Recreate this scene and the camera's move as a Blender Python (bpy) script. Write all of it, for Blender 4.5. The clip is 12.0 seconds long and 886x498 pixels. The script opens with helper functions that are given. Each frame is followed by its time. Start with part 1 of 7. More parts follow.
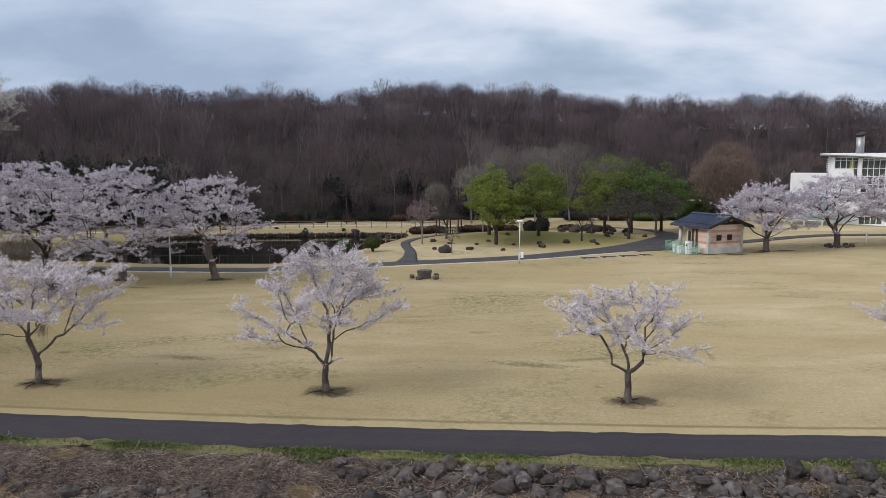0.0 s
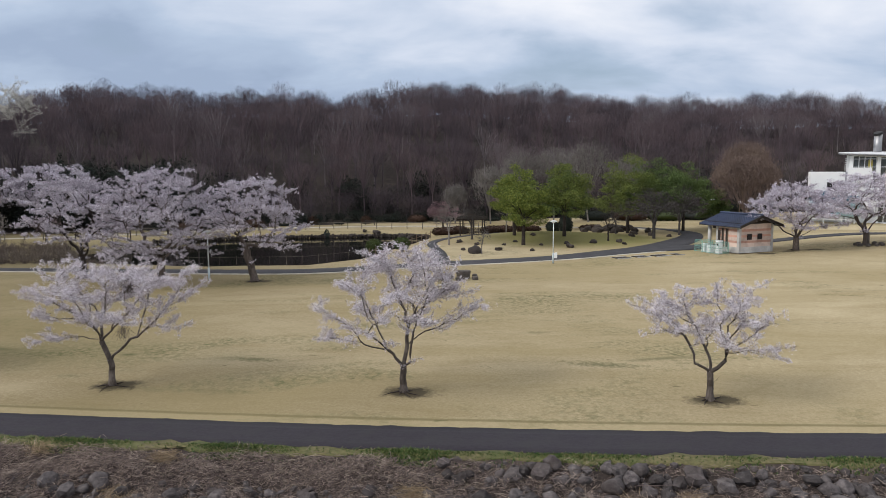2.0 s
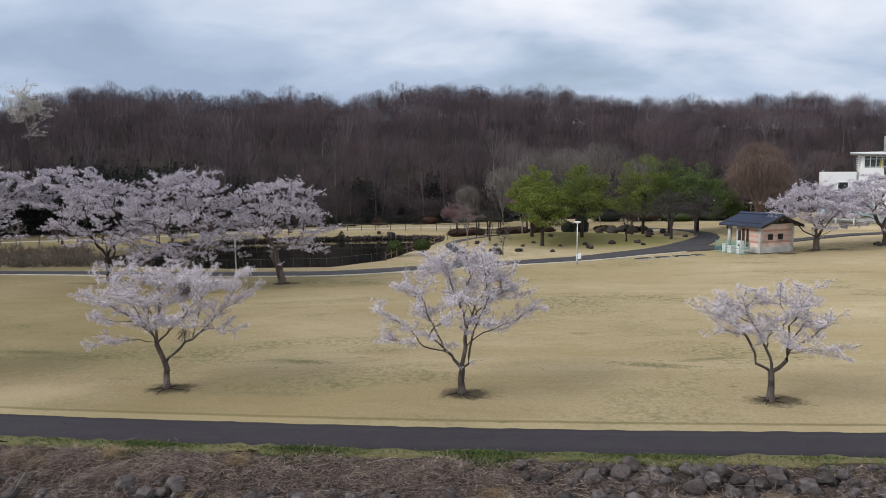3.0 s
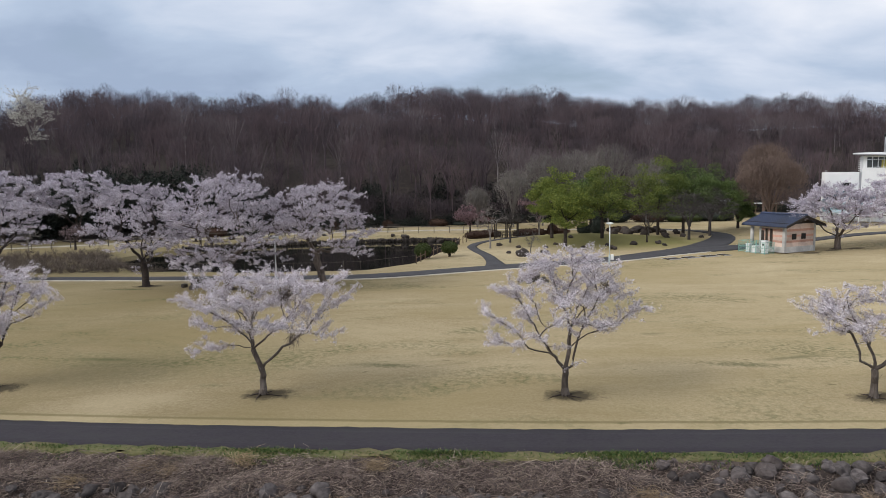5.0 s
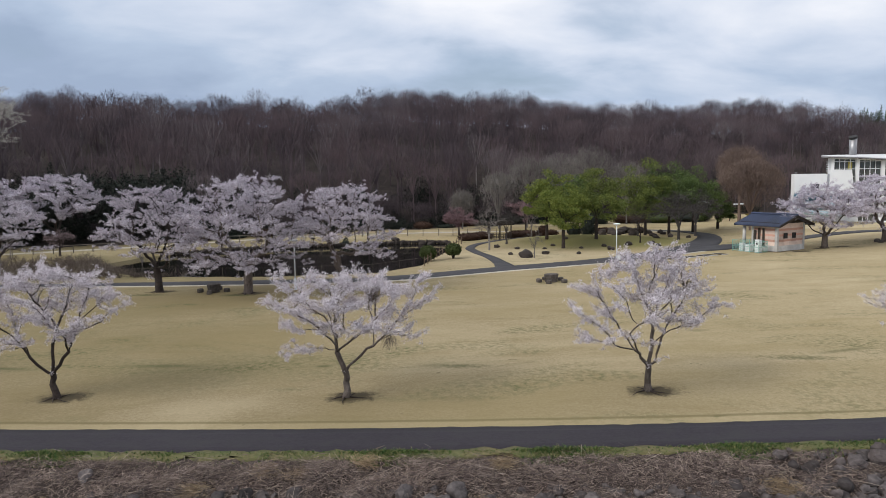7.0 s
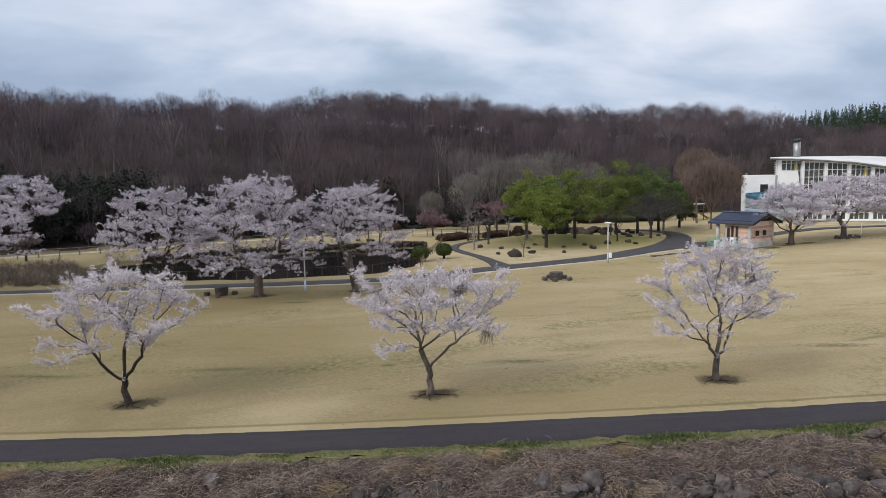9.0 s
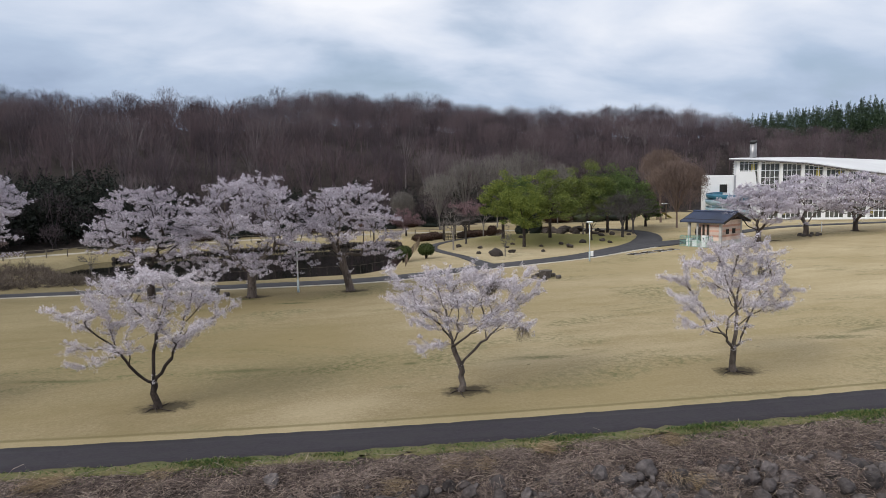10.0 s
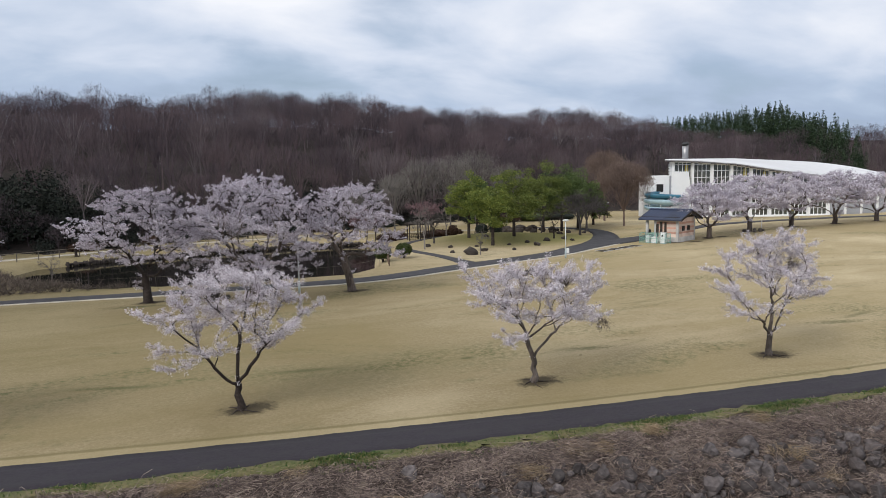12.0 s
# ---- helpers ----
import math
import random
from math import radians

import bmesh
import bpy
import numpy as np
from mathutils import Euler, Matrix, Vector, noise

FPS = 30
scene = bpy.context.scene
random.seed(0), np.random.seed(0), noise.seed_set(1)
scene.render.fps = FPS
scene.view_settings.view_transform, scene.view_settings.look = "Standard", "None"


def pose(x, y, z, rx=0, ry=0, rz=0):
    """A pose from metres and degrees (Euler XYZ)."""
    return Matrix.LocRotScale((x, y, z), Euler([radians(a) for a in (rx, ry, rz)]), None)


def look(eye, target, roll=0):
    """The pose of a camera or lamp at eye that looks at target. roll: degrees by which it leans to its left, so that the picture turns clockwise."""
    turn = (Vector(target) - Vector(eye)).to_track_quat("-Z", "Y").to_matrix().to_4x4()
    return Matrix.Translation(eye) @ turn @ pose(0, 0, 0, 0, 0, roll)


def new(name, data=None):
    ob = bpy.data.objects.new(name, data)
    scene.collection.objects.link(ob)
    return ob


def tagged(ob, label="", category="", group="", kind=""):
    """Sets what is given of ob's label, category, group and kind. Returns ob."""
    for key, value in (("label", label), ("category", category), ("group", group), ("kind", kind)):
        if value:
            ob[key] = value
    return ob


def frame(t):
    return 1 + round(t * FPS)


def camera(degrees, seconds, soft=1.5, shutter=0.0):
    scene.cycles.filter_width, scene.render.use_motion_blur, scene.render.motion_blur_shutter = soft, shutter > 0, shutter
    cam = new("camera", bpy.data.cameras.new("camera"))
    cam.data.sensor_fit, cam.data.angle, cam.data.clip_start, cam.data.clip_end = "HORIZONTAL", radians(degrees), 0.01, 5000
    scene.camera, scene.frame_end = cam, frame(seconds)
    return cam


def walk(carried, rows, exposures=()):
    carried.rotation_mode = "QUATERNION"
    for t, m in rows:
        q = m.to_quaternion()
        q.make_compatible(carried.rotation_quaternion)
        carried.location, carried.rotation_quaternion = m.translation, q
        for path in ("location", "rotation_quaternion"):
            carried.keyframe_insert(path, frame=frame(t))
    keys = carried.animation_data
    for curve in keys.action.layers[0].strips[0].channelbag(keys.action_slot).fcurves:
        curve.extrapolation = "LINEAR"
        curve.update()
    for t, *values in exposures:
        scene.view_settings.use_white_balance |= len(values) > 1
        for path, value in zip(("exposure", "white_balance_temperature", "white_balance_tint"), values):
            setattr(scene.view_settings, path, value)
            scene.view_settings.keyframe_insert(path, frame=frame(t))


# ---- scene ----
cam = camera(63.8, 12.0, 0.85, 0.2)
METRES, EYE, TILT, LEAN, TURN = 33.0, 9.4, -6.6, 0.0, 0.0
ROWS = [
    (0.0, 0.0, 0.0, 0.0, 0.0, 0.0, -0.0),
    (0.5, -0.0096, 0.0005, -0.0005, -0.0, -0.0, 0.04),
    (1.0, -0.0308, 0.0012, -0.0011, -0.01, 0.0, 0.1),
    (1.5, -0.0623, 0.0019, -0.0013, -0.07, 0.04, 0.18),
    (2.0, -0.0989, 0.0028, -0.0014, -0.13, 0.1, 0.31),
    (2.5, -0.1367, 0.0034, -0.0012, -0.22, 0.17, 0.44),
    (3.0, -0.1749, 0.0047, -0.0012, -0.39, 0.22, 0.54),
    (5.0, -0.3291, 0.0122, 0.0002, -2.13, 0.4, 1.03),
    (5.5, -0.3691, 0.0141, 0.0001, -3.06, 0.47, 1.18),
    (6.0, -0.4108, 0.0158, -0.0001, -4.15, 0.52, 1.34),
    (6.5, -0.4536, 0.0179, -0.0, -4.95, 0.56, 1.45),
    (7.0, -0.4968, 0.0198, -0.0001, -6.06, 0.58, 1.62),
    (9.0, -0.6865, 0.0368, 0.0004, -11.6, 0.56, 2.3),
    (9.5, -0.7368, 0.0439, 0.0007, -13.45, 0.53, 2.52),
    (10.0, -0.7882, 0.0522, 0.0014, -15.59, 0.45, 2.75),
    (10.5, -0.8397, 0.0615, 0.0022, -17.38, 0.4, 2.96),
    (11.0, -0.8907, 0.0722, 0.0033, -19.1, 0.33, 3.17),
    (11.5, -0.9419, 0.0846, 0.0047, -20.89, 0.26, 3.4),
    (12.0, -0.9923, 0.0981, 0.0062, -22.61, 0.17, 3.6),
]
walk(cam, [(t, pose(0, 0, EYE, TILT, LEAN, TURN) @ pose(METRES * x, METRES * y, METRES * z, 90 + pitch, roll, yaw)) for t, x, y, z, yaw, pitch, roll in ROWS])

# ---- world and light ----
world = bpy.data.worlds.new("world")
scene.world = world
world.use_nodes = True
wn, wl = world.node_tree.nodes, world.node_tree.links
wn.clear()


def wnode(kind, **sets):
    n = wn.new(kind)
    for k, v in sets.items():
        n.inputs[k.replace("_", " ")].default_value = v
    return n


def wmath(op, a, b=0.0):
    n = wn.new("ShaderNodeMath")
    n.operation = op
    for i, v in enumerate((a, b)):
        if isinstance(v, (int, float)):
            n.inputs[i].default_value = v
        else:
            wl.new(v, n.inputs[i])
    return n.outputs[0]


def wramp(fac, stops):
    n = wn.new("ShaderNodeValToRGB")
    while len(n.color_ramp.elements) < len(stops):
        n.color_ramp.elements.new(0.5)
    for e, (p, c) in zip(n.color_ramp.elements, stops):
        e.position, e.color = p, (*c, 1)
    wl.new(fac, n.inputs[0])
    return n.outputs[0]


def wmix(fac, a, b):
    n = wn.new("ShaderNodeMix")
    n.data_type = "RGBA"
    for sock, v in ((n.inputs[0], fac), (n.inputs[6], a), (n.inputs[7], b)):
        if isinstance(v, (int, float)):
            sock.default_value = v
        elif isinstance(v, tuple):
            sock.default_value = (*v, 1)
        else:
            wl.new(v, sock)
    return n.outputs[2]


SUN_EL, SUN_AZ = radians(38), radians(248)
sky = wn.new("ShaderNodeTexSky")
sky.sky_type, sky.sun_disc = "NISHITA", False
sky.sun_elevation, sky.sun_rotation = SUN_EL, SUN_AZ
sky.air_density, sky.dust_density = 1.0, 1.5
skydim = wmix(1.0, sky.outputs[0], (0.1, 0.1, 0.1))
skydim.node.blend_type = "MULTIPLY"
co = wn.new("ShaderNodeTexCoord")
sep = wn.new("ShaderNodeSeparateXYZ")
wl.new(co.outputs["Generated"], sep.inputs[0])
up = wmath("MAXIMUM", sep.outputs[2], 0.0)
low = wmath("ADD", up, 0.3)
plane = wn.new("ShaderNodeCombineXYZ")
wl.new(wmath("DIVIDE", sep.outputs[0], low), plane.inputs[0])
wl.new(wmath("DIVIDE", sep.outputs[1], low), plane.inputs[1])


def cloudnoise(scale, detail, rough, seed, warp=0.0):
    n = wnode("ShaderNodeTexNoise", Scale=scale, Detail=detail, Roughness=rough, Distortion=warp)
    m = wn.new("ShaderNodeMapping")
    m.inputs["Location"].default_value = seed
    m.inputs["Scale"].default_value = (0.75, 1.0, 1.0)
    wl.new(plane.outputs[0], m.inputs[0])
    wl.new(m.outputs[0], n.inputs["Vector"])
    return n.outputs[0]


big = cloudnoise(1.25, 5, 0.45, (5.6, 1.9, 0.0), 0.3)
fine = cloudnoise(3.0, 6, 0.52, (7.7, 2.2, 3.0), 0.25)
mass = wmath("ADD", wmath("MULTIPLY", big, 0.62), wmath("MULTIPLY", fine, 0.38))
# cloud decks: slate underside to white crown
lift = wmath("ADD", mass, wmath("MULTIPLY", wmath("SUBTRACT", up, 0.12), 0.95))
# the deck thins towards the east
lift = wmath("ADD", lift, wmath("SUBTRACT", wmath("MULTIPLY", wmath("MINIMUM", sep.outputs[0], 0.22), 0.2), 0.03))
bright = wmath("MULTIPLY", wmath("SUBTRACT", sep.outputs[0], 0.2), 4.5)
lift = wmath("ADD", lift, wmath("MULTIPLY", wmath("POWER", 2.718, wmath("MULTIPLY", wmath("MULTIPLY", bright, bright), -1.0)), 0.06))
cloud = wramp(lift, [(0.37, (0.36, 0.45, 0.61)), (0.48, (0.47, 0.57, 0.73)), (0.58, (0.66, 0.73, 0.86)), (0.71, (0.92, 0.94, 1.0))])
gap = wramp(wmath("SUBTRACT", 1.0, mass), [(0.55, (0, 0, 0)), (0.68, (1, 1, 1))])
both = wmix(wmath("MULTIPLY", gap, 0.5), cloud, skydim)
bg = wn.new("ShaderNodeBackground")
wl.new(both, bg.inputs[0])
bg.inputs[1].default_value = 1.08
wo = wn.new("ShaderNodeOutputWorld")
wl.new(bg.outputs[0], wo.inputs[0])

sun = new("sun", bpy.data.lights.new("sun", "SUN"))
sun.data.energy, sun.data.angle, sun.data.color = 2.25, radians(22), (1.0, 0.95, 0.88)
sun.matrix_world = look((math.sin(SUN_AZ) * math.cos(SUN_EL) * 50, math.cos(SUN_AZ) * math.cos(SUN_EL) * 50, math.sin(SUN_EL) * 50), (0, 0, 0))
scene.view_settings.exposure = -0.1

# ---- materials ----
def material(name, rough=0.8, metal=0.0, spec=0.3):
    m = bpy.data.materials.new(name)
    m.use_nodes = True
    b = m.node_tree.nodes["Principled BSDF"]
    b.inputs["Roughness"].default_value = rough
    b.inputs["Metallic"].default_value = metal
    b.inputs["Specular IOR Level"].default_value = spec
    return m, m.node_tree.nodes, m.node_tree.links, b


def place(nodes, links, scale=(1, 1, 1)):
    g = nodes.new("ShaderNodeNewGeometry")
    mp = nodes.new("ShaderNodeMapping")
    mp.inputs["Scale"].default_value = scale
    links.new(g.outputs["Position"], mp.inputs[0])
    return mp.outputs[0]


def noise_of(nodes, links, vec, scale, detail=4, rough=0.55, warp=0.0):
    n = nodes.new("ShaderNodeTexNoise")
    n.inputs["Scale"].default_value, n.inputs["Detail"].default_value = scale, detail
    n.inputs["Roughness"].default_value, n.inputs["Distortion"].default_value = rough, warp
    links.new(vec, n.inputs["Vector"])
    return n.outputs[0]


def ramp_of(nodes, links, fac, stops):
    n = nodes.new("ShaderNodeValToRGB")
    while len(n.color_ramp.elements) < len(stops):
        n.color_ramp.elements.new(0.5)
    for e, (p, c) in zip(n.color_ramp.elements, stops):
        c = c if isinstance(c, tuple) else (c, c, c)
        e.position, e.color = p, (*c, 1)
    links.new(fac, n.inputs[0])
    return n.outputs[0]


def mix_of(nodes, links, fac, a, b, kind="MIX"):
    n = nodes.new("ShaderNodeMix")
    n.data_type, n.blend_type = "RGBA", kind
    for sock, v in ((n.inputs[0], fac), (n.inputs[6], a), (n.inputs[7], b)):
        if isinstance(v, (int, float)):
            sock.default_value = v
        elif isinstance(v, tuple):
            sock.default_value = (*v, 1)
        else:
            links.new(v, sock)
    return n.outputs[2]


def bump_to(nodes, links, bsdf, height, strength=0.4, dist=0.02):
    b = nodes.new("ShaderNodeBump")
    b.inputs["Strength"].default_value, b.inputs["Distance"].default_value = strength, dist
    links.new(height, b.inputs["Height"])
    links.new(b.outputs[0], bsdf.inputs["Normal"])


def grained(name, dark, light, scale=6.0, rough=0.8, metal=0.0, spec=0.3, stain=None, bump=0.3, dist=0.01, stretch=(1, 1, 1), rand=0.15):
    """Two-scale mottled surface: grain between dark and light, wide stains, per-object drift and relief."""
    m, n, l, b = material(name, rough, metal, spec)
    v = place(n, l, stretch)
    fine = noise_of(n, l, v, scale, 6, 0.62)
    wide = noise_of(n, l, v, scale * 0.13, 4, 0.55, 0.4)
    col = ramp_of(n, l, fine, [(0.3, dark), (0.72, light)])
    col = mix_of(n, l, ramp_of(n, l, wide, [(0.42, 0.0), (0.7, 0.75)]), col, stain or tuple(c * 0.62 for c in dark))
    info = n.new("ShaderNodeObjectInfo")
    hsv = n.new("ShaderNodeHueSaturation")
    mr = n.new("ShaderNodeMapRange")
    mr.inputs[3].default_value, mr.inputs[4].default_value = 1 - rand, 1 + rand
    l.new(info.outputs["Random"], mr.inputs[0])
    l.new(mr.outputs[0], hsv.inputs["Value"])
    l.new(col, hsv.inputs["Color"])
    l.new(hsv.outputs[0], b.inputs["Base Color"])
    if bump:
        bump_to(n, l, b, fine, bump, dist)
    return m


def leafy(name, tones, translucency=0.3, rough=0.7):
    """Leaf or petal: every loose piece takes its own tone; some light passes through."""
    m, n, l, b = material(name, rough, 0, 0.2)
    g = n.new("ShaderNodeNewGeometry")
    step = 1.0 / max(1, len(tones) - 1)
    col = ramp_of(n, l, g.outputs["Random Per Island"], [(i * step, c) for i, c in enumerate(tones)])
    v = place(n, l)
    col = mix_of(n, l, ramp_of(n, l, noise_of(n, l, v, 0.55, 3), [(0.35, 0.0), (0.7, 0.35)]), col, tuple(c * 0.72 for c in tones[0]))
    l.new(col, b.inputs["Base Color"])
    t = n.new("ShaderNodeBsdfTranslucent")
    l.new(col, t.inputs[0])
    mx = n.new("ShaderNodeMixShader")
    mx.inputs[0].default_value = translucency
    l.new(b.outputs[0], mx.inputs[1])
    l.new(t.outputs[0], mx.inputs[2])
    l.new(mx.outputs[0], n["Material Output"].inputs[0])
    return m


# painted ground spots: soil with trunk shade, and the hut's shadow at (29.5, 71.8)
SOIL_SHADE_SPOTS = [(-4.85, 28.62), (7.34, 27.4), (-17.42, 29.8), (-29.62, 31.56), (19.6, 26.3), (-42.3, 33.9), (-18.2, 56.3), (-25.6, 56.2), (-32.8, 58.4), (32.6, 73.0), (35.0, 73.2), (41.5, 74.2), (49.8, 74.8), (58.8, 75.4), (29.5, 71.8)]


def twig_material():
    """Winter bark: brown, purplish, grey or pale by tree, with a slight drift from twig to twig."""
    m, n, l, b = material("winter_twigs", 0.9, 0, 0.15)
    tone = n.new("ShaderNodeAttribute")
    tone.attribute_name = "tone"
    col = ramp_of(n, l, tone.outputs["Fac"], [(0.0, (0.044, 0.036, 0.042)), (0.3, (0.086, 0.069, 0.079)), (0.52, (0.13, 0.097, 0.105)), (0.74, (0.16, 0.14, 0.148)), (0.95, (0.3, 0.272, 0.275))])
    g = n.new("ShaderNodeNewGeometry")
    col = mix_of(n, l, ramp_of(n, l, g.outputs["Random Per Island"], [(0.0, 0.0), (1.0, 0.5)]), col, (0.66, 0.64, 0.66), "MULTIPLY")
    l.new(col, b.inputs["Base Color"])
    return m


def lawn_material():
    m, n, l, b = material("dormant_turf", 0.95, 0, 0.1)
    v = place(n, l)
    streak = place(n, l, (0.4, 1.0, 1.0))
    fine = noise_of(n, l, v, 7.0, 8, 0.8)
    mid = noise_of(n, l, streak, 0.7, 7, 0.66, 0.6)
    wide = noise_of(n, l, streak, 0.075, 5, 0.55, 0.8)
    col = ramp_of(n, l, fine, [(0.28, (0.195, 0.157, 0.09)), (0.5, (0.273, 0.224, 0.135)), (0.74, (0.355, 0.3, 0.195))])
    col = mix_of(n, l, ramp_of(n, l, mid, [(0.48, 0.0), (0.7, 0.5)]), col, (0.19, 0.15, 0.075))
    col = mix_of(n, l, ramp_of(n, l, wide, [(0.45, 0.0), (0.64, 0.65)]), col, (0.195, 0.156, 0.076))
    col = mix_of(n, l, ramp_of(n, l, wide, [(0.3, 0.45), (0.45, 0.0)]), col, (0.46, 0.39, 0.26))
    # turf brightened towards the rise, painting the sunlit side into its colour
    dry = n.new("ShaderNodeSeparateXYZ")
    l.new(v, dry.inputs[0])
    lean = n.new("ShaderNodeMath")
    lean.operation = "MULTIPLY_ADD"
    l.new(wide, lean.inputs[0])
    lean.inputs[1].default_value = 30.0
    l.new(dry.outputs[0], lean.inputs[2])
    sun_side = n.new("ShaderNodeMapRange")
    sun_side.inputs[1].default_value, sun_side.inputs[2].default_value = -8, 34
    sun_side.inputs[3].default_value, sun_side.inputs[4].default_value = 0.0, 1.0
    l.new(lean.outputs[0], sun_side.inputs[0])
    col = mix_of(n, l, sun_side.outputs[0], col, (1.4, 1.41, 1.44), "MULTIPLY")
    # cloud shade painted into the turf: darker and more olive westward, past y 34
    west_shade = n.new("ShaderNodeMapRange")
    west_shade.inputs[1].default_value, west_shade.inputs[2].default_value = -30, 2
    west_shade.inputs[3].default_value, west_shade.inputs[4].default_value = 1.0, 0.0
    l.new(lean.outputs[0], west_shade.inputs[0])
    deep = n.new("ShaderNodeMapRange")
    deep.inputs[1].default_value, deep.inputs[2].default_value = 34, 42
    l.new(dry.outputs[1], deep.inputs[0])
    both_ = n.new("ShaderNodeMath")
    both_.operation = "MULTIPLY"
    l.new(west_shade.outputs[0], both_.inputs[0])
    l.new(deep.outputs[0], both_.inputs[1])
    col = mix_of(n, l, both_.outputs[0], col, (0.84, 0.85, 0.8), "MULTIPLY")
    # winter-green weeds in drifts, small bare spots, worn streaks
    weeds = noise_of(n, l, place(n, l, (0.45, 1, 1)), 0.17, 5, 0.6, 0.9)
    speck = noise_of(n, l, v, 3.2, 6, 0.75)
    wet = n.new("ShaderNodeMath")
    wet.operation = "MULTIPLY"
    l.new(ramp_of(n, l, weeds, [(0.52, 0.0), (0.64, 1.0)]), wet.inputs[0])
    l.new(ramp_of(n, l, speck, [(0.44, 0.0), (0.62, 0.8)]), wet.inputs[1])
    col = mix_of(n, l, wet.outputs[0], col, (0.1, 0.108, 0.05))
    # one broad weedy drift across the row of young trees
    band = n.new("ShaderNodeVectorMath")
    band.operation = "MULTIPLY_ADD"
    band.inputs[1].default_value, band.inputs[2].default_value = (0.095, 0.3, 0.0), (22.5 * 0.095, -34.6 * 0.3, 0.0)
    l.new(v, band.inputs[0])
    size = n.new("ShaderNodeVectorMath")
    size.operation = "LENGTH"
    l.new(band.outputs[0], size.inputs[0])
    part_ = n.new("ShaderNodeMath")
    part_.operation = "MULTIPLY_ADD"
    l.new(mid, part_.inputs[0])
    part_.inputs[1].default_value = 1.5
    l.new(size.outputs["Value"], part_.inputs[2])
    drift = n.new("ShaderNodeMath")
    drift.operation = "MULTIPLY"
    l.new(ramp_of(n, l, part_.outputs[0], [(0.72, 0.85), (1.0, 0.5)]), drift.inputs[0])
    l.new(ramp_of(n, l, speck, [(0.42, 0.25), (0.6, 1.0)]), drift.inputs[1])
    edge = n.new("ShaderNodeMath")
    edge.operation = "MULTIPLY"
    l.new(drift.outputs[0], edge.inputs[0])
    rim = n.new("ShaderNodeMapRange")
    rim.inputs[1].default_value, rim.inputs[2].default_value = 1.0, 1.9
    rim.inputs[3].default_value, rim.inputs[4].default_value = 1.0, 0.0
    l.new(part_.outputs[0], rim.inputs[0])
    l.new(rim.outputs[0], edge.inputs[1])
    col = mix_of(n, l, edge.outputs[0], col, (0.12, 0.115, 0.052))
    spots = noise_of(n, l, place(n, l, (0.6, 1, 1)), 2.0, 4, 0.6, 0.5)
    col = mix_of(n, l, ramp_of(n, l, spots, [(0.7, 0.0), (0.74, 0.6)]), col, (0.1, 0.087, 0.045))
    scuff = noise_of(n, l, place(n, l, (0.25, 1.4, 1)), 0.9, 6, 0.7, 1.2)
    col = mix_of(n, l, ramp_of(n, l, scuff, [(0.64, 0.0), (0.76, 0.4)]), col, (0.15, 0.124, 0.064))
    # weedy streaks, drag marks, painted tree shade: place, half length, half width, bearing, strength
    # last three: shadow patches of the old cherries put into the turf colour
    for mx_, my_, along_, wide_, turn_, deep_ in ((4.2, 31.9, 2.4, 0.5, -12, 0.7), (7.95, 33.6, 0.8, 0.12, -57, 0.6), (12.9, 33.7, 1.6, 0.2, 80, 0.5), (6.8, 32.8, 2.2, 0.3, 12, 0.6), (-3.4, 25.45, 0.3, 0.12, 0, 1.0), (-18.6, 34.2, 0.55, 0.3, 0, 0.8), (-34.5, 36.5, 2.4, 0.3, -17, 0.75), (-12.3, 33.2, 1.9, 0.4, -10, 0.7), (-26.3, 35.5, 2.2, 0.4, -10, 0.7), (2.0, 38.3, 1.0, 0.4, 0, 0.4), (-26.4, 55.5, 1.7, 0.5, -18, 0.9), (-22.9, 52.6, 1.9, 0.35, -8, 0.9), (-33.5, 57.0, 2.6, 0.5, -6, 0.8)):
        mv = n.new("ShaderNodeMapping")
        mv.vector_type = "TEXTURE"
        mv.inputs["Location"].default_value, mv.inputs["Rotation"].default_value, mv.inputs["Scale"].default_value = (mx_, my_, 0), (0, 0, radians(turn_)), (along_, wide_, 1000)
        l.new(v, mv.inputs[0])
        ln_ = n.new("ShaderNodeVectorMath")
        ln_.operation = "LENGTH"
        l.new(mv.outputs[0], ln_.inputs[0])
        fray = n.new("ShaderNodeMath")
        fray.operation = "MULTIPLY_ADD"
        l.new(speck, fray.inputs[0])
        fray.inputs[1].default_value = 3.2
        l.new(ln_.outputs["Value"], fray.inputs[2])
        gate = n.new("ShaderNodeMapRange")
        gate.inputs[1].default_value, gate.inputs[2].default_value = 1.75, 2.6
        gate.inputs[3].default_value, gate.inputs[4].default_value = deep_, 0.0
        l.new(fray.outputs[0], gate.inputs[0])
        col = mix_of(n, l, gate.outputs[0], col, (0.085, 0.09, 0.04))
    # moss over the garden mound
    moss = n.new("ShaderNodeVectorMath")
    moss.operation = "DISTANCE"
    squash = n.new("ShaderNodeVectorMath")
    squash.operation = "MULTIPLY"
    squash.inputs[1].default_value = (1, 1.5, 0)
    l.new(v, squash.inputs[0])
    l.new(squash.outputs[0], moss.inputs[0])
    moss.inputs[1].default_value = (13, 86 * 1.5, 0)
    soft = n.new("ShaderNodeMath")
    soft.operation = "MULTIPLY_ADD"
    l.new(mid, soft.inputs[0])
    soft.inputs[1].default_value = 6.0
    l.new(moss.outputs["Value"], soft.inputs[2])
    far_ = n.new("ShaderNodeMapRange")
    far_.inputs[1].default_value, far_.inputs[2].default_value = 11, 18
    far_.inputs[3].default_value, far_.inputs[4].default_value = 0.85, 0.0
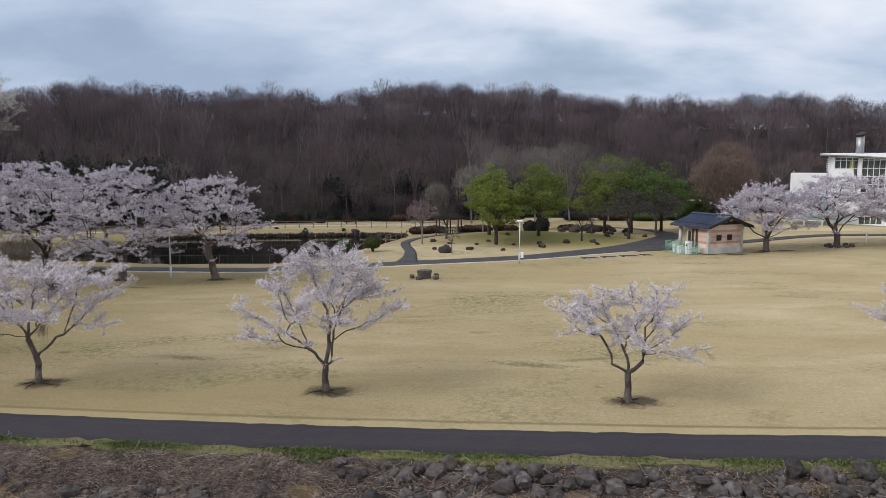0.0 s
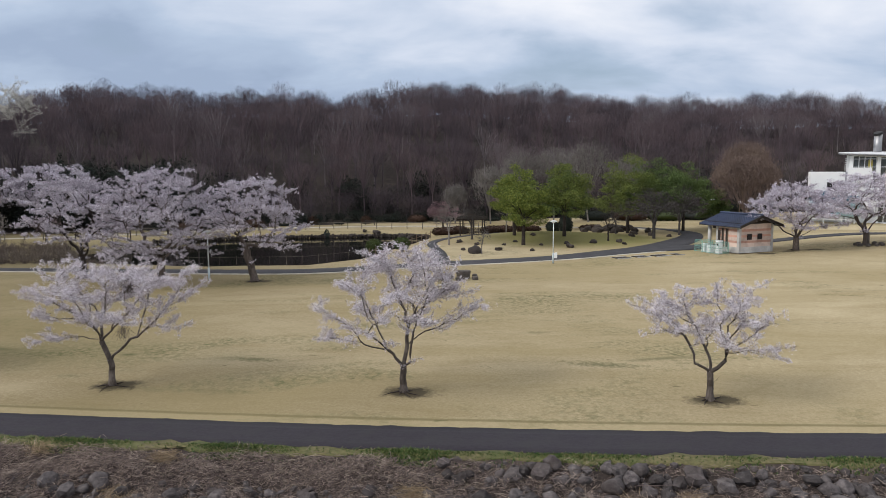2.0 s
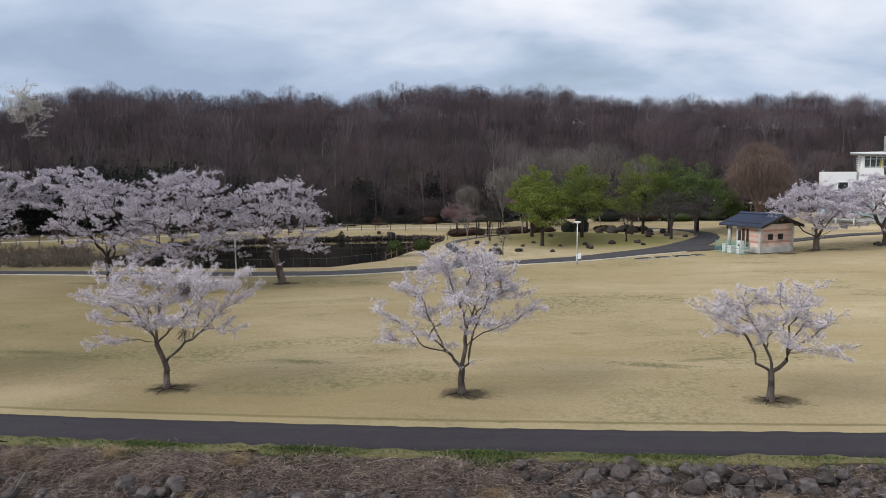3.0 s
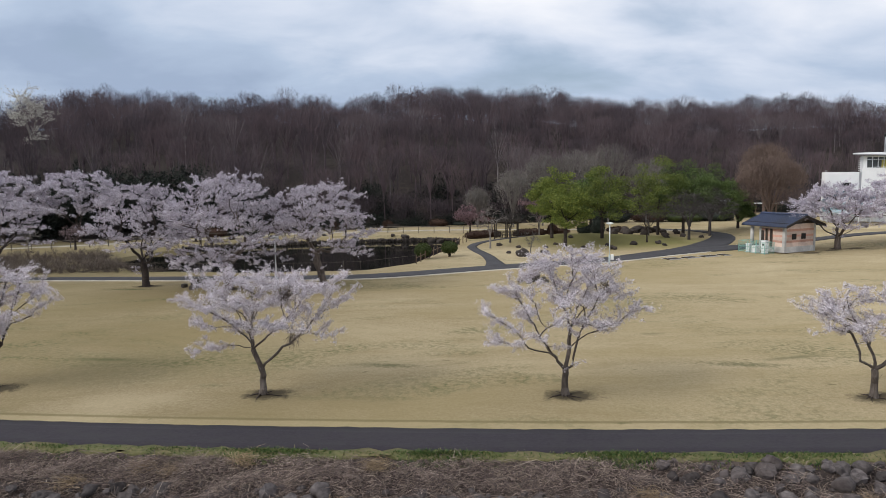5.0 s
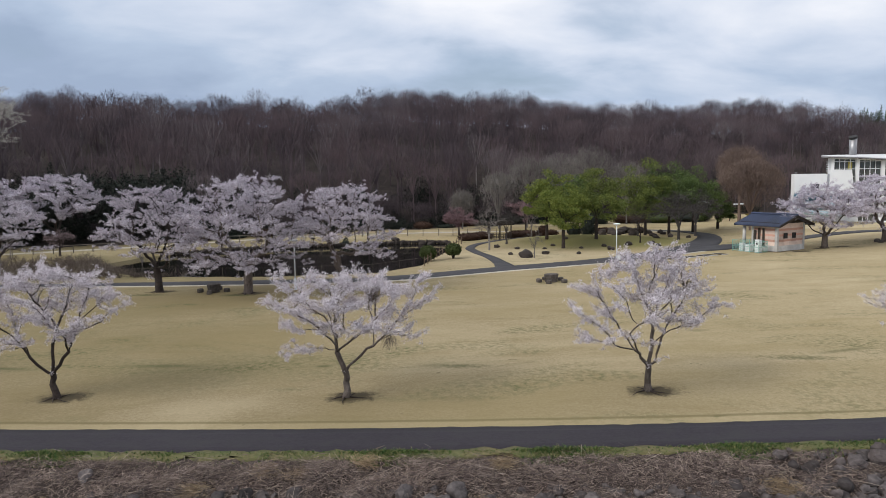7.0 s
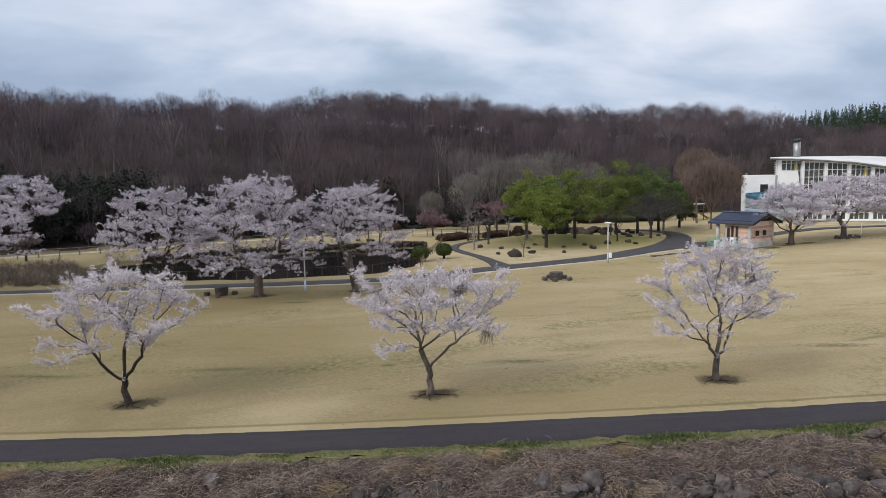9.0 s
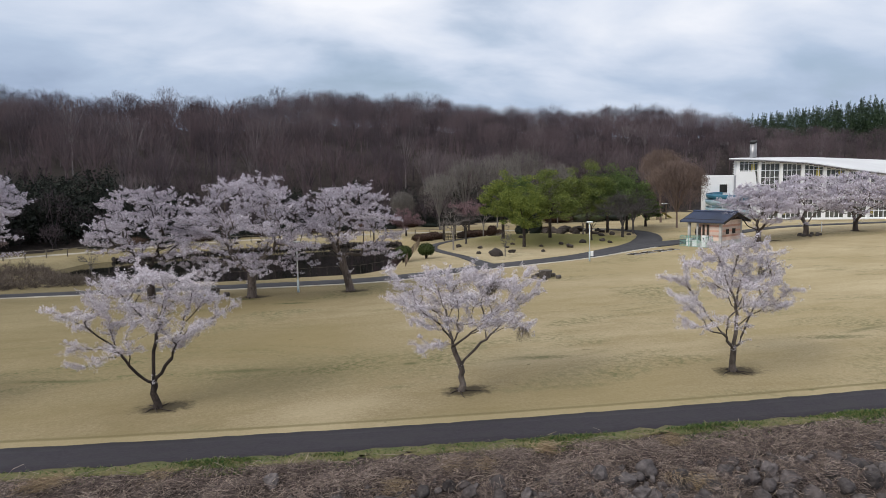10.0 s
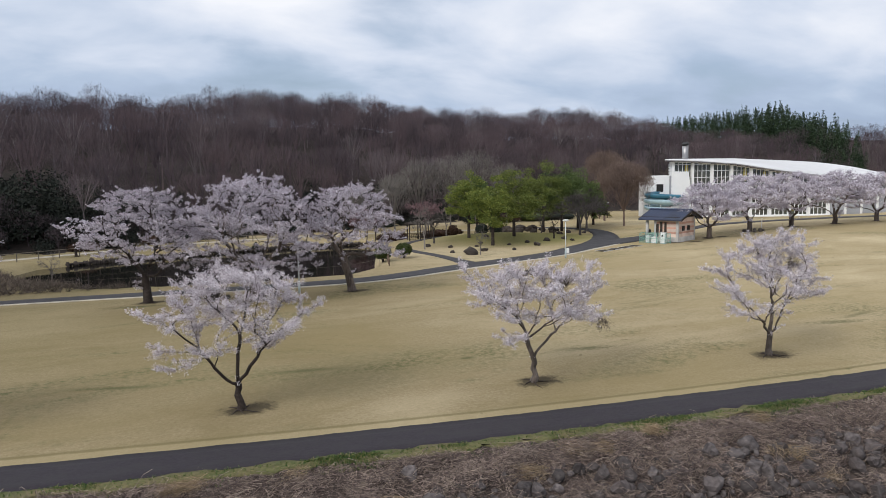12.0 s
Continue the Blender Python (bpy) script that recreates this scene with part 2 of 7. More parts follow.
    l.new(soft.outputs[0], far_.inputs[0])
    col = mix_of(n, l, far_.outputs[0], col, (0.15, 0.146, 0.05))
    # a faint wheel rut and a paler strip along the path's edge
    xy = n.new("ShaderNodeSeparateXYZ")
    l.new(v, xy.inputs[0])

    def arith(op, a, c):
        k = n.new("ShaderNodeMath")
        k.operation = op
        for i, q in enumerate((a, c)):
            if isinstance(q, (int, float)):
                k.inputs[i].default_value = q
            else:
                l.new(q, k.inputs[i])
        return k.outputs[0]
    bend = arith("ADD", arith("MULTIPLY", arith("MULTIPLY", xy.outputs[0], xy.outputs[0]), 0.00157), arith("MULTIPLY", xy.outputs[0], -0.0696))
    off = arith("SUBTRACT", arith("SUBTRACT", xy.outputs[1], bend), 24.503)
    off = arith("ADD", off, arith("MULTIPLY", arith("SUBTRACT", mid, 0.5), 0.25))
    col = mix_of(n, l, ramp_of(n, l, off, [(0.55, 0.3), (0.85, 0.0)]), col, (0.4, 0.34, 0.2))
    rut = arith("ABSOLUTE", arith("SUBTRACT", off, 0.79), 0.0)
    col = mix_of(n, l, ramp_of(n, l, rut, [(0.06, 0.62), (0.17, 0.0)]), col, (0.14, 0.12, 0.055))
    # trodden soil and roots round the trunks, plus painted shade, also beside the hut
    rough = noise_of(n, l, v, 1.7, 6, 0.7, 0.5)
    for x, y in SOIL_SHADE_SPOTS:
        far = n.new("ShaderNodeVectorMath")
        far.operation = "DISTANCE"
        flat = n.new("ShaderNodeVectorMath")
        flat.operation = "MULTIPLY"
        flat.inputs[1].default_value = (0.38, 0.66, 0.0)
        l.new(v, flat.inputs[0])
        l.new(flat.outputs[0], far.inputs[0])
        far.inputs[1].default_value = ((x + 0.25) * 0.38, (y - 0.05) * 0.66, 0)
        add = n.new("ShaderNodeMath")
        add.operation = "MULTIPLY_ADD"
        l.new(rough, add.inputs[0])
        add.inputs[1].default_value = 0.9
        l.new(far.outputs["Value"], add.inputs[2])
        col = mix_of(n, l, ramp_of(n, l, add.outputs[0], [(0.72, 0.9), (0.97, 0.0)]), col, (0.06, 0.05, 0.033))
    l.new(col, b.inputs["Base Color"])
    bump_to(n, l, b, fine, 0.5, 0.05)
    return m


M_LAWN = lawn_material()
M_WOODFLOOR = grained("leaf_litter", (0.02, 0.016, 0.015), (0.06, 0.046, 0.039), 1.2, 0.95, bump=0.6, dist=0.15)
M_BANK = grained("bank_soil", (0.028, 0.021, 0.019), (0.1, 0.078, 0.068), 3.0, 0.95, bump=0.8, dist=0.08)
M_ASPHALT = grained("asphalt", (0.022, 0.019, 0.026), (0.04, 0.035, 0.045), 14.0, 0.85, spec=0.35, stain=(0.036, 0.034, 0.038), bump=0.25, dist=0.006, stretch=(0.6, 1, 1))
M_ASPHALT_OLD = grained("worn_asphalt", (0.034, 0.034, 0.039), (0.062, 0.061, 0.067), 8.0, 0.85, stain=(0.028, 0.028, 0.032), bump=0.2)
M_KERB = grained("pale_kerb_concrete", (0.4, 0.37, 0.31), (0.58, 0.54, 0.46), 5.0, 0.9)
M_BARK = grained("cherry_bark", (0.05, 0.038, 0.033), (0.19, 0.155, 0.135), 9.0, 0.85, bump=0.7, dist=0.03, stretch=(1, 1, 0.4))
M_BARK_YOUNG = grained("young_cherry_bark", (0.066, 0.053, 0.046), (0.215, 0.182, 0.158), 9.0, 0.85, bump=0.7, dist=0.03, stretch=(1, 1, 0.4))
M_BARK_DARK = grained("dark_bark", (0.022, 0.017, 0.015), (0.075, 0.058, 0.05), 7.0, 0.9, bump=0.7, dist=0.03)
M_BARK_WOOD = twig_material()
M_BARK_GREY = grained("grey_twigs", (0.035, 0.031, 0.03), (0.095, 0.085, 0.082), 0.5, 0.9, bump=0)
M_BARK_PALE = grained("pale_twigs", (0.15, 0.135, 0.127), (0.28, 0.254, 0.238), 0.5, 0.9, bump=0)
M_BARK_HAZE = grained("hazy_twigs", (0.14, 0.128, 0.12), (0.25, 0.23, 0.215), 0.5, 0.9, bump=0)
M_BARK_RUST = grained("rusty_twigs", (0.16, 0.115, 0.098), (0.245, 0.18, 0.15), 0.4, 0.9, bump=0)
M_BLOSSOM = leafy("cherry_petals", [(0.46, 0.4, 0.44), (0.67, 0.62, 0.67), (0.77, 0.735, 0.785), (0.87, 0.845, 0.885)], 0.1)
M_BLOSSOM_OLD = leafy("full_cherry_petals", [(0.36, 0.31, 0.365), (0.55, 0.51, 0.585), (0.66, 0.625, 0.7), (0.79, 0.765, 0.835)], 0.06)
M_BLOSSOM_PINK = leafy("deep_pink_petals", [(0.17, 0.105, 0.115), (0.27, 0.175, 0.195), (0.36, 0.25, 0.28)], 0.3)
M_BLOSSOM_DULL = leafy("faded_pink_petals", [(0.12, 0.085, 0.09), (0.2, 0.15, 0.16), (0.28, 0.22, 0.23)], 0.2)
M_MAGNOLIA = leafy("cream_petals", [(0.5, 0.47, 0.42), (0.72, 0.7, 0.64), (0.8, 0.78, 0.72)], 0.3)
M_LEAF = leafy("evergreen_leaves", [(0.075, 0.105, 0.027), (0.16, 0.205, 0.048), (0.24, 0.285, 0.066), (0.33, 0.365, 0.09)], 0.38, 0.65)
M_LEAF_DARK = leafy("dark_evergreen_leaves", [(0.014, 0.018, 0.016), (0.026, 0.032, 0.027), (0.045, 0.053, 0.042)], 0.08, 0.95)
M_LEAF_CEDAR = leafy("cedar_needles", [(0.02, 0.038, 0.024), (0.04, 0.068, 0.036), (0.075, 0.11, 0.05)], 0.15, 0.7)
M_BUSH = leafy("clipped_leaves", [(0.025, 0.04, 0.012), (0.05, 0.07, 0.02), (0.085, 0.105, 0.03)], 0.2, 0.6)
M_HEDGE = leafy("bronze_hedge_leaves", [(0.03, 0.017, 0.012), (0.06, 0.034, 0.024), (0.085, 0.05, 0.035)], 0.15, 0.7)
M_GRASS = leafy("fresh_grass", [(0.03, 0.075, 0.02), (0.06, 0.125, 0.034), (0.13, 0.165, 0.05), (0.3, 0.26, 0.13)], 0.25)
M_STRAW = leafy("dry_straw", [(0.08, 0.06, 0.056), (0.17, 0.132, 0.122), (0.28, 0.225, 0.2), (0.5, 0.42, 0.34)], 0.15, 0.9)
M_LITTER = leafy("matted_litter", [(0.06, 0.045, 0.044), (0.18, 0.14, 0.13), (0.32, 0.255, 0.225), (0.54, 0.44, 0.365)], 0.12, 0.9)
M_TUFT = leafy("bleached_straw", [(0.16, 0.115, 0.07), (0.34, 0.255, 0.165), (0.52, 0.41, 0.28)], 0.2, 0.9)
M_REED = leafy("dead_reeds", [(0.06, 0.048, 0.042), (0.12, 0.098, 0.085), (0.24, 0.2, 0.165)], 0.2, 0.9)
M_ROCK = grained("river_boulder", (0.03, 0.026, 0.028), (0.14, 0.124, 0.122), 4.5, 0.9, stain=(0.04, 0.03, 0.027), bump=0.9, dist=0.06, rand=0.45)
M_HEWN = grained("hewn_stone", (0.05, 0.043, 0.039), (0.16, 0.14, 0.125), 5.0, 0.9, bump=0.8, dist=0.04)
M_STONE = grained("dark_garden_stone", (0.026, 0.021, 0.019), (0.085, 0.069, 0.06), 3.0, 0.9, bump=0.7, dist=0.05, rand=0.3)
M_WHITE = grained("white_render", (0.8, 0.81, 0.82), (0.86, 0.87, 0.88), 1.5, 0.75, rand=0.02, stain=(0.74, 0.76, 0.78), bump=0.05)
M_ROOFWHITE = grained("white_roof_sheet", (0.52, 0.53, 0.545), (0.6, 0.61, 0.625), 0.5, 0.5, stain=(0.47, 0.48, 0.495), bump=0)
M_GREYWALL = grained("grey_panel", (0.33, 0.34, 0.37), (0.42, 0.43, 0.46), 1.0, 0.7, bump=0.05)
M_STEEL = grained("brushed_steel", (0.3, 0.3, 0.31), (0.42, 0.42, 0.43), 3.0, 0.5, 0.8, bump=0.05, stretch=(1, 1, 0.2))
M_ROOFTILE = grained("blue_grey_roof_tile", (0.03, 0.042, 0.085), (0.062, 0.082, 0.145), 4.0, 0.5, spec=0.4, stain=(0.03, 0.035, 0.05), bump=0.1)
M_TILE_PINK = grained("salmon_wall_band", (0.56, 0.31, 0.24), (0.66, 0.4, 0.32), 6.0, 0.8, bump=0.15)
M_TILE_CREAM = grained("cream_wall_band", (0.62, 0.48, 0.41), (0.72, 0.58, 0.5), 6.0, 0.8, bump=0.15)
M_TILE_GREY = grained("grey_plinth", (0.46, 0.45, 0.44), (0.58, 0.57, 0.55), 5.0, 0.85, bump=0.15)
M_DARKWOOD = grained("dark_stained_wood", (0.022, 0.018, 0.015), (0.06, 0.048, 0.04), 8.0, 0.8, stretch=(1, 1, 0.3))
M_WOOD = grained("weathered_wood", (0.1, 0.07, 0.05), (0.2, 0.15, 0.11), 9.0, 0.85, stretch=(1, 1, 0.3))
M_FENCE = grained("grey_fence_wood", (0.1, 0.085, 0.07), (0.2, 0.175, 0.145), 7.0, 0.9)
M_GREENWIRE = grained("green_painted_steel", (0.18, 0.38, 0.33), (0.26, 0.48, 0.42), 5.0, 0.5, bump=0)
M_BLUE = grained("blue_slide_shell", (0.03, 0.16, 0.26), (0.06, 0.24, 0.36), 2.0, 0.35, spec=0.5, bump=0)
M_PALEBLUE = grained("pale_blue_shell", (0.3, 0.45, 0.52), (0.42, 0.56, 0.62), 2.0, 0.4, bump=0)
M_YELLOW = grained("yellow_panel", (0.36, 0.31, 0.06), (0.46, 0.4, 0.1), 3.0, 0.5, bump=0)
M_BLACK = grained("dark_iron", (0.012, 0.012, 0.013), (0.03, 0.03, 0.03), 6.0, 0.6, bump=0)
M_POLE = grained("pale_lamp_paint", (0.6, 0.64, 0.65), (0.72, 0.75, 0.75), 4.0, 0.45, bump=0)
M_POLEBASE = grained("blue_base_paint", (0.48, 0.57, 0.61), (0.58, 0.66, 0.69), 4.0, 0.5, bump=0)


def glass_material():
    m, n, l, b = material("window_glass", 0.06, 0, 0.5)
    v = place(n, l)
    l.new(ramp_of(n, l, noise_of(n, l, v, 0.8, 3), [(0.3, (0.045, 0.05, 0.048)), (0.7, (0.12, 0.125, 0.11))]), b.inputs["Base Color"])
    return m


def water_material():
    m, n, l, b = material("pond_water", 0.05, 0, 0.3)
    b.inputs["Base Color"].default_value = (0.007, 0.007, 0.006, 1)
    b.inputs["IOR"].default_value = 1.33
    bump_to(n, l, b, noise_of(n, l, place(n, l), 1.6, 4, 0.6), 0.05, 0.05)
    return m


M_GLASS, M_WATER = glass_material(), water_material()

# ---- building helpers ----
def smooth(a, b, v):
    u = np.clip((v - a) / (b - a), 0, 1)
    return u * u * (3 - 2 * u)


def lawn_edge(x):
    """Lawn side of the riverside path."""
    x = np.clip(x, -90, 60)
    return 24.503 - 0.0696 * x + 0.00157 * x * x


def wood_foot(x):
    """Line at which the wooded hill begins."""
    return np.interp(x, (-400, -110, -70, -45, -27, 0, 22, 60, 100, 160, 500), (88, 91, 100, 103, 113, 121, 126, 140, 142, 122, 122))


POND = [(-37, 68.5), (-25, 65.8), (-16, 66.4), (-11.8, 70), (-9.6, 77), (-7.2, 84), (-5.2, 90), (-4.6, 98.6), (-7.5, 100.6), (-14, 100.4), (-24, 99.2), (-34, 97.2), (-44, 92), (-46.5, 85), (-43, 76)]
WATER_Z = -0.28


def pond_depth(x, y):
    """Metres inside the pond's shore (negative outside)."""
    x, y = np.asarray(x, float), np.asarray(y, float)
    best = np.full(x.shape, 1e9)
    odd = np.zeros(x.shape, bool)
    for (ax, ay), (bx, by) in zip(POND, POND[1:] + POND[:1]):
        dx, dy = bx - ax, by - ay
        t = np.clip(((x - ax) * dx + (y - ay) * dy) / (dx * dx + dy * dy), 0, 1)
        best = np.minimum(best, np.hypot(x - ax - t * dx, y - ay - t * dy))
        cross = ((ay > y) != (by > y)) & (x < dx * (y - ay) / (dy if dy else 1e-9) + ax)
        odd ^= cross
    return np.where(odd, best, -best)


def gz(x, y):
    """Height of the ground."""
    x, y = np.asarray(x, float), np.asarray(y, float)
    e = lawn_edge(x)
    z = 0.08 + 0.27 * smooth(0.5, 9, y - e) + 0.15 * smooth(34, 75, y)
    z = z + 0.75 * smooth(27, 48, x) * smooth(48, 74, y) * (1 - smooth(86, 104, y))
    z = z - 0.35 * smooth(60, 75, x) * smooth(86, 104, y)
    z = z + 0.9 * np.exp(-(((x - 10) / 10) ** 2 + ((y - 88) / 6.5) ** 2))
    z = z - 1.3 * smooth(-0.9, 1.2, pond_depth(x, y))
    s = e - 2.2 - y
    z = z - 0.26 * np.clip(s - 0.35, 0, 4) - 0.45 * np.clip(s - 4, 0, 9)
    d = y - wood_foot(x)
    z = z + np.interp(x, (-100, -55, -20), (10.2, 11.2, 12.4)) * smooth(-2, 38, d) + np.interp(x, (-100, -55, -20), (5.2, 5.8, 6.6)) * smooth(32, 68, d) + 9.0 * smooth(52, 130, d) * np.interp(x, (70, 110), (1, 0)) + 8.0 * smooth(90, 260, d) * np.interp(x, (70, 110), (0, 1))
    z = z + smooth(12, 45, d) * (1.3 * np.sin(x * 0.07 + 1.0) + 0.9 * np.sin(x * 0.163 + y * 0.05))
    return z


def mesh_of(name, verts, faces, mats, smooth_shade=False, index=None):
    """A mesh from arrays: verts (n, 3), faces (m, k) all of one size."""
    me = bpy.data.meshes.new(name)
    verts, faces = np.asarray(verts, np.float32), np.asarray(faces, np.int32)
    k = faces.shape[1]
    me.vertices.add(len(verts))
    me.vertices.foreach_set("co", verts.ravel())
    me.loops.add(faces.size)
    me.loops.foreach_set("vertex_index", faces.ravel())
    me.polygons.add(len(faces))
    me.polygons.foreach_set("loop_start", np.arange(len(faces), dtype=np.int32) * k)
    me.polygons.foreach_set("use_smooth", np.full(len(faces), smooth_shade))
    for m in mats if isinstance(mats, (list, tuple)) else [mats]:
        me.materials.append(m)
    if index is not None:
        me.polygons.foreach_set("material_index", np.asarray(index, np.int32))
    me.update(calc_edges=True)
    me.validate()
    return me


def thing(name, x, y, z=None, rz=0.0, label="", category="", group="", kind="", s=1.0):
    """A top-level Empty at the base of a thing."""
    ob = new(name)
    ob.empty_display_size = 0.2
    ob.matrix_basis = pose(x, y, float(gz(x, y)) if z is None else z, 0, 0, rz) @ Matrix.Scale(s, 4)
    return tagged(ob, label, category, group, kind)


def child(name, me, parent, label=""):
    ob = new(name, me)
    ob.parent = parent
    return tagged(ob, label)


def part(name, bm, mat, parent, label="", smooth_shade=False):
    me = bpy.data.meshes.new(name)
    bm.to_mesh(me)
    bm.free()
    me.materials.append(mat)
    if smooth_shade:
        me.polygons.foreach_set("use_smooth", np.full(len(me.polygons), True))
    return child(name, me, parent, label)


def box(bm, cx, cy, cz, sx, sy, sz, rz=0.0, bevel=0.0, rx=0.0, ry=0.0):
    """A box by its centre and full sizes, bevelled on request."""
    r = bmesh.ops.create_cube(bm, size=1.0, matrix=pose(cx, cy, cz, rx, ry, rz) @ Matrix.Diagonal((sx, sy, sz, 1)))
    if bevel:
        edges = list({e for v in r["verts"] for e in v.link_edges})
        bmesh.ops.bevel(bm, geom=edges, offset=bevel, segments=1, affect="EDGES", profile=0.5)
    return bm


def boxes(*specs, bevel=0.0):
    bm = bmesh.new()
    for s in specs:
        box(bm, *s, bevel=bevel)
    return bm


def rod(bm, a, b, r0, r1=None, sides=8):
    a, b = Vector(a), Vector(b)
    d = b - a
    m = Matrix.Translation((a + b) / 2) @ d.to_track_quat("Z", "Y").to_matrix().to_4x4()
    bmesh.ops.create_cone(bm, cap_ends=True, segments=sides, radius1=r0, radius2=r0 if r1 is None else r1, depth=d.length, matrix=m)
    return bm


# ---- ground, paths, water ----
gx = np.unique(np.concatenate([np.linspace(-1500, -150, 14), np.arange(-150, -62, 4.0), np.arange(-62, 72, 0.8), np.arange(72, 200, 4.0), np.linspace(200, 1500, 14)]))
gy = np.unique(np.concatenate([np.linspace(-400, 0, 9), np.arange(0, 18, 1.5), np.arange(18, 30, 0.4), np.arange(30, 106, 0.8), np.arange(106, 200, 3.0), np.linspace(200, 2200, 24)]))
XX, YY = np.meshgrid(gx, gy)
nx, ny = len(gx), len(gy)
quad = np.arange(nx * (ny - 1)).reshape(ny - 1, nx)[:, :-1].ravel()
gf = np.stack([quad, quad + 1, quad + nx + 1, quad + nx], 1)
mx, my = XX.ravel()[gf].mean(1), YY.ravel()[gf].mean(1)
gi = np.zeros(len(gf), int)
gi[my > wood_foot(mx) - 1.5 + 1.2 * np.sin(mx * 0.9) + 0.8 * np.sin(mx * 0.37)] = 1
gi[my < lawn_edge(mx) - 2.5] = 2
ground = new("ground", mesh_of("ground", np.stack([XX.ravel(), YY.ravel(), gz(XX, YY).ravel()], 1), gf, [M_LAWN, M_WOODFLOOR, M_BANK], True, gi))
tagged(ground, "straw-coloured dormant park lawn running back to a wooded hill", "ground", kind="structure")


def ribbon(name, centre, widths, mat, label, lift=0.03, wobble=0.05, thick=0.15, seed=1):
    """A paved strip that lies on the ground along a smooth centre line, with uneven edges."""
    rng = np.random.default_rng(seed)
    c = np.asarray(centre, float)
    s = np.concatenate([[0], np.cumsum(np.hypot(*np.diff(c, axis=0).T))])
    t = np.arange(0, s[-1], 0.5)
    k = len(c)
    # Catmull-Rom through the points
    seg = np.clip(np.searchsorted(s, t, side="right") - 1, 0, k - 2)
    u = ((t - s[seg]) / (s[seg + 1] - s[seg]))[:, None]
    p0, p1, p2, p3 = c[np.maximum(seg - 1, 0)], c[seg], c[seg + 1], c[np.minimum(seg + 2, k - 1)]
    line = 0.5 * (2 * p1 + (p2 - p0) * u + (2 * p0 - 5 * p1 + 4 * p2 - p3) * u**2 + (3 * p1 - p0 - 3 * p2 + p3) * u**3)
    w = np.interp(t, s, widths)
    d = np.gradient(line, axis=0)
    d /= np.linalg.norm(d, axis=1)[:, None]
    nrm = np.stack([-d[:, 1], d[:, 0]], 1)
    cols = []
    for f in (-1, -0.5, 0, 0.5, 1):
        edge = rng.normal(0, wobble, len(t)) if abs(f) == 1 else 0
        cols.append(line + nrm * (w / 2 * f + edge)[:, None])
    rows, verts = len(t), []
    top = [np.column_stack([q, gz(q[:, 0], q[:, 1]) + lift]) for q in cols]
    skirt = [top[0] - (0, 0, thick), *top, top[-1] - (0, 0, thick)]
    verts = np.concatenate(skirt)
    faces = [[a * rows + i, a * rows + i + 1, (a + 1) * rows + i + 1, (a + 1) * rows + i] for a in range(6) for i in range(rows - 1)]
    ob = new(name, mesh_of(name, verts, np.asarray(faces)[:, ::-1], mat, True))
    return tagged(ob, label, name, kind="structure")


px = np.arange(-95, 62, 6.0)
ribbon("road", [(x, lawn_edge(x) - 1.1) for x in px], [2.2] * len(px), M_ASPHALT, "smooth dark asphalt walking path beside the lawn", 0.025, 0.03)
UP = [(-75, 66.5), (-60, 65.0), (-43, 63.4), (-32, 62.2), (-21, 61.3), (-14, 61.6), (-4.4, 65.1), (7.4, 69.2), (14, 73.2), (19.5, 76.9), (24, 82.2), (27.8, 88.5), (29.8, 94.5), (28.6, 100.5), (24, 104.5)]
ribbon("pavement", UP, [2.0, 2.0, 1.9, 2.2, 2.5, 2.6, 2.8, 3.0, 3.5, 4.0, 3.5, 3.0, 2.4, 2.0, 1.8], M_ASPHALT_OLD, "grey asphalt footpath winding through the park", 0.035, 0.03, seed=2)
ribbon("pavement", [(-3.4, 66.5), (-3.3, 70), (-3.5, 75), (-4.2, 80), (-4.2, 84), (-2.0, 88), (4, 92)], [2.1, 1.4, 1.15, 1.1, 1.1, 1.1, 1.1], M_ASPHALT_OLD, "narrow grey garden path leading to the arbour", 0.05, 0.015, seed=3)
ribbon("pavement", [(18.5, 75.6), (22.5, 77.2), (27, 79.0), (31, 80.8), (36, 82.3), (42, 84), (50, 85), (60, 85.2), (75, 84), (95, 80)], [3.4, 4.0, 3.2, 2.5, 2.2, 2.2, 2.2, 2.2, 2.2, 2.2], M_ASPHALT_OLD, "grey footpath behind the row of cherry trees", 0.055, 0.03, seed=4)
ribbon("pavement", [(-90, 82.5), (-60, 91.8), (-45, 97.4), (-33, 103.5), (-25, 106.8), (-8, 108.5), (6, 107), (18, 104), (30, 100)], [1.6] * 9, M_KERB, "pale gravel walk along the foot of the hill", 0.03, 0.05, seed=5)
# pale edging along the lawn side of the footpath
half = [1.0, 1.0, 0.95, 1.1, 1.25, 1.3, 1.4, 1.5, 1.8, 2.3, 2.6]
side_line = []
for i, (x, y) in enumerate(UP[:11]):
    (ax, ay), (bx, by) = UP[max(0, i - 1)], UP[i + 1]
    ln = math.hypot(bx - ax, by - ay)
    side_line.append((x + (by - ay) / ln * (half[i] + 0.12), y - (bx - ax) / ln * (half[i] + 0.12)))
ribbon("kerb", side_line, [0.3] * 11, M_KERB, "pale concrete edging along the footpath", 0.05, 0.015, 0.2, 9)
water = bmesh.new()
water.faces.new([water.verts.new((x * 1.0, y, WATER_Z)) for x, y in [(-50, 63), (-2, 63), (-2, 104), (-50, 104)]])
wme = bpy.data.meshes.new("water")
water.to_mesh(wme)
water.free()
wme.materials.append(M_WATER)
tagged(new("water", wme), "still dark pond reflecting the wooded hill", "water", kind="structure")

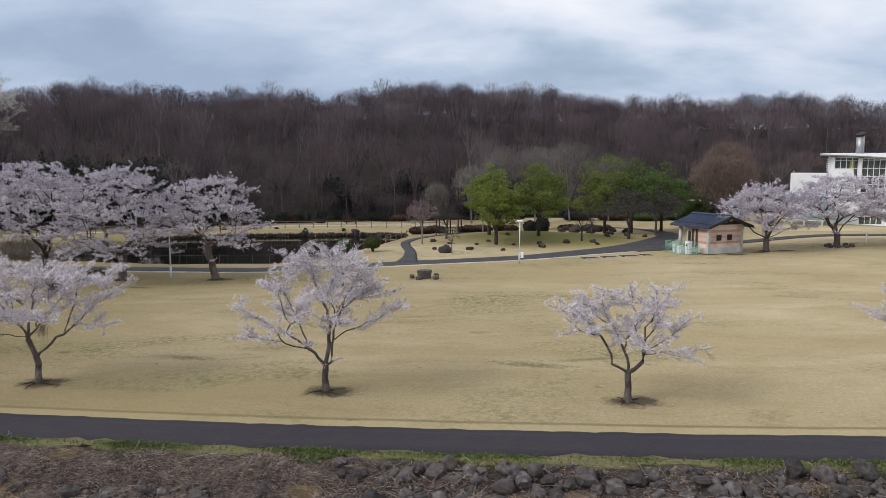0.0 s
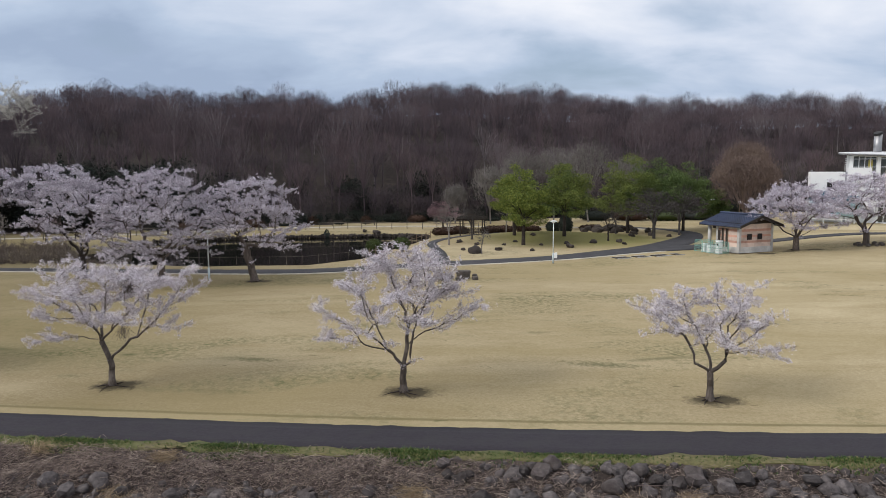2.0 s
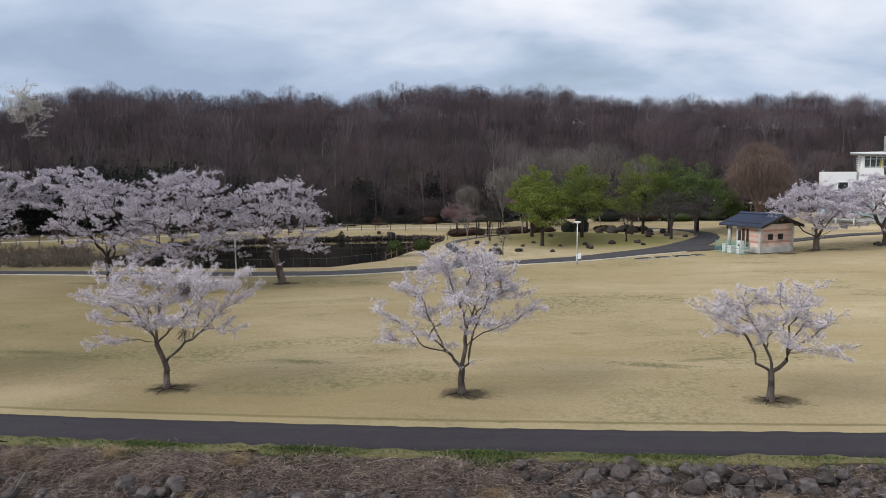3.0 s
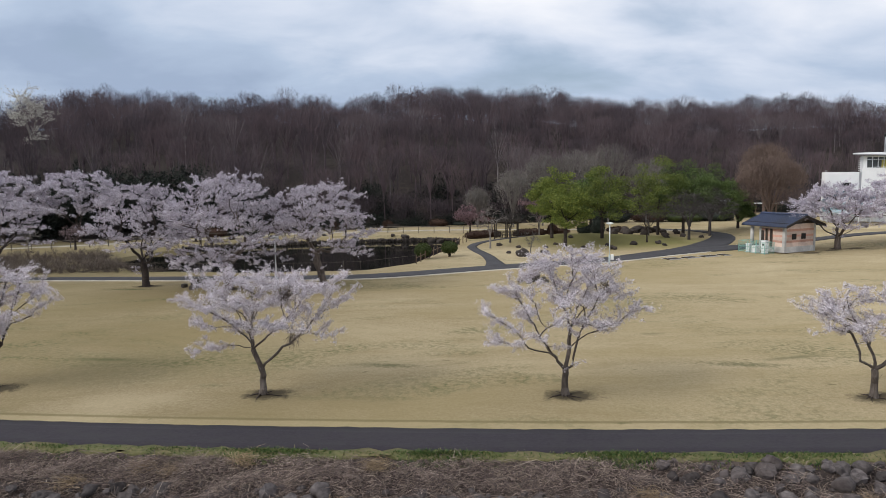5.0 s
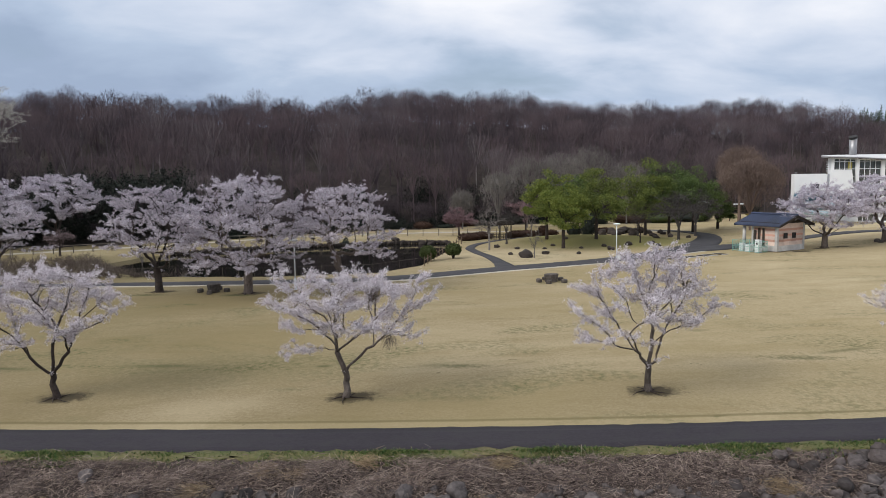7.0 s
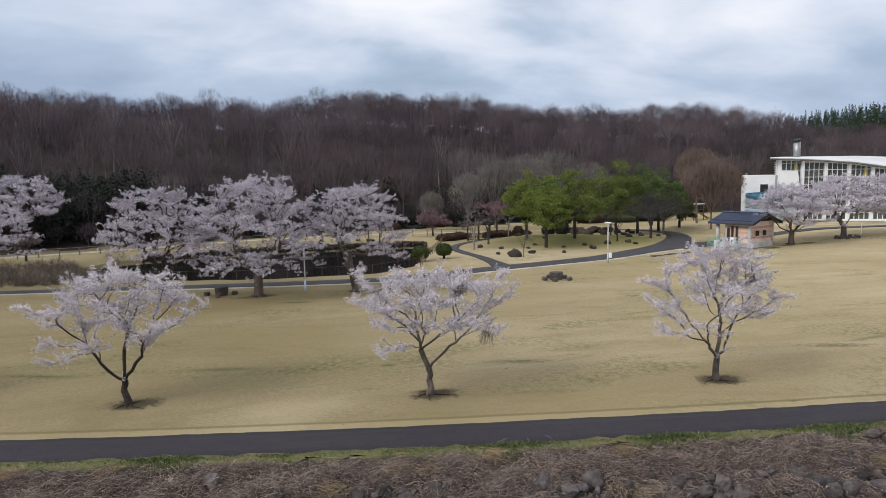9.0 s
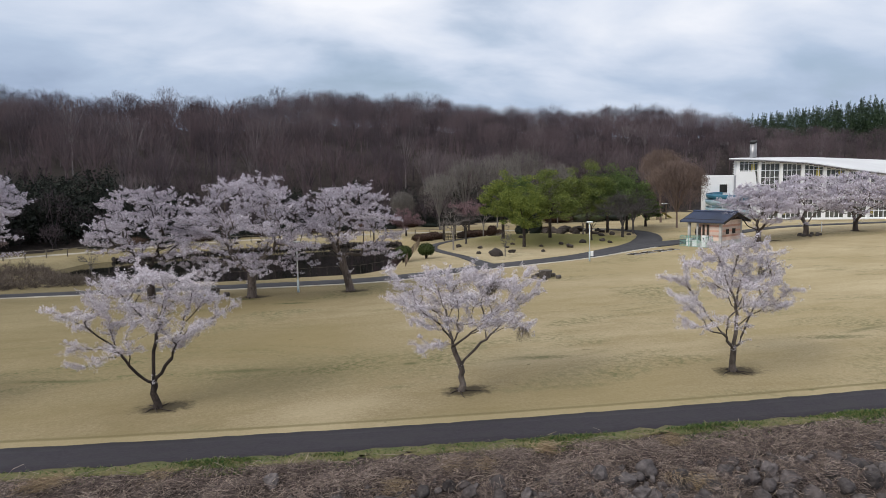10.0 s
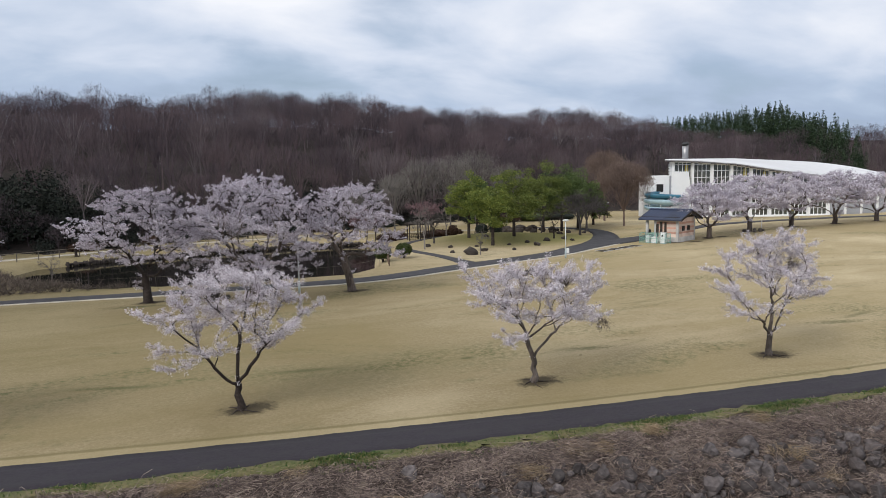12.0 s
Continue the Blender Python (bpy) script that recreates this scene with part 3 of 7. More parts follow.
# ---- trees ----
def tubes(p0, p1, r0, r1, d0, d1, sides):
    """Tapered prisms for all segments at once; returns verts and quads."""
    def ring(p, d, r):
        a = np.where(np.abs(d[:, 2:3]) < 0.9, np.array([[0, 0, 1.0]]), np.array([[1.0, 0, 0]]))
        u = np.cross(d, a)
        u /= np.linalg.norm(u, axis=1)[:, None] + 1e-9
        v = np.cross(d, u)
        ang = np.arange(sides) * 2 * np.pi / sides
        return p[:, None] + r[:, None, None] * (np.cos(ang)[None, :, None] * u[:, None] + np.sin(ang)[None, :, None] * v[:, None])
    n = len(p0)
    verts = np.concatenate([ring(p0, d0, r0), ring(p1, d1, r1)], 1).reshape(-1, 3)
    i = np.arange(sides)
    j = (i + 1) % sides
    q = np.stack([i, j, j + sides, i + sides], 1)
    faces = (q[None] + (np.arange(n) * 2 * sides)[:, None, None]).reshape(-1, 4)
    return verts, faces


def join_arrays(chunks):
    vs, fs, off = [], [], 0
    for v, f in chunks:
        vs.append(v)
        fs.append(f + off)
        off += len(v)
    return np.concatenate(vs), np.concatenate(fs)


def grow(rng, limbs, pads, count, bias=0.35, step=0.4, tip=0.006, power=2.6, droop=0.0, flare=1.5, maxr=None):
    """A skeleton: the given limbs, then twigs that reach out to points scattered through the crown's pads.
    Returns arrays: place, parent, radius."""
    pos, par, length = [np.zeros(3)], [-1], [0.0]
    for limb in limbs:
        limb = np.asarray(limb, float).reshape(-1, 3)
        arr = np.asarray(pos)
        at = int(np.argmin(np.linalg.norm(arr - limb[0], axis=1)))
        for q in limb if np.linalg.norm(arr[at] - limb[0]) > 0.05 else limb[1:]:
            a = pos[at]
            n = max(1, int(np.linalg.norm(q - a) / step))
            for k in range(1, n + 1):
                p = a + (q - a) * k / n + (rng.normal(0, 0.03, 3) if k < n else 0)
                pos.append(p)
                par.append(at)
                length.append(length[at] + np.linalg.norm(p - pos[at]))
                at = len(pos) - 1
    pads = np.asarray(pads, float).reshape(-1, 6)
    vol = pads[:, 3] * pads[:, 4] * np.maximum(pads[:, 5], 0.3)
    which = rng.choice(len(pads), count, p=vol / vol.sum())
    g = rng.normal(0, 1, (count, 3))
    g /= np.linalg.norm(g, axis=1)[:, None]
    goal = pads[which, :3] + pads[which, 3:] * g * (rng.random((count, 1)) ** 0.4)
    goal[:, 2] = np.maximum(goal[:, 2], 0.9)
    n0 = len(pos)
    cap = n0 + count * 8
    P = np.zeros((cap, 3))
    P[:n0] = pos
    L = np.zeros(cap)
    L[:n0] = length
    par = par + [0] * (cap - n0)
    root = P[:n0]
    near = np.array([np.linalg.norm(root - q, axis=1).min() for q in goal])
    n = n0
    ok0 = 1.1 if len(limbs) else 0.0
    for q in goal[np.argsort(near)]:
        d = P[:n] - q
        dist = np.sqrt((d * d).sum(1))
        cost = dist + bias * L[:n] + np.where(P[:n, 2] < ok0, 3.0, 0)
        at = int(np.argmin(cost))
        a = P[at].copy()
        k = min(6, max(1, int(dist[at] / step)))
        bow = rng.normal(0, 0.06, 3) * dist[at] + np.array([0, 0, 0.10 - droop]) * dist[at]
        for i in range(1, k + 1):
            u = i / k
            P[n] = a + (q - a) * u + bow * 4 * u * (1 - u)
            par[n] = at
            L[n] = L[at] + np.linalg.norm(P[n] - P[at])
            at = n
            n += 1
    P, par = P[:n], np.asarray(par[:n])
    rad = np.full(n, 0.0)
    acc = np.zeros(n)
    for i in range(n - 1, 0, -1):
        rad[i] = acc[i] ** (1 / power) if acc[i] > 0 else tip
        acc[par[i]] += rad[i] ** power
    rad[0] = acc[0] ** (1 / power)
    if maxr:
        u = np.clip((rad / rad[0] - 0.12) / 0.88, 0, 1) ** 1.5
        rad = rad * (1 + (maxr / rad[0] - 1) * u)
    rad = rad * (1 + (flare - 1) * np.exp(-np.maximum(P[:, 2], 0) / 0.22) * (L[:n] < 1.0))
    return P, par, rad


def spray(rng, P, par, rad, thick, length, every=1.0, tip=0.004, fan=0.7, rise=0.12, flat=0.6, sub=True, level=1.0):
    """Adds sprays of side twigs along all thinner branches, leaning forward along each branch."""
    n0 = len(P)
    d = np.zeros_like(P)
    d[1:] = P[1:] - P[par[1:]]
    d /= np.linalg.norm(d, axis=1)[:, None] + 1e-9
    host = np.where((rad < thick) & (np.arange(n0) > 0))[0]
    host = np.repeat(host, rng.poisson(every, len(host)))
    newP, newpar, newr = [P], [par], [rad]
    base = n0
    start, din, ln = P[host], d[host], length * rng.uniform(0.4, 1.0, len(host))
    for level in range(2 if sub else 1):
        side = np.cross(din, rng.normal(0, 1, din.shape))
        side /= np.linalg.norm(side, axis=1)[:, None] + 1e-9
        side[:, 2] *= flat
        way = din * np.array([0.75, 0.75, 0.75 * level]) + side * fan + np.array([0, 0, rise])
        way /= np.linalg.norm(way, axis=1)[:, None]
        m1 = start + way * ln[:, None] * 0.5
        way2 = way + rng.normal(0, 0.15, way.shape) * np.array([1, 1, level]) + np.array([0, 0, rise * 0.8])
        way2 /= np.linalg.norm(way2, axis=1)[:, None]
        m2 = m1 + way2 * ln[:, None] * 0.5
        k = len(host)
        newP += [m1, m2]
        newpar += [host, base + np.arange(k)]
        newr += [np.full(k, tip * 1.5), np.full(k, tip)]
        host = base + np.arange(k)
        base += 2 * k
        pick = rng.random(k) < 0.7
        host, start, din, ln = host[pick], m1[pick], way[pick], ln[pick] * 0.6
    return np.concatenate(newP), np.concatenate(newpar), np.concatenate(newr)


def bark_mesh(name, P, par, rad, mat, thin=3, cut=0.0):
    seg = np.arange(1, len(P))
    seg = seg[rad[seg] >= cut]
    a = par[seg]
    d1 = P[seg] - P[a]
    d1 /= np.linalg.norm(d1, axis=1)[:, None] + 1e-9
    din = np.zeros_like(P)
    din[0] = (0, 0, 1)
    full = P[1:] - P[par[1:]]
    din[1:] = full / (np.linalg.norm(full, axis=1)[:, None] + 1e-9)
    main = rad[seg] > 0.72 * rad[a]
    d0 = np.where(main[:, None], din[a], d1)
    r0 = np.where(main, rad[a], rad[seg] * 1.15)
    chunks = []
    for sides, sel in ((8, rad[seg] > 0.05), (5, (rad[seg] <= 0.05) & (rad[seg] > 0.018)), (thin, rad[seg] <= 0.018)):
        if sel.any():
            chunks.append(tubes(P[a][sel], P[seg][sel], r0[sel], rad[seg][sel], d0[sel], d1[sel], sides))
    v, f = join_arrays(chunks)
    return mesh_of(name, v, f, mat, True)


def scraps(rng, centres, size, flat=0.0):
    """Small scraps (petal clusters, leaves): three-cornered, randomly turned, with uneven corners."""
    n = len(centres)
    nrm = rng.normal(0, 1, (n, 3))
    nrm[:, 2] += flat * np.sign(nrm[:, 2])
    nrm /= np.linalg.norm(nrm, axis=1)[:, None]
    u = np.cross(nrm, rng.normal(0, 1, (n, 3)))
    u /= np.linalg.norm(u, axis=1)[:, None] + 1e-9
    v = np.cross(nrm, u)
    s = (np.broadcast_to(size, n) * rng.uniform(0.6, 1.25, n))[:, None]
    c = centres + rng.normal(0, 1, (n, 3)) * s * 0.35
    out = np.stack([c - u * s * 0.56 - v * s * 0.3, c + u * s * 0.56 - v * s * 0.32, c + v * s * 0.66 + u * s * rng.uniform(-0.3, 0.3, (n, 1))], 1)
    return out.reshape(-1, 3), np.arange(3 * n).reshape(-1, 3)


def along(rng, P, par, rad, per_metre, thick, spread, bunch=1):
    """Points strewn along the thin branches, in bunches on request."""
    seg = np.arange(1, len(P))
    seg = seg[rad[seg] < thick]
    a = par[seg]
    ln = np.linalg.norm(P[seg] - P[a], axis=1)
    k = rng.poisson(ln * per_metre / bunch)
    idx = np.repeat(np.arange(len(seg)), k)
    t = rng.random(len(idx))[:, None]
    c = P[a][idx] * (1 - t) + P[seg][idx] * t + rng.normal(0, spread * (1.0 if bunch == 1 else 0.8), (len(idx), 3))
    if bunch > 1:
        c = np.repeat(c, bunch, 0)
        c = c + rng.normal(0, spread * 0.85, c.shape)
    return c


def curve_through(pts, step):
    """A smooth line through the given points, in even steps."""
    p = np.asarray(pts, float).reshape(-1, 3)
    out = [p[0]]
    for i in range(len(p) - 1):
        p0, p1, p2, p3 = p[max(i - 1, 0)], p[i], p[i + 1], p[min(i + 2, len(p) - 1)]
        n = max(1, int(round(np.linalg.norm(p2 - p1) / step)))
        for k in range(1, n + 1):
            u = k / n
            out.append(0.5 * (2 * p1 + (p2 - p0) * u + (2 * p0 - 5 * p1 + 4 * p2 - p3) * u**2 + (3 * p1 - p0 - 3 * p2 + p3) * u**3))
    return np.array(out)


def unit(v):
    return v / (np.linalg.norm(v) + 1e-9)


def boughs(rng, limbs, reach, gap=0.3, twig=0.42, twig_gap=0.17, start=0.3, flat=0.45, lift=0.12, step=0.3, tip=0.005, maxr=0.13, power=2.5, flare=1.5, fan=0.85, clear=0.0):
    """A skeleton: limbs, then level side shoots that alternate along the outer part of each limb, then twigs along the shoots.
    Returns places, parents and radii."""
    pos, par = [np.zeros(3)], [-1]

    def add(at, p):
        pos.append(np.asarray(p, float))
        par.append(at)
        return len(pos) - 1

    runs = []
    for limb in limbs:
        line = curve_through(limb, step)
        arr = np.asarray(pos)
        at = int(np.argmin(((arr - line[0]) ** 2).sum(1)))
        run = [at]
        for k, p in enumerate(line[1:]):
            at = add(at, p + (rng.normal(0, 0.035, 3) * step * 3 if k < len(line) - 2 else 0))
            run.append(at)
        if line[-1][2] > 0.6:
            runs.append(run)

    def shoot(at, way, length, bend, parts):
        p, d, ids = pos[at], way, []
        for _ in range(parts):
            d = unit(d + np.array([0, 0, bend]) + rng.normal(0, 0.09, 3))
            p = p + d * length / parts
            at = add(at, p)
            ids.append((at, d))
        return ids

    for run in runs:
        pts = np.array([pos[i] for i in run])
        seg = np.linalg.norm(np.diff(pts, axis=0), axis=1)
        s = np.concatenate([[0], np.cumsum(seg)])
        total = s[-1]
        hand = 1 if rng.random() < 0.5 else -1
        at = max(start * total, 0.15)
        hosts = []
        while at < total:
            k = min(int(np.searchsorted(s, at)), len(run) - 1)
            if pts[k][2] < clear:
                at += gap
                continue
            f = at / total
            d = unit(pts[k] - pts[max(k - 1, 0)])
            side = unit(np.cross(d, np.array([0, 0, 1.0])) + rng.normal(0, 0.25, 3)) * hand
            way = d * math.sqrt(1 - fan * fan * 0.8) + side * fan
            way[2] = way[2] * flat + lift * rng.uniform(0.2, 1.6)
            ln = reach * (1.0 - 0.3 * f) * rng.uniform(0.55, 1.15)
            hosts.append((run[k], shoot(run[k], unit(way), ln, 0.03 + 0.05 * rng.random(), max(2, int(ln / 0.22))), ln))
            hand = -hand
            at += gap * rng.uniform(0.65, 1.35)
        tail = [(run[i], unit(pos[run[i]] - pos[par[run[i]]])) for i in range(int(len(run) * 0.55), len(run)) if par[run[i]] >= 0]
        hosts.append((run[0], tail, total * 0.45))
        for _, ids, ln in hosts:
            per = max(1, int(round(ln / max(len(ids), 1) / twig_gap)))
            for j, (i, d) in enumerate(ids):
                for q in range(per):
                    side = unit(np.cross(d, np.array([0, 0, 1.0])) + rng.normal(0, 0.45, 3)) * (1 if (j + q) % 2 else -1)
                    way = d * 0.75 + side * 0.7 + np.array([0, 0, lift * rng.uniform(-0.3, 1.3)])
                    shoot(i, unit(way), twig * rng.uniform(0.45, 1.2) * (1.1 - 0.5 * j / len(ids)), 0.04, 2)
    P, par = np.array(pos), np.array(par)
    acc = np.zeros(len(P))
    rad = np.full(len(P), tip)
    for i in range(len(P) - 1, 0, -1):
        if acc[i] > 0:
            rad[i] = acc[i] ** (1 / power)
        acc[par[i]] += rad[i] ** power
    rad[0] = acc[0] ** (1 / power)
    u = np.clip((rad / rad[0] - 0.05) / 0.95, 0, 1) ** 1.2
    rad = rad * (1 + (maxr / rad[0] - 1) * u)
    rad = rad * (1 + (flare - 1) * np.exp(-np.maximum(P[:, 2], 0) / 0.2))
    return P, par, rad


def cherry(x, y, seed, limbs, label, rz=0.0, reach=1.0, petals=120, size=0.05, mat=None, bark=None, trunk=0.13, s=1.0, group="young cherry trees on the lawn", thick=0.016, spread=0.05, cut=0.0, bunch=10, **plan):
    rng = np.random.default_rng(seed)
    P, par, rad = boughs(rng, limbs, reach, maxr=trunk, **plan)
    t = thing("cherry_tree", x, y, None, rz, label, "tree", group, s=s)
    child("trunk", bark_mesh("trunk", P, par, rad, bark or M_BARK, 3, cut), t, "grey-brown bark, forked low into spreading limbs")
    for me in root_meshes(rng, int(rng.integers(5, 8)), 0.9, trunk * 0.3):
        child("root", me, t, "dark surface root")
    c = along(rng, P, par, rad, petals, thick, spread, bunch)
    c = c[c[:, 2] > 1.0]
    v, f = scraps(rng, c, size, 0.5)
    child("blossom", mesh_of("blossom", v, f, mat or M_BLOSSOM), t)
    return t


def root_meshes(rng, n=7, r=0.9, thick=0.05):
    """Surface roots that run out from a trunk's foot, half sunk in the soil, one mesh each."""
    out = []
    for i in range(n):
        a = 2 * np.pi * (i + rng.random() * 0.7) / n
        l = r * rng.uniform(0.55, 1.25)
        line = np.array([(0, 0, 0.06), (0.25 * np.cos(a), 0.25 * np.sin(a), 0.03), (0.6 * l * np.cos(a + 0.15), 0.6 * l * np.sin(a + 0.15), 0.012), (l * np.cos(a + 0.3), l * np.sin(a + 0.3), -0.03)])
        d = np.diff(line, axis=0)
        d /= np.linalg.norm(d, axis=1)[:, None]
        ends = np.concatenate([d[:1], (d[1:] + d[:-1]) / 2, d[-1:]])
        wide = thick * np.array([1.0, 0.75, 0.45, 0.15])
        v, f = tubes(line[:-1], line[1:], wide[:-1], wide[1:], ends[:-1], ends[1:], 5)
        out.append(mesh_of("root", v, f, M_BARK_DARK, True))
    return out


# young cherries along the riverside path: limbs in metres from the foot, x along the row, y across it
def reach_out(rng, limbs, ends, bias=0.42):
    """Adds a curved limb to each end point, from whichever point of the frame gives the shortest way."""
    nodes, ways = [], []
    for limb in limbs:
        line = curve_through(limb, 0.4)
        base = ways[int(np.argmin([np.linalg.norm(q - line[0]) for q in nodes]))] if nodes else 0.0
        for i, p in enumerate(line):
            base += np.linalg.norm(p - line[i - 1]) if i else 0
            nodes.append(p)
            ways.append(base)
    floor_ = max(0.9, limbs[0][-1][2] - 0.05)
    out = list(limbs)
    for e in sorted(ends, key=lambda p: np.linalg.norm(p - nodes[0])):
        arr = np.array(nodes)
        cost = np.linalg.norm(arr - e, axis=1) + bias * np.array(ways) + np.where(arr[:, 2] > e[2] + 0.3, 1.2, 0) + np.where(arr[:, 2] < floor_, 9, 0)
        k = int(np.argmin(cost))
        a, go = nodes[k], e - nodes[k]
        wide = 0.06 * np.linalg.norm(go)
        m1 = a + go * np.array([0.26, 0.26, 0.46]) + rng.normal(0, wide, 3)
        m2 = a + go * np.array([0.62, 0.62, 0.86]) + rng.normal(0, wide, 3)
        out.append([a, m1, m2, e])
        run = ways[k]
        for p, b in ((m1, a), (m2, m1)):
            run += np.linalg.norm(p - b)
            nodes.append(p)
            ways.append(run)
    return out


def bowl(rng, n, rx, ry, rim, top):
    """Points spread over a shallow bowl-shaped crown top: rim height at the edge, top height in the middle."""
    out = []
    for i in range(n):
        q, a = math.sqrt((i + 0.5) / n), 2.39996 * i + rng.uniform(-0.3, 0.3)
        out.append(np.array([rx * q * math.cos(a), ry * q * math.sin(a), (top + (rim - top) * q ** 3) * (0.78 if i % 4 == 3 else 1.0) + rng.normal(0, 0.22)]))
    return out


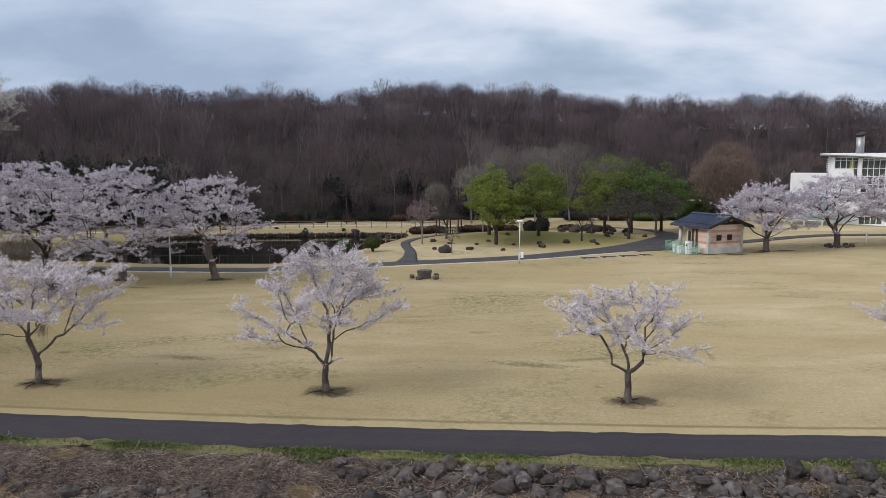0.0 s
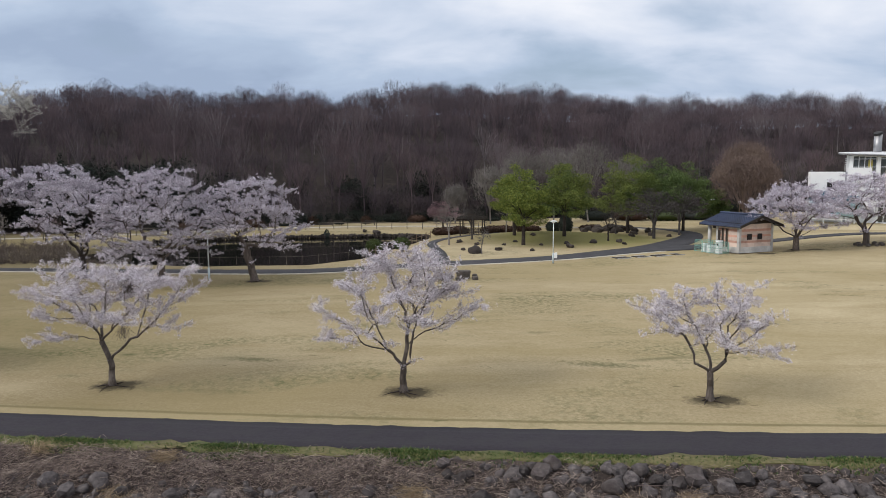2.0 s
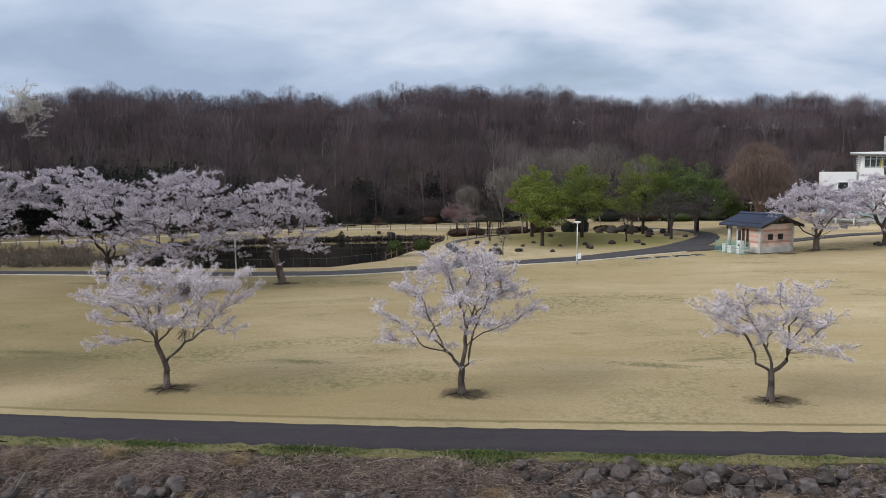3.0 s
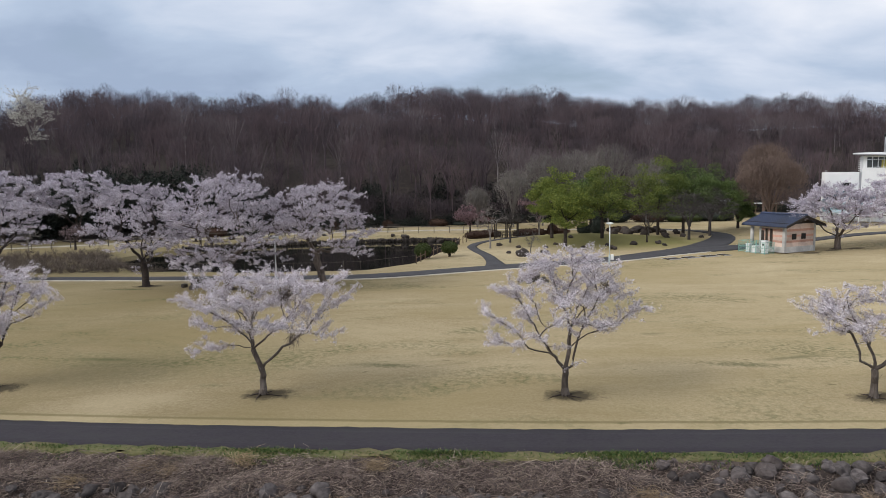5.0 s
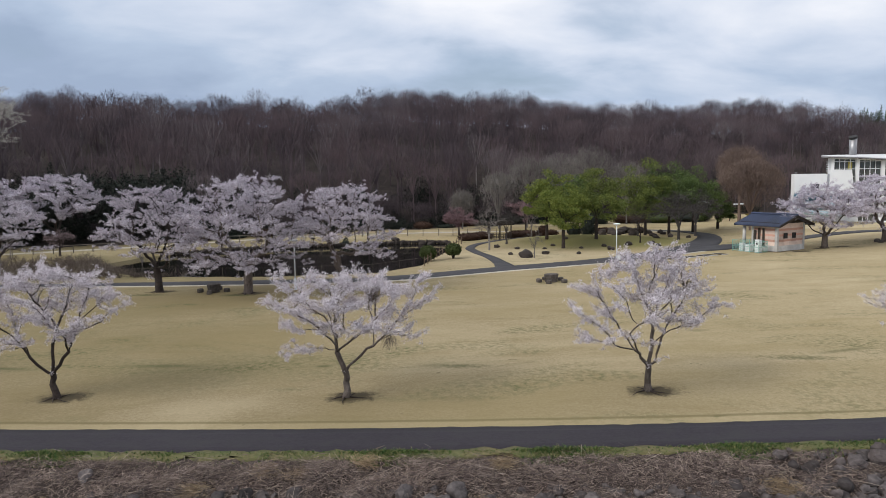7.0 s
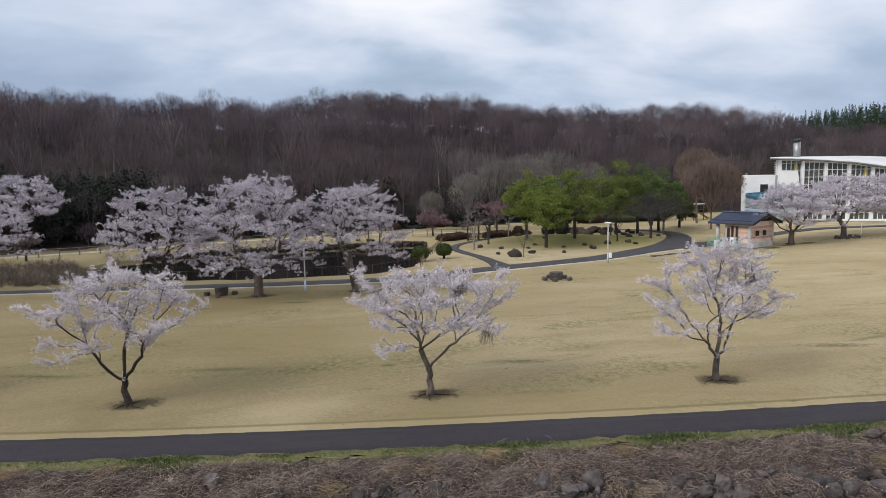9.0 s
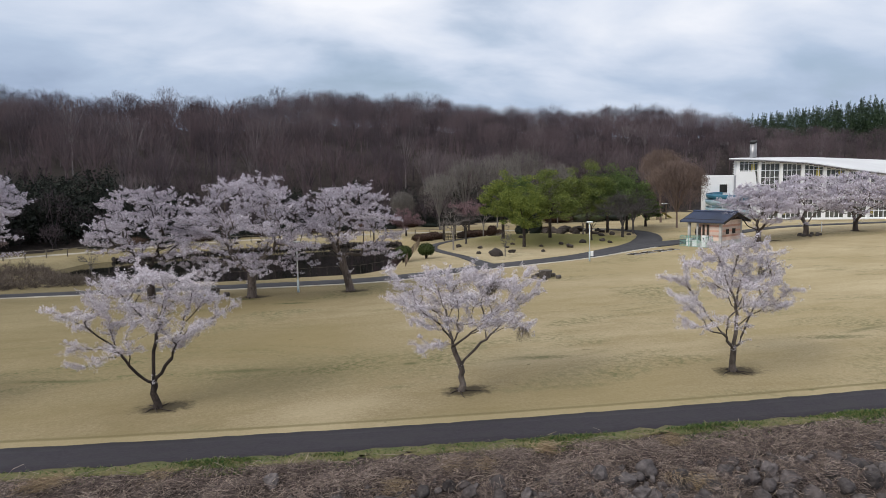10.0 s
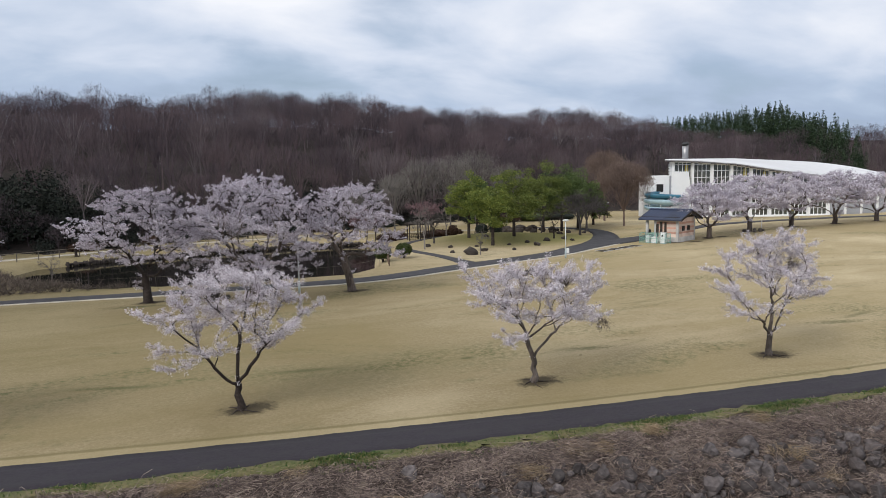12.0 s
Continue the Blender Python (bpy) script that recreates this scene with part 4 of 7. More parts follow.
YOUNG = {
    "b": dict(at=(-4.85, 28.62), seed=11, reach=0.9, fill=(38, 2.4, 2.2, 3.6, 5.6), petals=165, label="young cherry tree in pale pink bloom, broad open crown",
              limbs=[[(0, 0, 0), (-0.02, 0, 0.6), (0.0, 0, 1.08)], [(0, 0, 1.08), (-0.27, 0.0, 1.43), (-0.63, -0.1, 1.8), (-1.5, -0.3, 2.1), (-2.05, -0.4, 2.75), (-2.8, -0.5, 3.3), (-3.6, -0.6, 3.85)], [(-1.5, -0.3, 2.1), (-2.4, -0.8, 2.4), (-3.4, -1.0, 2.65)], [(-0.63, -0.1, 1.8), (-1.1, 0.5, 2.6), (-1.5, 0.8, 3.3), (-1.9, 1.0, 4.0), (-3.0, 1.2, 4.3)],
                     [(0, 0, 1.08), (0.13, 0.05, 1.7), (0.18, 0.1, 2.8), (-0.1, 0.2, 3.7), (-0.5, 0.3, 4.8), (-0.9, 0.4, 6.0)], [(0.0, 0, 1.08), (0.3, -0.05, 1.3), (0.62, -0.05, 1.42)], [(0.3, -0.05, 1.3), (0.34, -0.25, 2.0), (0.55, -0.6, 2.9), (0.9, -0.9, 3.8), (1.2, -1.2, 4.6)],
                     [(0.13, 0.05, 1.9), (0.63, 0, 2.4), (1.5, 0, 2.8), (2.2, 0, 3.1), (3.0, 0, 3.5), (3.4, 0.0, 3.6)], [(0.18, 0.1, 2.6), (0.6, 0.6, 3.5), (1.2, 0.9, 4.5), (1.6, 1.0, 5.2)], [(0.18, 0.1, 2.8), (0.9, 0.4, 3.6), (1.7, 0.5, 4.1), (2.4, 0.5, 4.4)], [(-0.1, 0.2, 3.7), (0.4, 0.5, 4.8), (0.85, 0.7, 5.7)], [(-0.5, -0.1, 1.7), (-1.0, -0.9, 2.4), (-1.5, -1.5, 3.0)]]),
    "c": dict(at=(7.34, 27.4), seed=12, reach=0.8, fill=(24, 2.3, 1.7, 3.2, 4.0), petals=150, label="small cherry tree with sparse pink bloom and long side limbs",
              limbs=[[(0, 0, 0), (0.0, 0, 0.6), (-0.03, 0, 1.15)], [(-0.03, 0, 1.15), (-0.62, -0.05, 1.55), (-0.88, -0.1, 2.2), (-1.3, -0.2, 2.9), (-1.95, -0.3, 3.5), (-2.7, -0.3, 4.1)], [(-0.03, 0, 1.15), (-0.04, 0.15, 1.75), (-0.27, 0.3, 2.3), (-0.57, 0.4, 2.85), (-0.9, 0.5, 3.6), (-1.0, 0.5, 4.6)], [(-1.1, -0.15, 2.6), (-2.0, -0.5, 2.95), (-2.9, -0.7, 2.8)],
                     [(-1.3, -0.2, 2.9), (-2.3, 0.2, 3.5), (-3.3, 0.3, 3.9)], [(-0.03, 0, 1.15), (0.5, -0.1, 1.65), (0.48, -0.2, 2.2), (0.2, -0.5, 2.8), (-0.1, -0.8, 3.4)], [(0.48, -0.2, 2.2), (0.65, 0, 3.0), (1.1, 0.2, 3.75), (1.05, 0.3, 4.8)], [(1.1, 0.2, 3.75), (1.6, 0.4, 4.2), (1.9, 0.4, 4.5)], [(0.46, -0.2, 2.0), (1.35, -0.1, 2.5), (2.0, 0, 3.0), (2.6, 0, 3.5)], [(0.5, -0.1, 1.9), (1.1, -0.5, 2.1), (1.9, -0.6, 2.15), (2.95, -0.6, 2.3)], [(1.1, -0.5, 2.1), (2.0, -0.9, 1.95), (2.9, -1.0, 1.9)], [(-0.57, 0.4, 2.85), (-1.4, 0.8, 3.6), (-1.9, 1.0, 4.3)]]),
    "a": dict(at=(-17.42, 29.8), seed=13, reach=0.95, fill=(38, 2.7, 2.4, 4.1, 4.7), petals=170, label="young cherry tree in pale bloom, low forked trunk, flat crown",
              limbs=[[(0, 0, 0), (0.0, 0, 0.6), (0.0, 0, 1.05)], [(0, 0, 1.05), (-0.22, 0, 1.6), (-0.32, 0, 2.0), (-0.96, -0.3, 2.95), (-1.9, -0.55, 3.7), (-2.7, -0.65, 4.1), (-3.2, -0.7, 4.3)], [(-0.32, 0, 2.0), (-0.65, 0.5, 3.1), (-1.7, 1.0, 3.9), (-2.4, 1.2, 4.6), (-2.8, 1.3, 5.2)], [(-0.32, 0, 2.0), (0.2, -0.3, 2.4), (1.0, -0.7, 3.1), (1.8, -1.0, 4.0), (2.3, -1.2, 4.6)],
                     [(0, 0, 1.05), (0.66, 0.05, 1.75), (1.4, 0.1, 2.3), (2.1, 0.2, 3.0), (2.6, 0.3, 3.65), (2.9, 0.4, 4.3), (3.5, 0.5, 5.2)], [(1.4, 0.1, 2.3), (2.0, -0.1, 2.6), (2.6, -0.2, 2.5), (3.4, -0.3, 2.45)], [(2.1, 0.2, 3.0), (2.9, 0.2, 3.6), (4.0, 0.3, 4.4)], [(1.2, 0.1, 2.15), (1.3, 0.8, 3.2), (1.3, 1.3, 4.2), (1.2, 1.7, 5.0)], [(-0.3, 0, 1.9), (-0.9, -0.8, 2.3), (-1.7, -1.3, 2.35), (-2.4, -1.5, 2.2)], [(-0.32, 0, 2.0), (-0.3, -0.7, 2.8), (-0.6, -1.4, 3.5)], [(-0.4, 0.1, 2.4), (-0.5, 0.9, 3.6), (-0.6, 1.6, 4.8)], [(-0.96, -0.3, 2.95), (-1.8, -1.1, 3.2), (-2.6, -1.5, 3.3)], [(0.2, -0.3, 2.4), (0.8, -1.2, 3.0), (1.4, -2.0, 3.25), (1.75, -2.5, 3.1)]]),
    "e": dict(at=(-29.62, 31.56), bark=M_BARK_DARK, seed=14, reach=0.85, fill=(40, 2.5, 2.2, 3.9, 5.3), petals=165, label="young cherry tree in full pale bloom, wide vase-shaped crown",
              limbs=[[(0, 0, 0), (-0.04, 0, 0.6), (-0.08, 0, 1.05)], [(-0.08, 0, 1.05), (-0.5, 0, 1.25), (-0.87, 0, 1.75), (-1.4, 0.1, 2.5), (-1.6, 0.3, 3.3), (-2.0, 0.5, 4.2), (-2.5, 0.6, 4.9)], [(-1.4, 0.1, 2.5), (-2.35, -0.2, 3.5), (-3.1, -0.3, 4.0), (-3.7, -0.3, 4.4)], [(-1.2, 0.0, 2.25), (-2.0, -0.6, 2.25), (-2.95, -1.0, 1.9)], [(-1.4, 0.1, 2.5), (-2.5, -0.1, 2.65), (-3.4, -0.2, 2.7)],
                     [(-0.08, 0, 1.05), (-0.08, 0.05, 1.6), (0.0, 0.1, 2.3), (0.1, 0.2, 3.0), (-0.5, 0.4, 3.75), (-1.0, 0.6, 4.3), (-1.5, 0.8, 5.3)], [(0.1, 0.2, 3.0), (0.45, 0.6, 3.9), (0.6, 0.9, 5.0)], [(-0.08, 0, 1.05), (0.2, 0, 1.45), (0.6, -0.05, 2.0), (0.95, -0.1, 2.8), (1.3, 0, 3.8), (1.65, 0.2, 5.0)], [(0.95, -0.1, 2.8), (1.75, -0.2, 3.15), (2.5, -0.2, 3.6), (3.1, -0.2, 4.0)], [(1.1, 0, 3.2), (1.9, 0.6, 4.1), (2.5, 0.9, 4.7)], [(0.6, -0.05, 2.0), (0.9, -1.0, 2.7), (1.3, -1.7, 3.3)], [(-0.9, 0, 1.8), (-0.8, -0.8, 2.6), (-0.9, -1.6, 3.2)]]),
}


def young_cherry(x, y, spec, seed, label, turn=0.0, s=1.0):
    rng = np.random.default_rng(seed + 100)
    # limbs end a little inside the crown's outline, where their shoots take over
    limbs = [limb[:-1] + [tuple(0.6 * q + 0.4 * p for p, q in zip(limb[-2], limb[-1]))] if limb[-1][2] > 1.5 else limb for limb in spec["limbs"]]
    limbs = reach_out(rng, limbs, bowl(rng, *spec["fill"]))
    return cherry(x, y, seed, limbs, label, turn, spec["reach"], spec["petals"], 0.045, bark=spec.get("bark", M_BARK_YOUNG), s=s, start=0.36, clear=2.1)


grown = {key: young_cherry(*spec["at"], spec, spec["seed"], spec["label"]) for key, spec in YOUNG.items()}
# bunches of bare twigs that have no bloom
rb = np.random.default_rng(61)


def twig_bunch(tree, at, way, count, reach, wild, label):
    heads = np.array(at) + rb.normal(0, 0.09, (count, 3))
    way_ = rb.normal(0, wild, (count, 3)) + np.array(way)
    way_ /= np.linalg.norm(way_, axis=1)[:, None]
    knees = heads + way_ * rb.uniform(0.4, 0.6, (count, 1)) * reach
    bent = way_ + rb.normal(0, 0.35, (count, 3))
    bent /= np.linalg.norm(bent, axis=1)[:, None]
    tails = knees + bent * rb.uniform(0.3, 0.6, (count, 1)) * reach
    full = np.full(count, 1.0)
    v, f = join_arrays([tubes(heads, knees, full * 0.007, full * 0.005, way_, way_, 3), tubes(knees, tails, full * 0.005, full * 0.003, bent, bent, 3)])
    child("twig_bunch", mesh_of("twig_bunch", v, f, M_BARK), tree, label)


twig_bunch(grown["a"], (1.78, -2.55, 3.05), (0.1, -0.15, -0.75), 46, 0.5, 0.42, "hanging bunch of bare twigs")
twig_bunch(grown["a"], (1.2, -0.6, 4.25), (0.1, 0.15, 0.5), 100, 0.46, 0.75, "dark upright nest of bare twigs")
twig_bunch(grown["b"], (1.65, 0.3, 4.4), (0.25, 0.0, 0.5), 56, 0.42, 0.7, "dark upright nest of bare twigs")
young_cherry(19.6, 26.3, YOUNG["b"], 18, "young cherry tree in pale bloom standing at the lawn's edge", 140, 0.98)
young_cherry(-42.3, 33.9, YOUNG["a"], 20, "young cherry tree in pale bloom beyond its row mates", 160, 1.02)


def dome_limbs(rng, rx, ry, lo, hi, fork, lean, cx, n, cy=0.0, skirt=0.2):
    """Limbs of a broad old tree: they rise from the fork and arch over to points spread evenly on a domed crown, a few on a lower inner shell."""
    lx, ly = lean
    out = [[(0, 0, 0), (lx * 0.45, ly * 0.45, fork * 0.5), (lx, ly, fork)]]
    ends = []
    for i in range(n):
        u = (i + 0.5) / n
        a = 2.39996 * i + rng.uniform(-0.3, 0.3)
        inner = i % 4 == 3
        q = math.sqrt(u) * (0.72 if inner else 1.0)
        dome = (1 - u ** 1.3) ** 0.62
        z = lo + (hi - lo) * (dome * (0.72 if inner else 1.0) + (skirt if u > 0.75 else 0) * rng.random()) + rng.normal(0, 0.25)
        ends.append(np.array([cx + rx * q * math.cos(a) * rng.uniform(0.86, 1.06), cy + ry * q * math.sin(a) * rng.uniform(0.86, 1.06), min(z, hi + 0.3)]))
    return reach_out(rng, out, ends)


def old_cherry(x, y, seed, rx, ry, lo, hi, label, trunk=0.3, n=54, lean=(0, 0), cx=0.0, cy=0.0, group="old cherry trees by the pond", petals=92, size=0.066, fork=1.9, mat=None, bark=None, cut=0.006, low=(), reach=1.0, gap=0.36, twig=0.46, twig_gap=0.26, spread=0.045, thick=0.02):
    rng = np.random.default_rng(seed)
    limbs = dome_limbs(rng, rx, ry, lo, hi, fork, lean, cx, n, cy)
    limbs += [[(lean[0], lean[1], fork), (p[0] * 0.35, p[1] * 0.35, fork + 0.8), (p[0] * 0.75, p[1] * 0.75, p[2] + 0.5), p] for p in low]
    return cherry(x, y, seed + 1, limbs, label, 0.0, reach, petals, size, mat or M_BLOSSOM_OLD, bark or M_BARK_DARK, trunk, 1.0, group, thick, spread, cut, 9,
                  gap=gap, twig=twig, twig_gap=twig_gap, start=0.4, flat=0.16, lift=0.07, step=0.45, tip=0.006)


old_cherry(-18.2, 56.3, 31, 3.9, 4.2, 2.7, 7.9, "old cherry tree in dense white-pink bloom, bare leaning trunk", 0.3, 100, (-0.7, 0), 0.1, bark=M_BARK, fork=2.9, low=[(3.6, -1.0, 2.6), (3.0, -2.6, 2.7)])
old_cherry(-25.6, 56.2, 32, 5.5, 5.2, 2.3, 8.5, "old cherry tree in dense white-pink bloom, drooping low boughs", 0.32, 165, (0.1, 0), 0.0, bark=M_BARK, low=[(-3.9, -1.5, 1.9), (-2.2, -3.6, 2.1), (0.6, -4.2, 2.0), (2.8, -2.9, 2.1), (4.4, -0.8, 2.3), (-4.6, 0.8, 2.4), (-0.6, -3.0, 3.0)])
old_cherry(-32.8, 58.4, 33, 4.3, 4.6, 2.7, 7.8, "old cherry tree in dense white-pink bloom, forked dark trunk", 0.29, 105, (-0.15, 0), -0.2)
old_cherry(-47.0, 62.0, 34, 4.9, 4.8, 3.1, 7.2, "old cherry tree in dense white-pink bloom by the footpath", 0.32, 80)
for i, (x, y, r, hi) in enumerate(((-57, 99.5, 6.4, 9.2), (-65, 95.5, 6.4, 9.2), (-73, 98, 6.0, 8.8))):
    old_cherry(x, y, 41 + i, r, r, 3.0, hi, "old cherry tree in bloom at the foot of the hill", 0.34, 60, petals=44, size=0.135, cut=0.012, group="cherry trees below the hill", reach=1.5, gap=0.6, twig=0.6, twig_gap=0.45, spread=0.1)
old_cherry(-40.3, 96.4, 46, 2.7, 2.7, 2.0, 4.4, "small dull-pink cherry tree beside the rail fence", 0.14, 16, petals=26, size=0.14, cut=0.012, group="cherry trees below the hill", gap=0.6, twig_gap=0.45, fork=1.0)
for i, (x, y, r, hi) in enumerate(((33.6, 73.5, 4.9, 6.3), (41.5, 74.6, 6.0, 6.9), (49.8, 75.2, 6.2, 7.0), (58.8, 75.7, 6.2, 7.0), (67.8, 75.8, 6.1, 6.7))):
    old_cherry(x, y, 51 + i, r, r * 0.9, 2.2, hi, "broad flat-topped cherry tree in bloom on the lawn rise", 0.3, 84, petals=46, size=0.11, bark=M_BARK, cut=0.009, group="row of cherry trees before the hall", fork=1.3, reach=1.4, gap=0.5, twig=0.55, twig_gap=0.36, spread=0.09)


def old_limbs(rng, n, reach, fork, top, lean=(0, 0)):
    lx, ly = lean
    out = [[(0, 0, 0), (lx * 0.5, ly * 0.5, fork * 0.5), (lx, ly, fork)]]
    for i in range(n):
        a = 2 * np.pi * (i + rng.uniform(-0.25, 0.25)) / n
        r = reach * rng.uniform(0.55, 0.9)
        h = top * rng.uniform(0.6, 0.95)
        c, s = np.cos(a), np.sin(a)
        out.append([(lx, ly, fork), (lx + 0.2 * r * c, ly + 0.2 * r * s, fork + (h - fork) * 0.45), (lx + 0.55 * r * c, ly + 0.55 * r * s, fork + (h - fork) * 0.75), (lx + r * c, ly + r * s, h)])
    return out


def crown_pads(rng, rx, ry, lo, hi, n, flat=0.5, cx=0.0, cy=0.0):
    """Overlapping layered pads that fill a broad, domed crown."""
    out = []
    for i in range(n):
        a, q = rng.uniform(0, 2 * np.pi), np.sqrt(rng.random())
        dome = np.sqrt(max(0, 1 - q * q * 0.8))
        z = lo + (hi - lo) * dome * (0.3 + 0.7 * rng.random() ** 0.6)
        s = rng.uniform(0.26, 0.42) * (rx + ry) / 2
        out.append((cx + q * rx * 0.85 * np.cos(a), cy + q * ry * 0.85 * np.sin(a), z, s, s, flat * rng.uniform(0.7, 1.2)))
    return out


# ---- woods on the hill ----
def bare_tree(rng, height, spread, twigs, trunk_r, low=0.35, limbs=9, twig=1.1, width=0.08, wild=0.3):
    """One leafless tree as verts and triangles: stem, steep limbs, and fine twigs that fan out under a rounded top."""
    fork = np.array([*rng.normal(0, 0.012, 2) * height, height * low])
    hub = fork + np.array([0, 0, -0.12 * height])
    segs = [(np.zeros(3), fork, trunk_r, trunk_r * 0.8)]
    outer = []
    mid, rz = height * (low * 0.45 + 0.55), height * (0.45 - low * 0.45)
    for i in range(limbs):
        ang = 2.4 * i + rng.uniform(-0.4, 0.4)
        q = np.sqrt((i + 0.5) / limbs) * 0.86
        c = np.array([np.cos(ang) * q * spread, np.sin(ang) * q * spread, mid + rz * 0.9 * np.sqrt(1 - q * q) * rng.uniform(0.85, 1.0)])
        b = fork + (c - fork) * 0.5 + np.array([-0.12 * c[0], -0.12 * c[1], 0]) + rng.normal(0, 0.012, 3) * height
        r = trunk_r * rng.uniform(0.34, 0.52)
        segs += [(fork, b, r, r * 0.7), (b, c, r * 0.7, r * 0.25)]
        outer.append((b, c))
    A = [np.array(q) for q in zip(*segs)]
    dd = A[1] - A[0]
    dd /= np.linalg.norm(dd, axis=1)[:, None] + 1e-9
    v1, f1 = tubes(A[0], A[1], A[2], A[3], dd, dd, 3)
    f1 = np.concatenate([f1[:, [0, 1, 2]], f1[:, [0, 2, 3]]])
    # twigs: some strewn through the outer crown, most bunched along the limbs' upper halves
    g = rng.normal(0, 1, (twigs, 3))
    g[:, 2] = np.abs(g[:, 2]) * np.where(rng.random(twigs) < 0.78, 1, -0.7)
    g /= np.linalg.norm(g, axis=1)[:, None]
    g *= rng.uniform(0.35, 1.0, (twigs, 1)) ** 0.5
    p1 = np.column_stack([g[:, 0] * spread, g[:, 1] * spread, mid + g[:, 2] * rz])
    pick = rng.integers(0, len(outer), twigs)
    lo_, hi_ = np.array([q[0] for q in outer])[pick], np.array([q[1] for q in outer])[pick]
    u = rng.random((twigs, 1)) ** 0.6
    near = lo_ + (hi_ - lo_) * (u * 1.08) + rng.normal(0, 1, (twigs, 3)) * (0.1 + 0.085 * spread * u)
    bunched = rng.random((twigs, 1)) < 0.42
    p1 = np.where(bunched, near, p1)
    way = p1 - hub
    way /= np.linalg.norm(way, axis=1)[:, None]
    along_ = (hi_ - lo_) / np.linalg.norm(hi_ - lo_, axis=1)[:, None]
    way = np.where(bunched, way * 0.4 + along_ * 0.6, way)
    way += rng.normal(0, wild, way.shape) + np.array([0, 0, 0.2])
    way /= np.linalg.norm(way, axis=1)[:, None]
    p0 = p1 - way * (twig * rng.uniform(0.5, 1.3, twigs))[:, None]
    w = np.cross(way, rng.normal(0, 1, p0.shape))
    w /= np.linalg.norm(w, axis=1)[:, None] + 1e-9
    w *= width * 0.5
    v2 = np.stack([p0 - w, p0 + w, p1], 1).reshape(-1, 3)
    return (*join_arrays([(v1, f1), (v2, np.arange(len(v2)).reshape(-1, 3))]), len(v1))


def scatter(kinds, spots, rng, scale=(0.85, 1.15), sink=0.1):
    chunks = []
    for (x, y) in spots:
        v, f = kinds[rng.integers(len(kinds))][:2]
        a, s = rng.uniform(0, 2 * np.pi), rng.uniform(*scale)
        c, n = np.cos(a) * s, np.sin(a) * s
        w = np.column_stack([v[:, 0] * c - v[:, 1] * n + x, v[:, 0] * n + v[:, 1] * c + y, v[:, 2] * s + float(gz(x, y)) - sink])
        chunks.append((w, f))
    return join_arrays(chunks)


def wood(name, groups, rng, label, category, low_tone=0.0, high_tone=1.0):
    """Many leafless trees in one mesh; every tree has a bark tone of its own, near ones alike."""
    chunks, tone = [], []
    for kinds, spots_, scale in groups:
        for x, y in spots_:
            kind_ = kinds[rng.integers(len(kinds))]
            v, f = scatter([kind_], [(x, y)], rng, scale)
            chunks.append((v, f))
            drift = 0.5 + 0.9 * noise.noise(Vector((x * 0.045, y * 0.06, 3.0)))
            own = np.full(len(v), low_tone + (high_tone - low_tone) * min(1, max(0, 0.45 * drift + 0.55 * rng.random())))
            own[:kind_[2]] += rng.uniform(-0.05, 0.3) if y - float(wood_foot(x)) > 11 else 0.0
            own *= 0.88
            tone.append(own)
    v, f = join_arrays(chunks)
    me = mesh_of(name, v, f, M_BARK_WOOD)
    me.attributes.new("tone", "FLOAT", "POINT").data.foreach_set("value", np.concatenate(tone).astype(np.float32))
    return tagged(new(name, me), label, category, kind="stuff")


wr = np.random.default_rng(77)
spots = []
for x in np.arange(-92, 215, 4.3):
    foot = float(wood_foot(x))
    d = 3.0
    while d < 74:
        if (x < 75 or d > 8) and (x > -42 or d > 9) and (x < 118 or d < 40):
            spots.append((x + wr.uniform(-2.1, 2.1), foot + d + wr.uniform(-1.9, 1.9)))
        d += 4.4 + 0.05 * d if d < 34 else 4.2
hi_kinds = [bare_tree(wr, wr.uniform(11.6, 14.4), wr.uniform(3.2, 4.5), 810, 0.17, wr.uniform(0.36, 0.5), 13, 0.85, 0.05, 0.4) for _ in range(12)]
far_kinds = [bare_tree(wr, wr.uniform(11.6, 14.4), wr.uniform(3.4, 4.6), 720, 0.14, wr.uniform(0.16, 0.26), 10, 0.95, 0.06, 0.4) for _ in range(8)]
low_kinds = [bare_tree(wr, wr.uniform(3.4, 6.5), wr.uniform(2.0, 2.9), 300, 0.05, 0.18, 8, 0.6, 0.065, 0.5) for _ in range(6)]
tall = [q for q in spots if q[0] < 108 and q[1] - float(wood_foot(q[0])) < 36]
back = [q for q in spots if q[0] < 108 and q[1] - float(wood_foot(q[0])) >= 36]
small = [q for q in spots if q[0] >= 108]
crest = [(x + wr.uniform(-1.5, 1.5), float(wood_foot(x)) + d + wr.uniform(-2, 2)) for x in np.arange(-96, 112, 3.4) for d in (78, 84, 90)]
crest += [(x + wr.uniform(-1.5, 1.5), float(wood_foot(x)) + d + wr.uniform(-2, 2)) for x in np.arange(100, 150, 3.4) for d in (42, 47, 52, 58)]
wood("bare_woodland", [(hi_kinds, tall, (0.76, 0.99)), (far_kinds, back, (0.68, 0.84)), (far_kinds, small, (0.62, 0.84)), (low_kinds, crest, (1.0, 1.35))], wr, "leafless winter woodland of slender trees covering the hill", "woodland", 0.0, 0.9)
edge = [(x + wr.uniform(-1, 1), float(wood_foot(x)) + wr.uniform(-1.2, 9)) for x in np.arange(-40, 75, 1.15)]
edge += [(x, float(wood_foot(x)) + wr.uniform(-1.5, 4)) for x in wr.uniform(-92, -40, 24)]
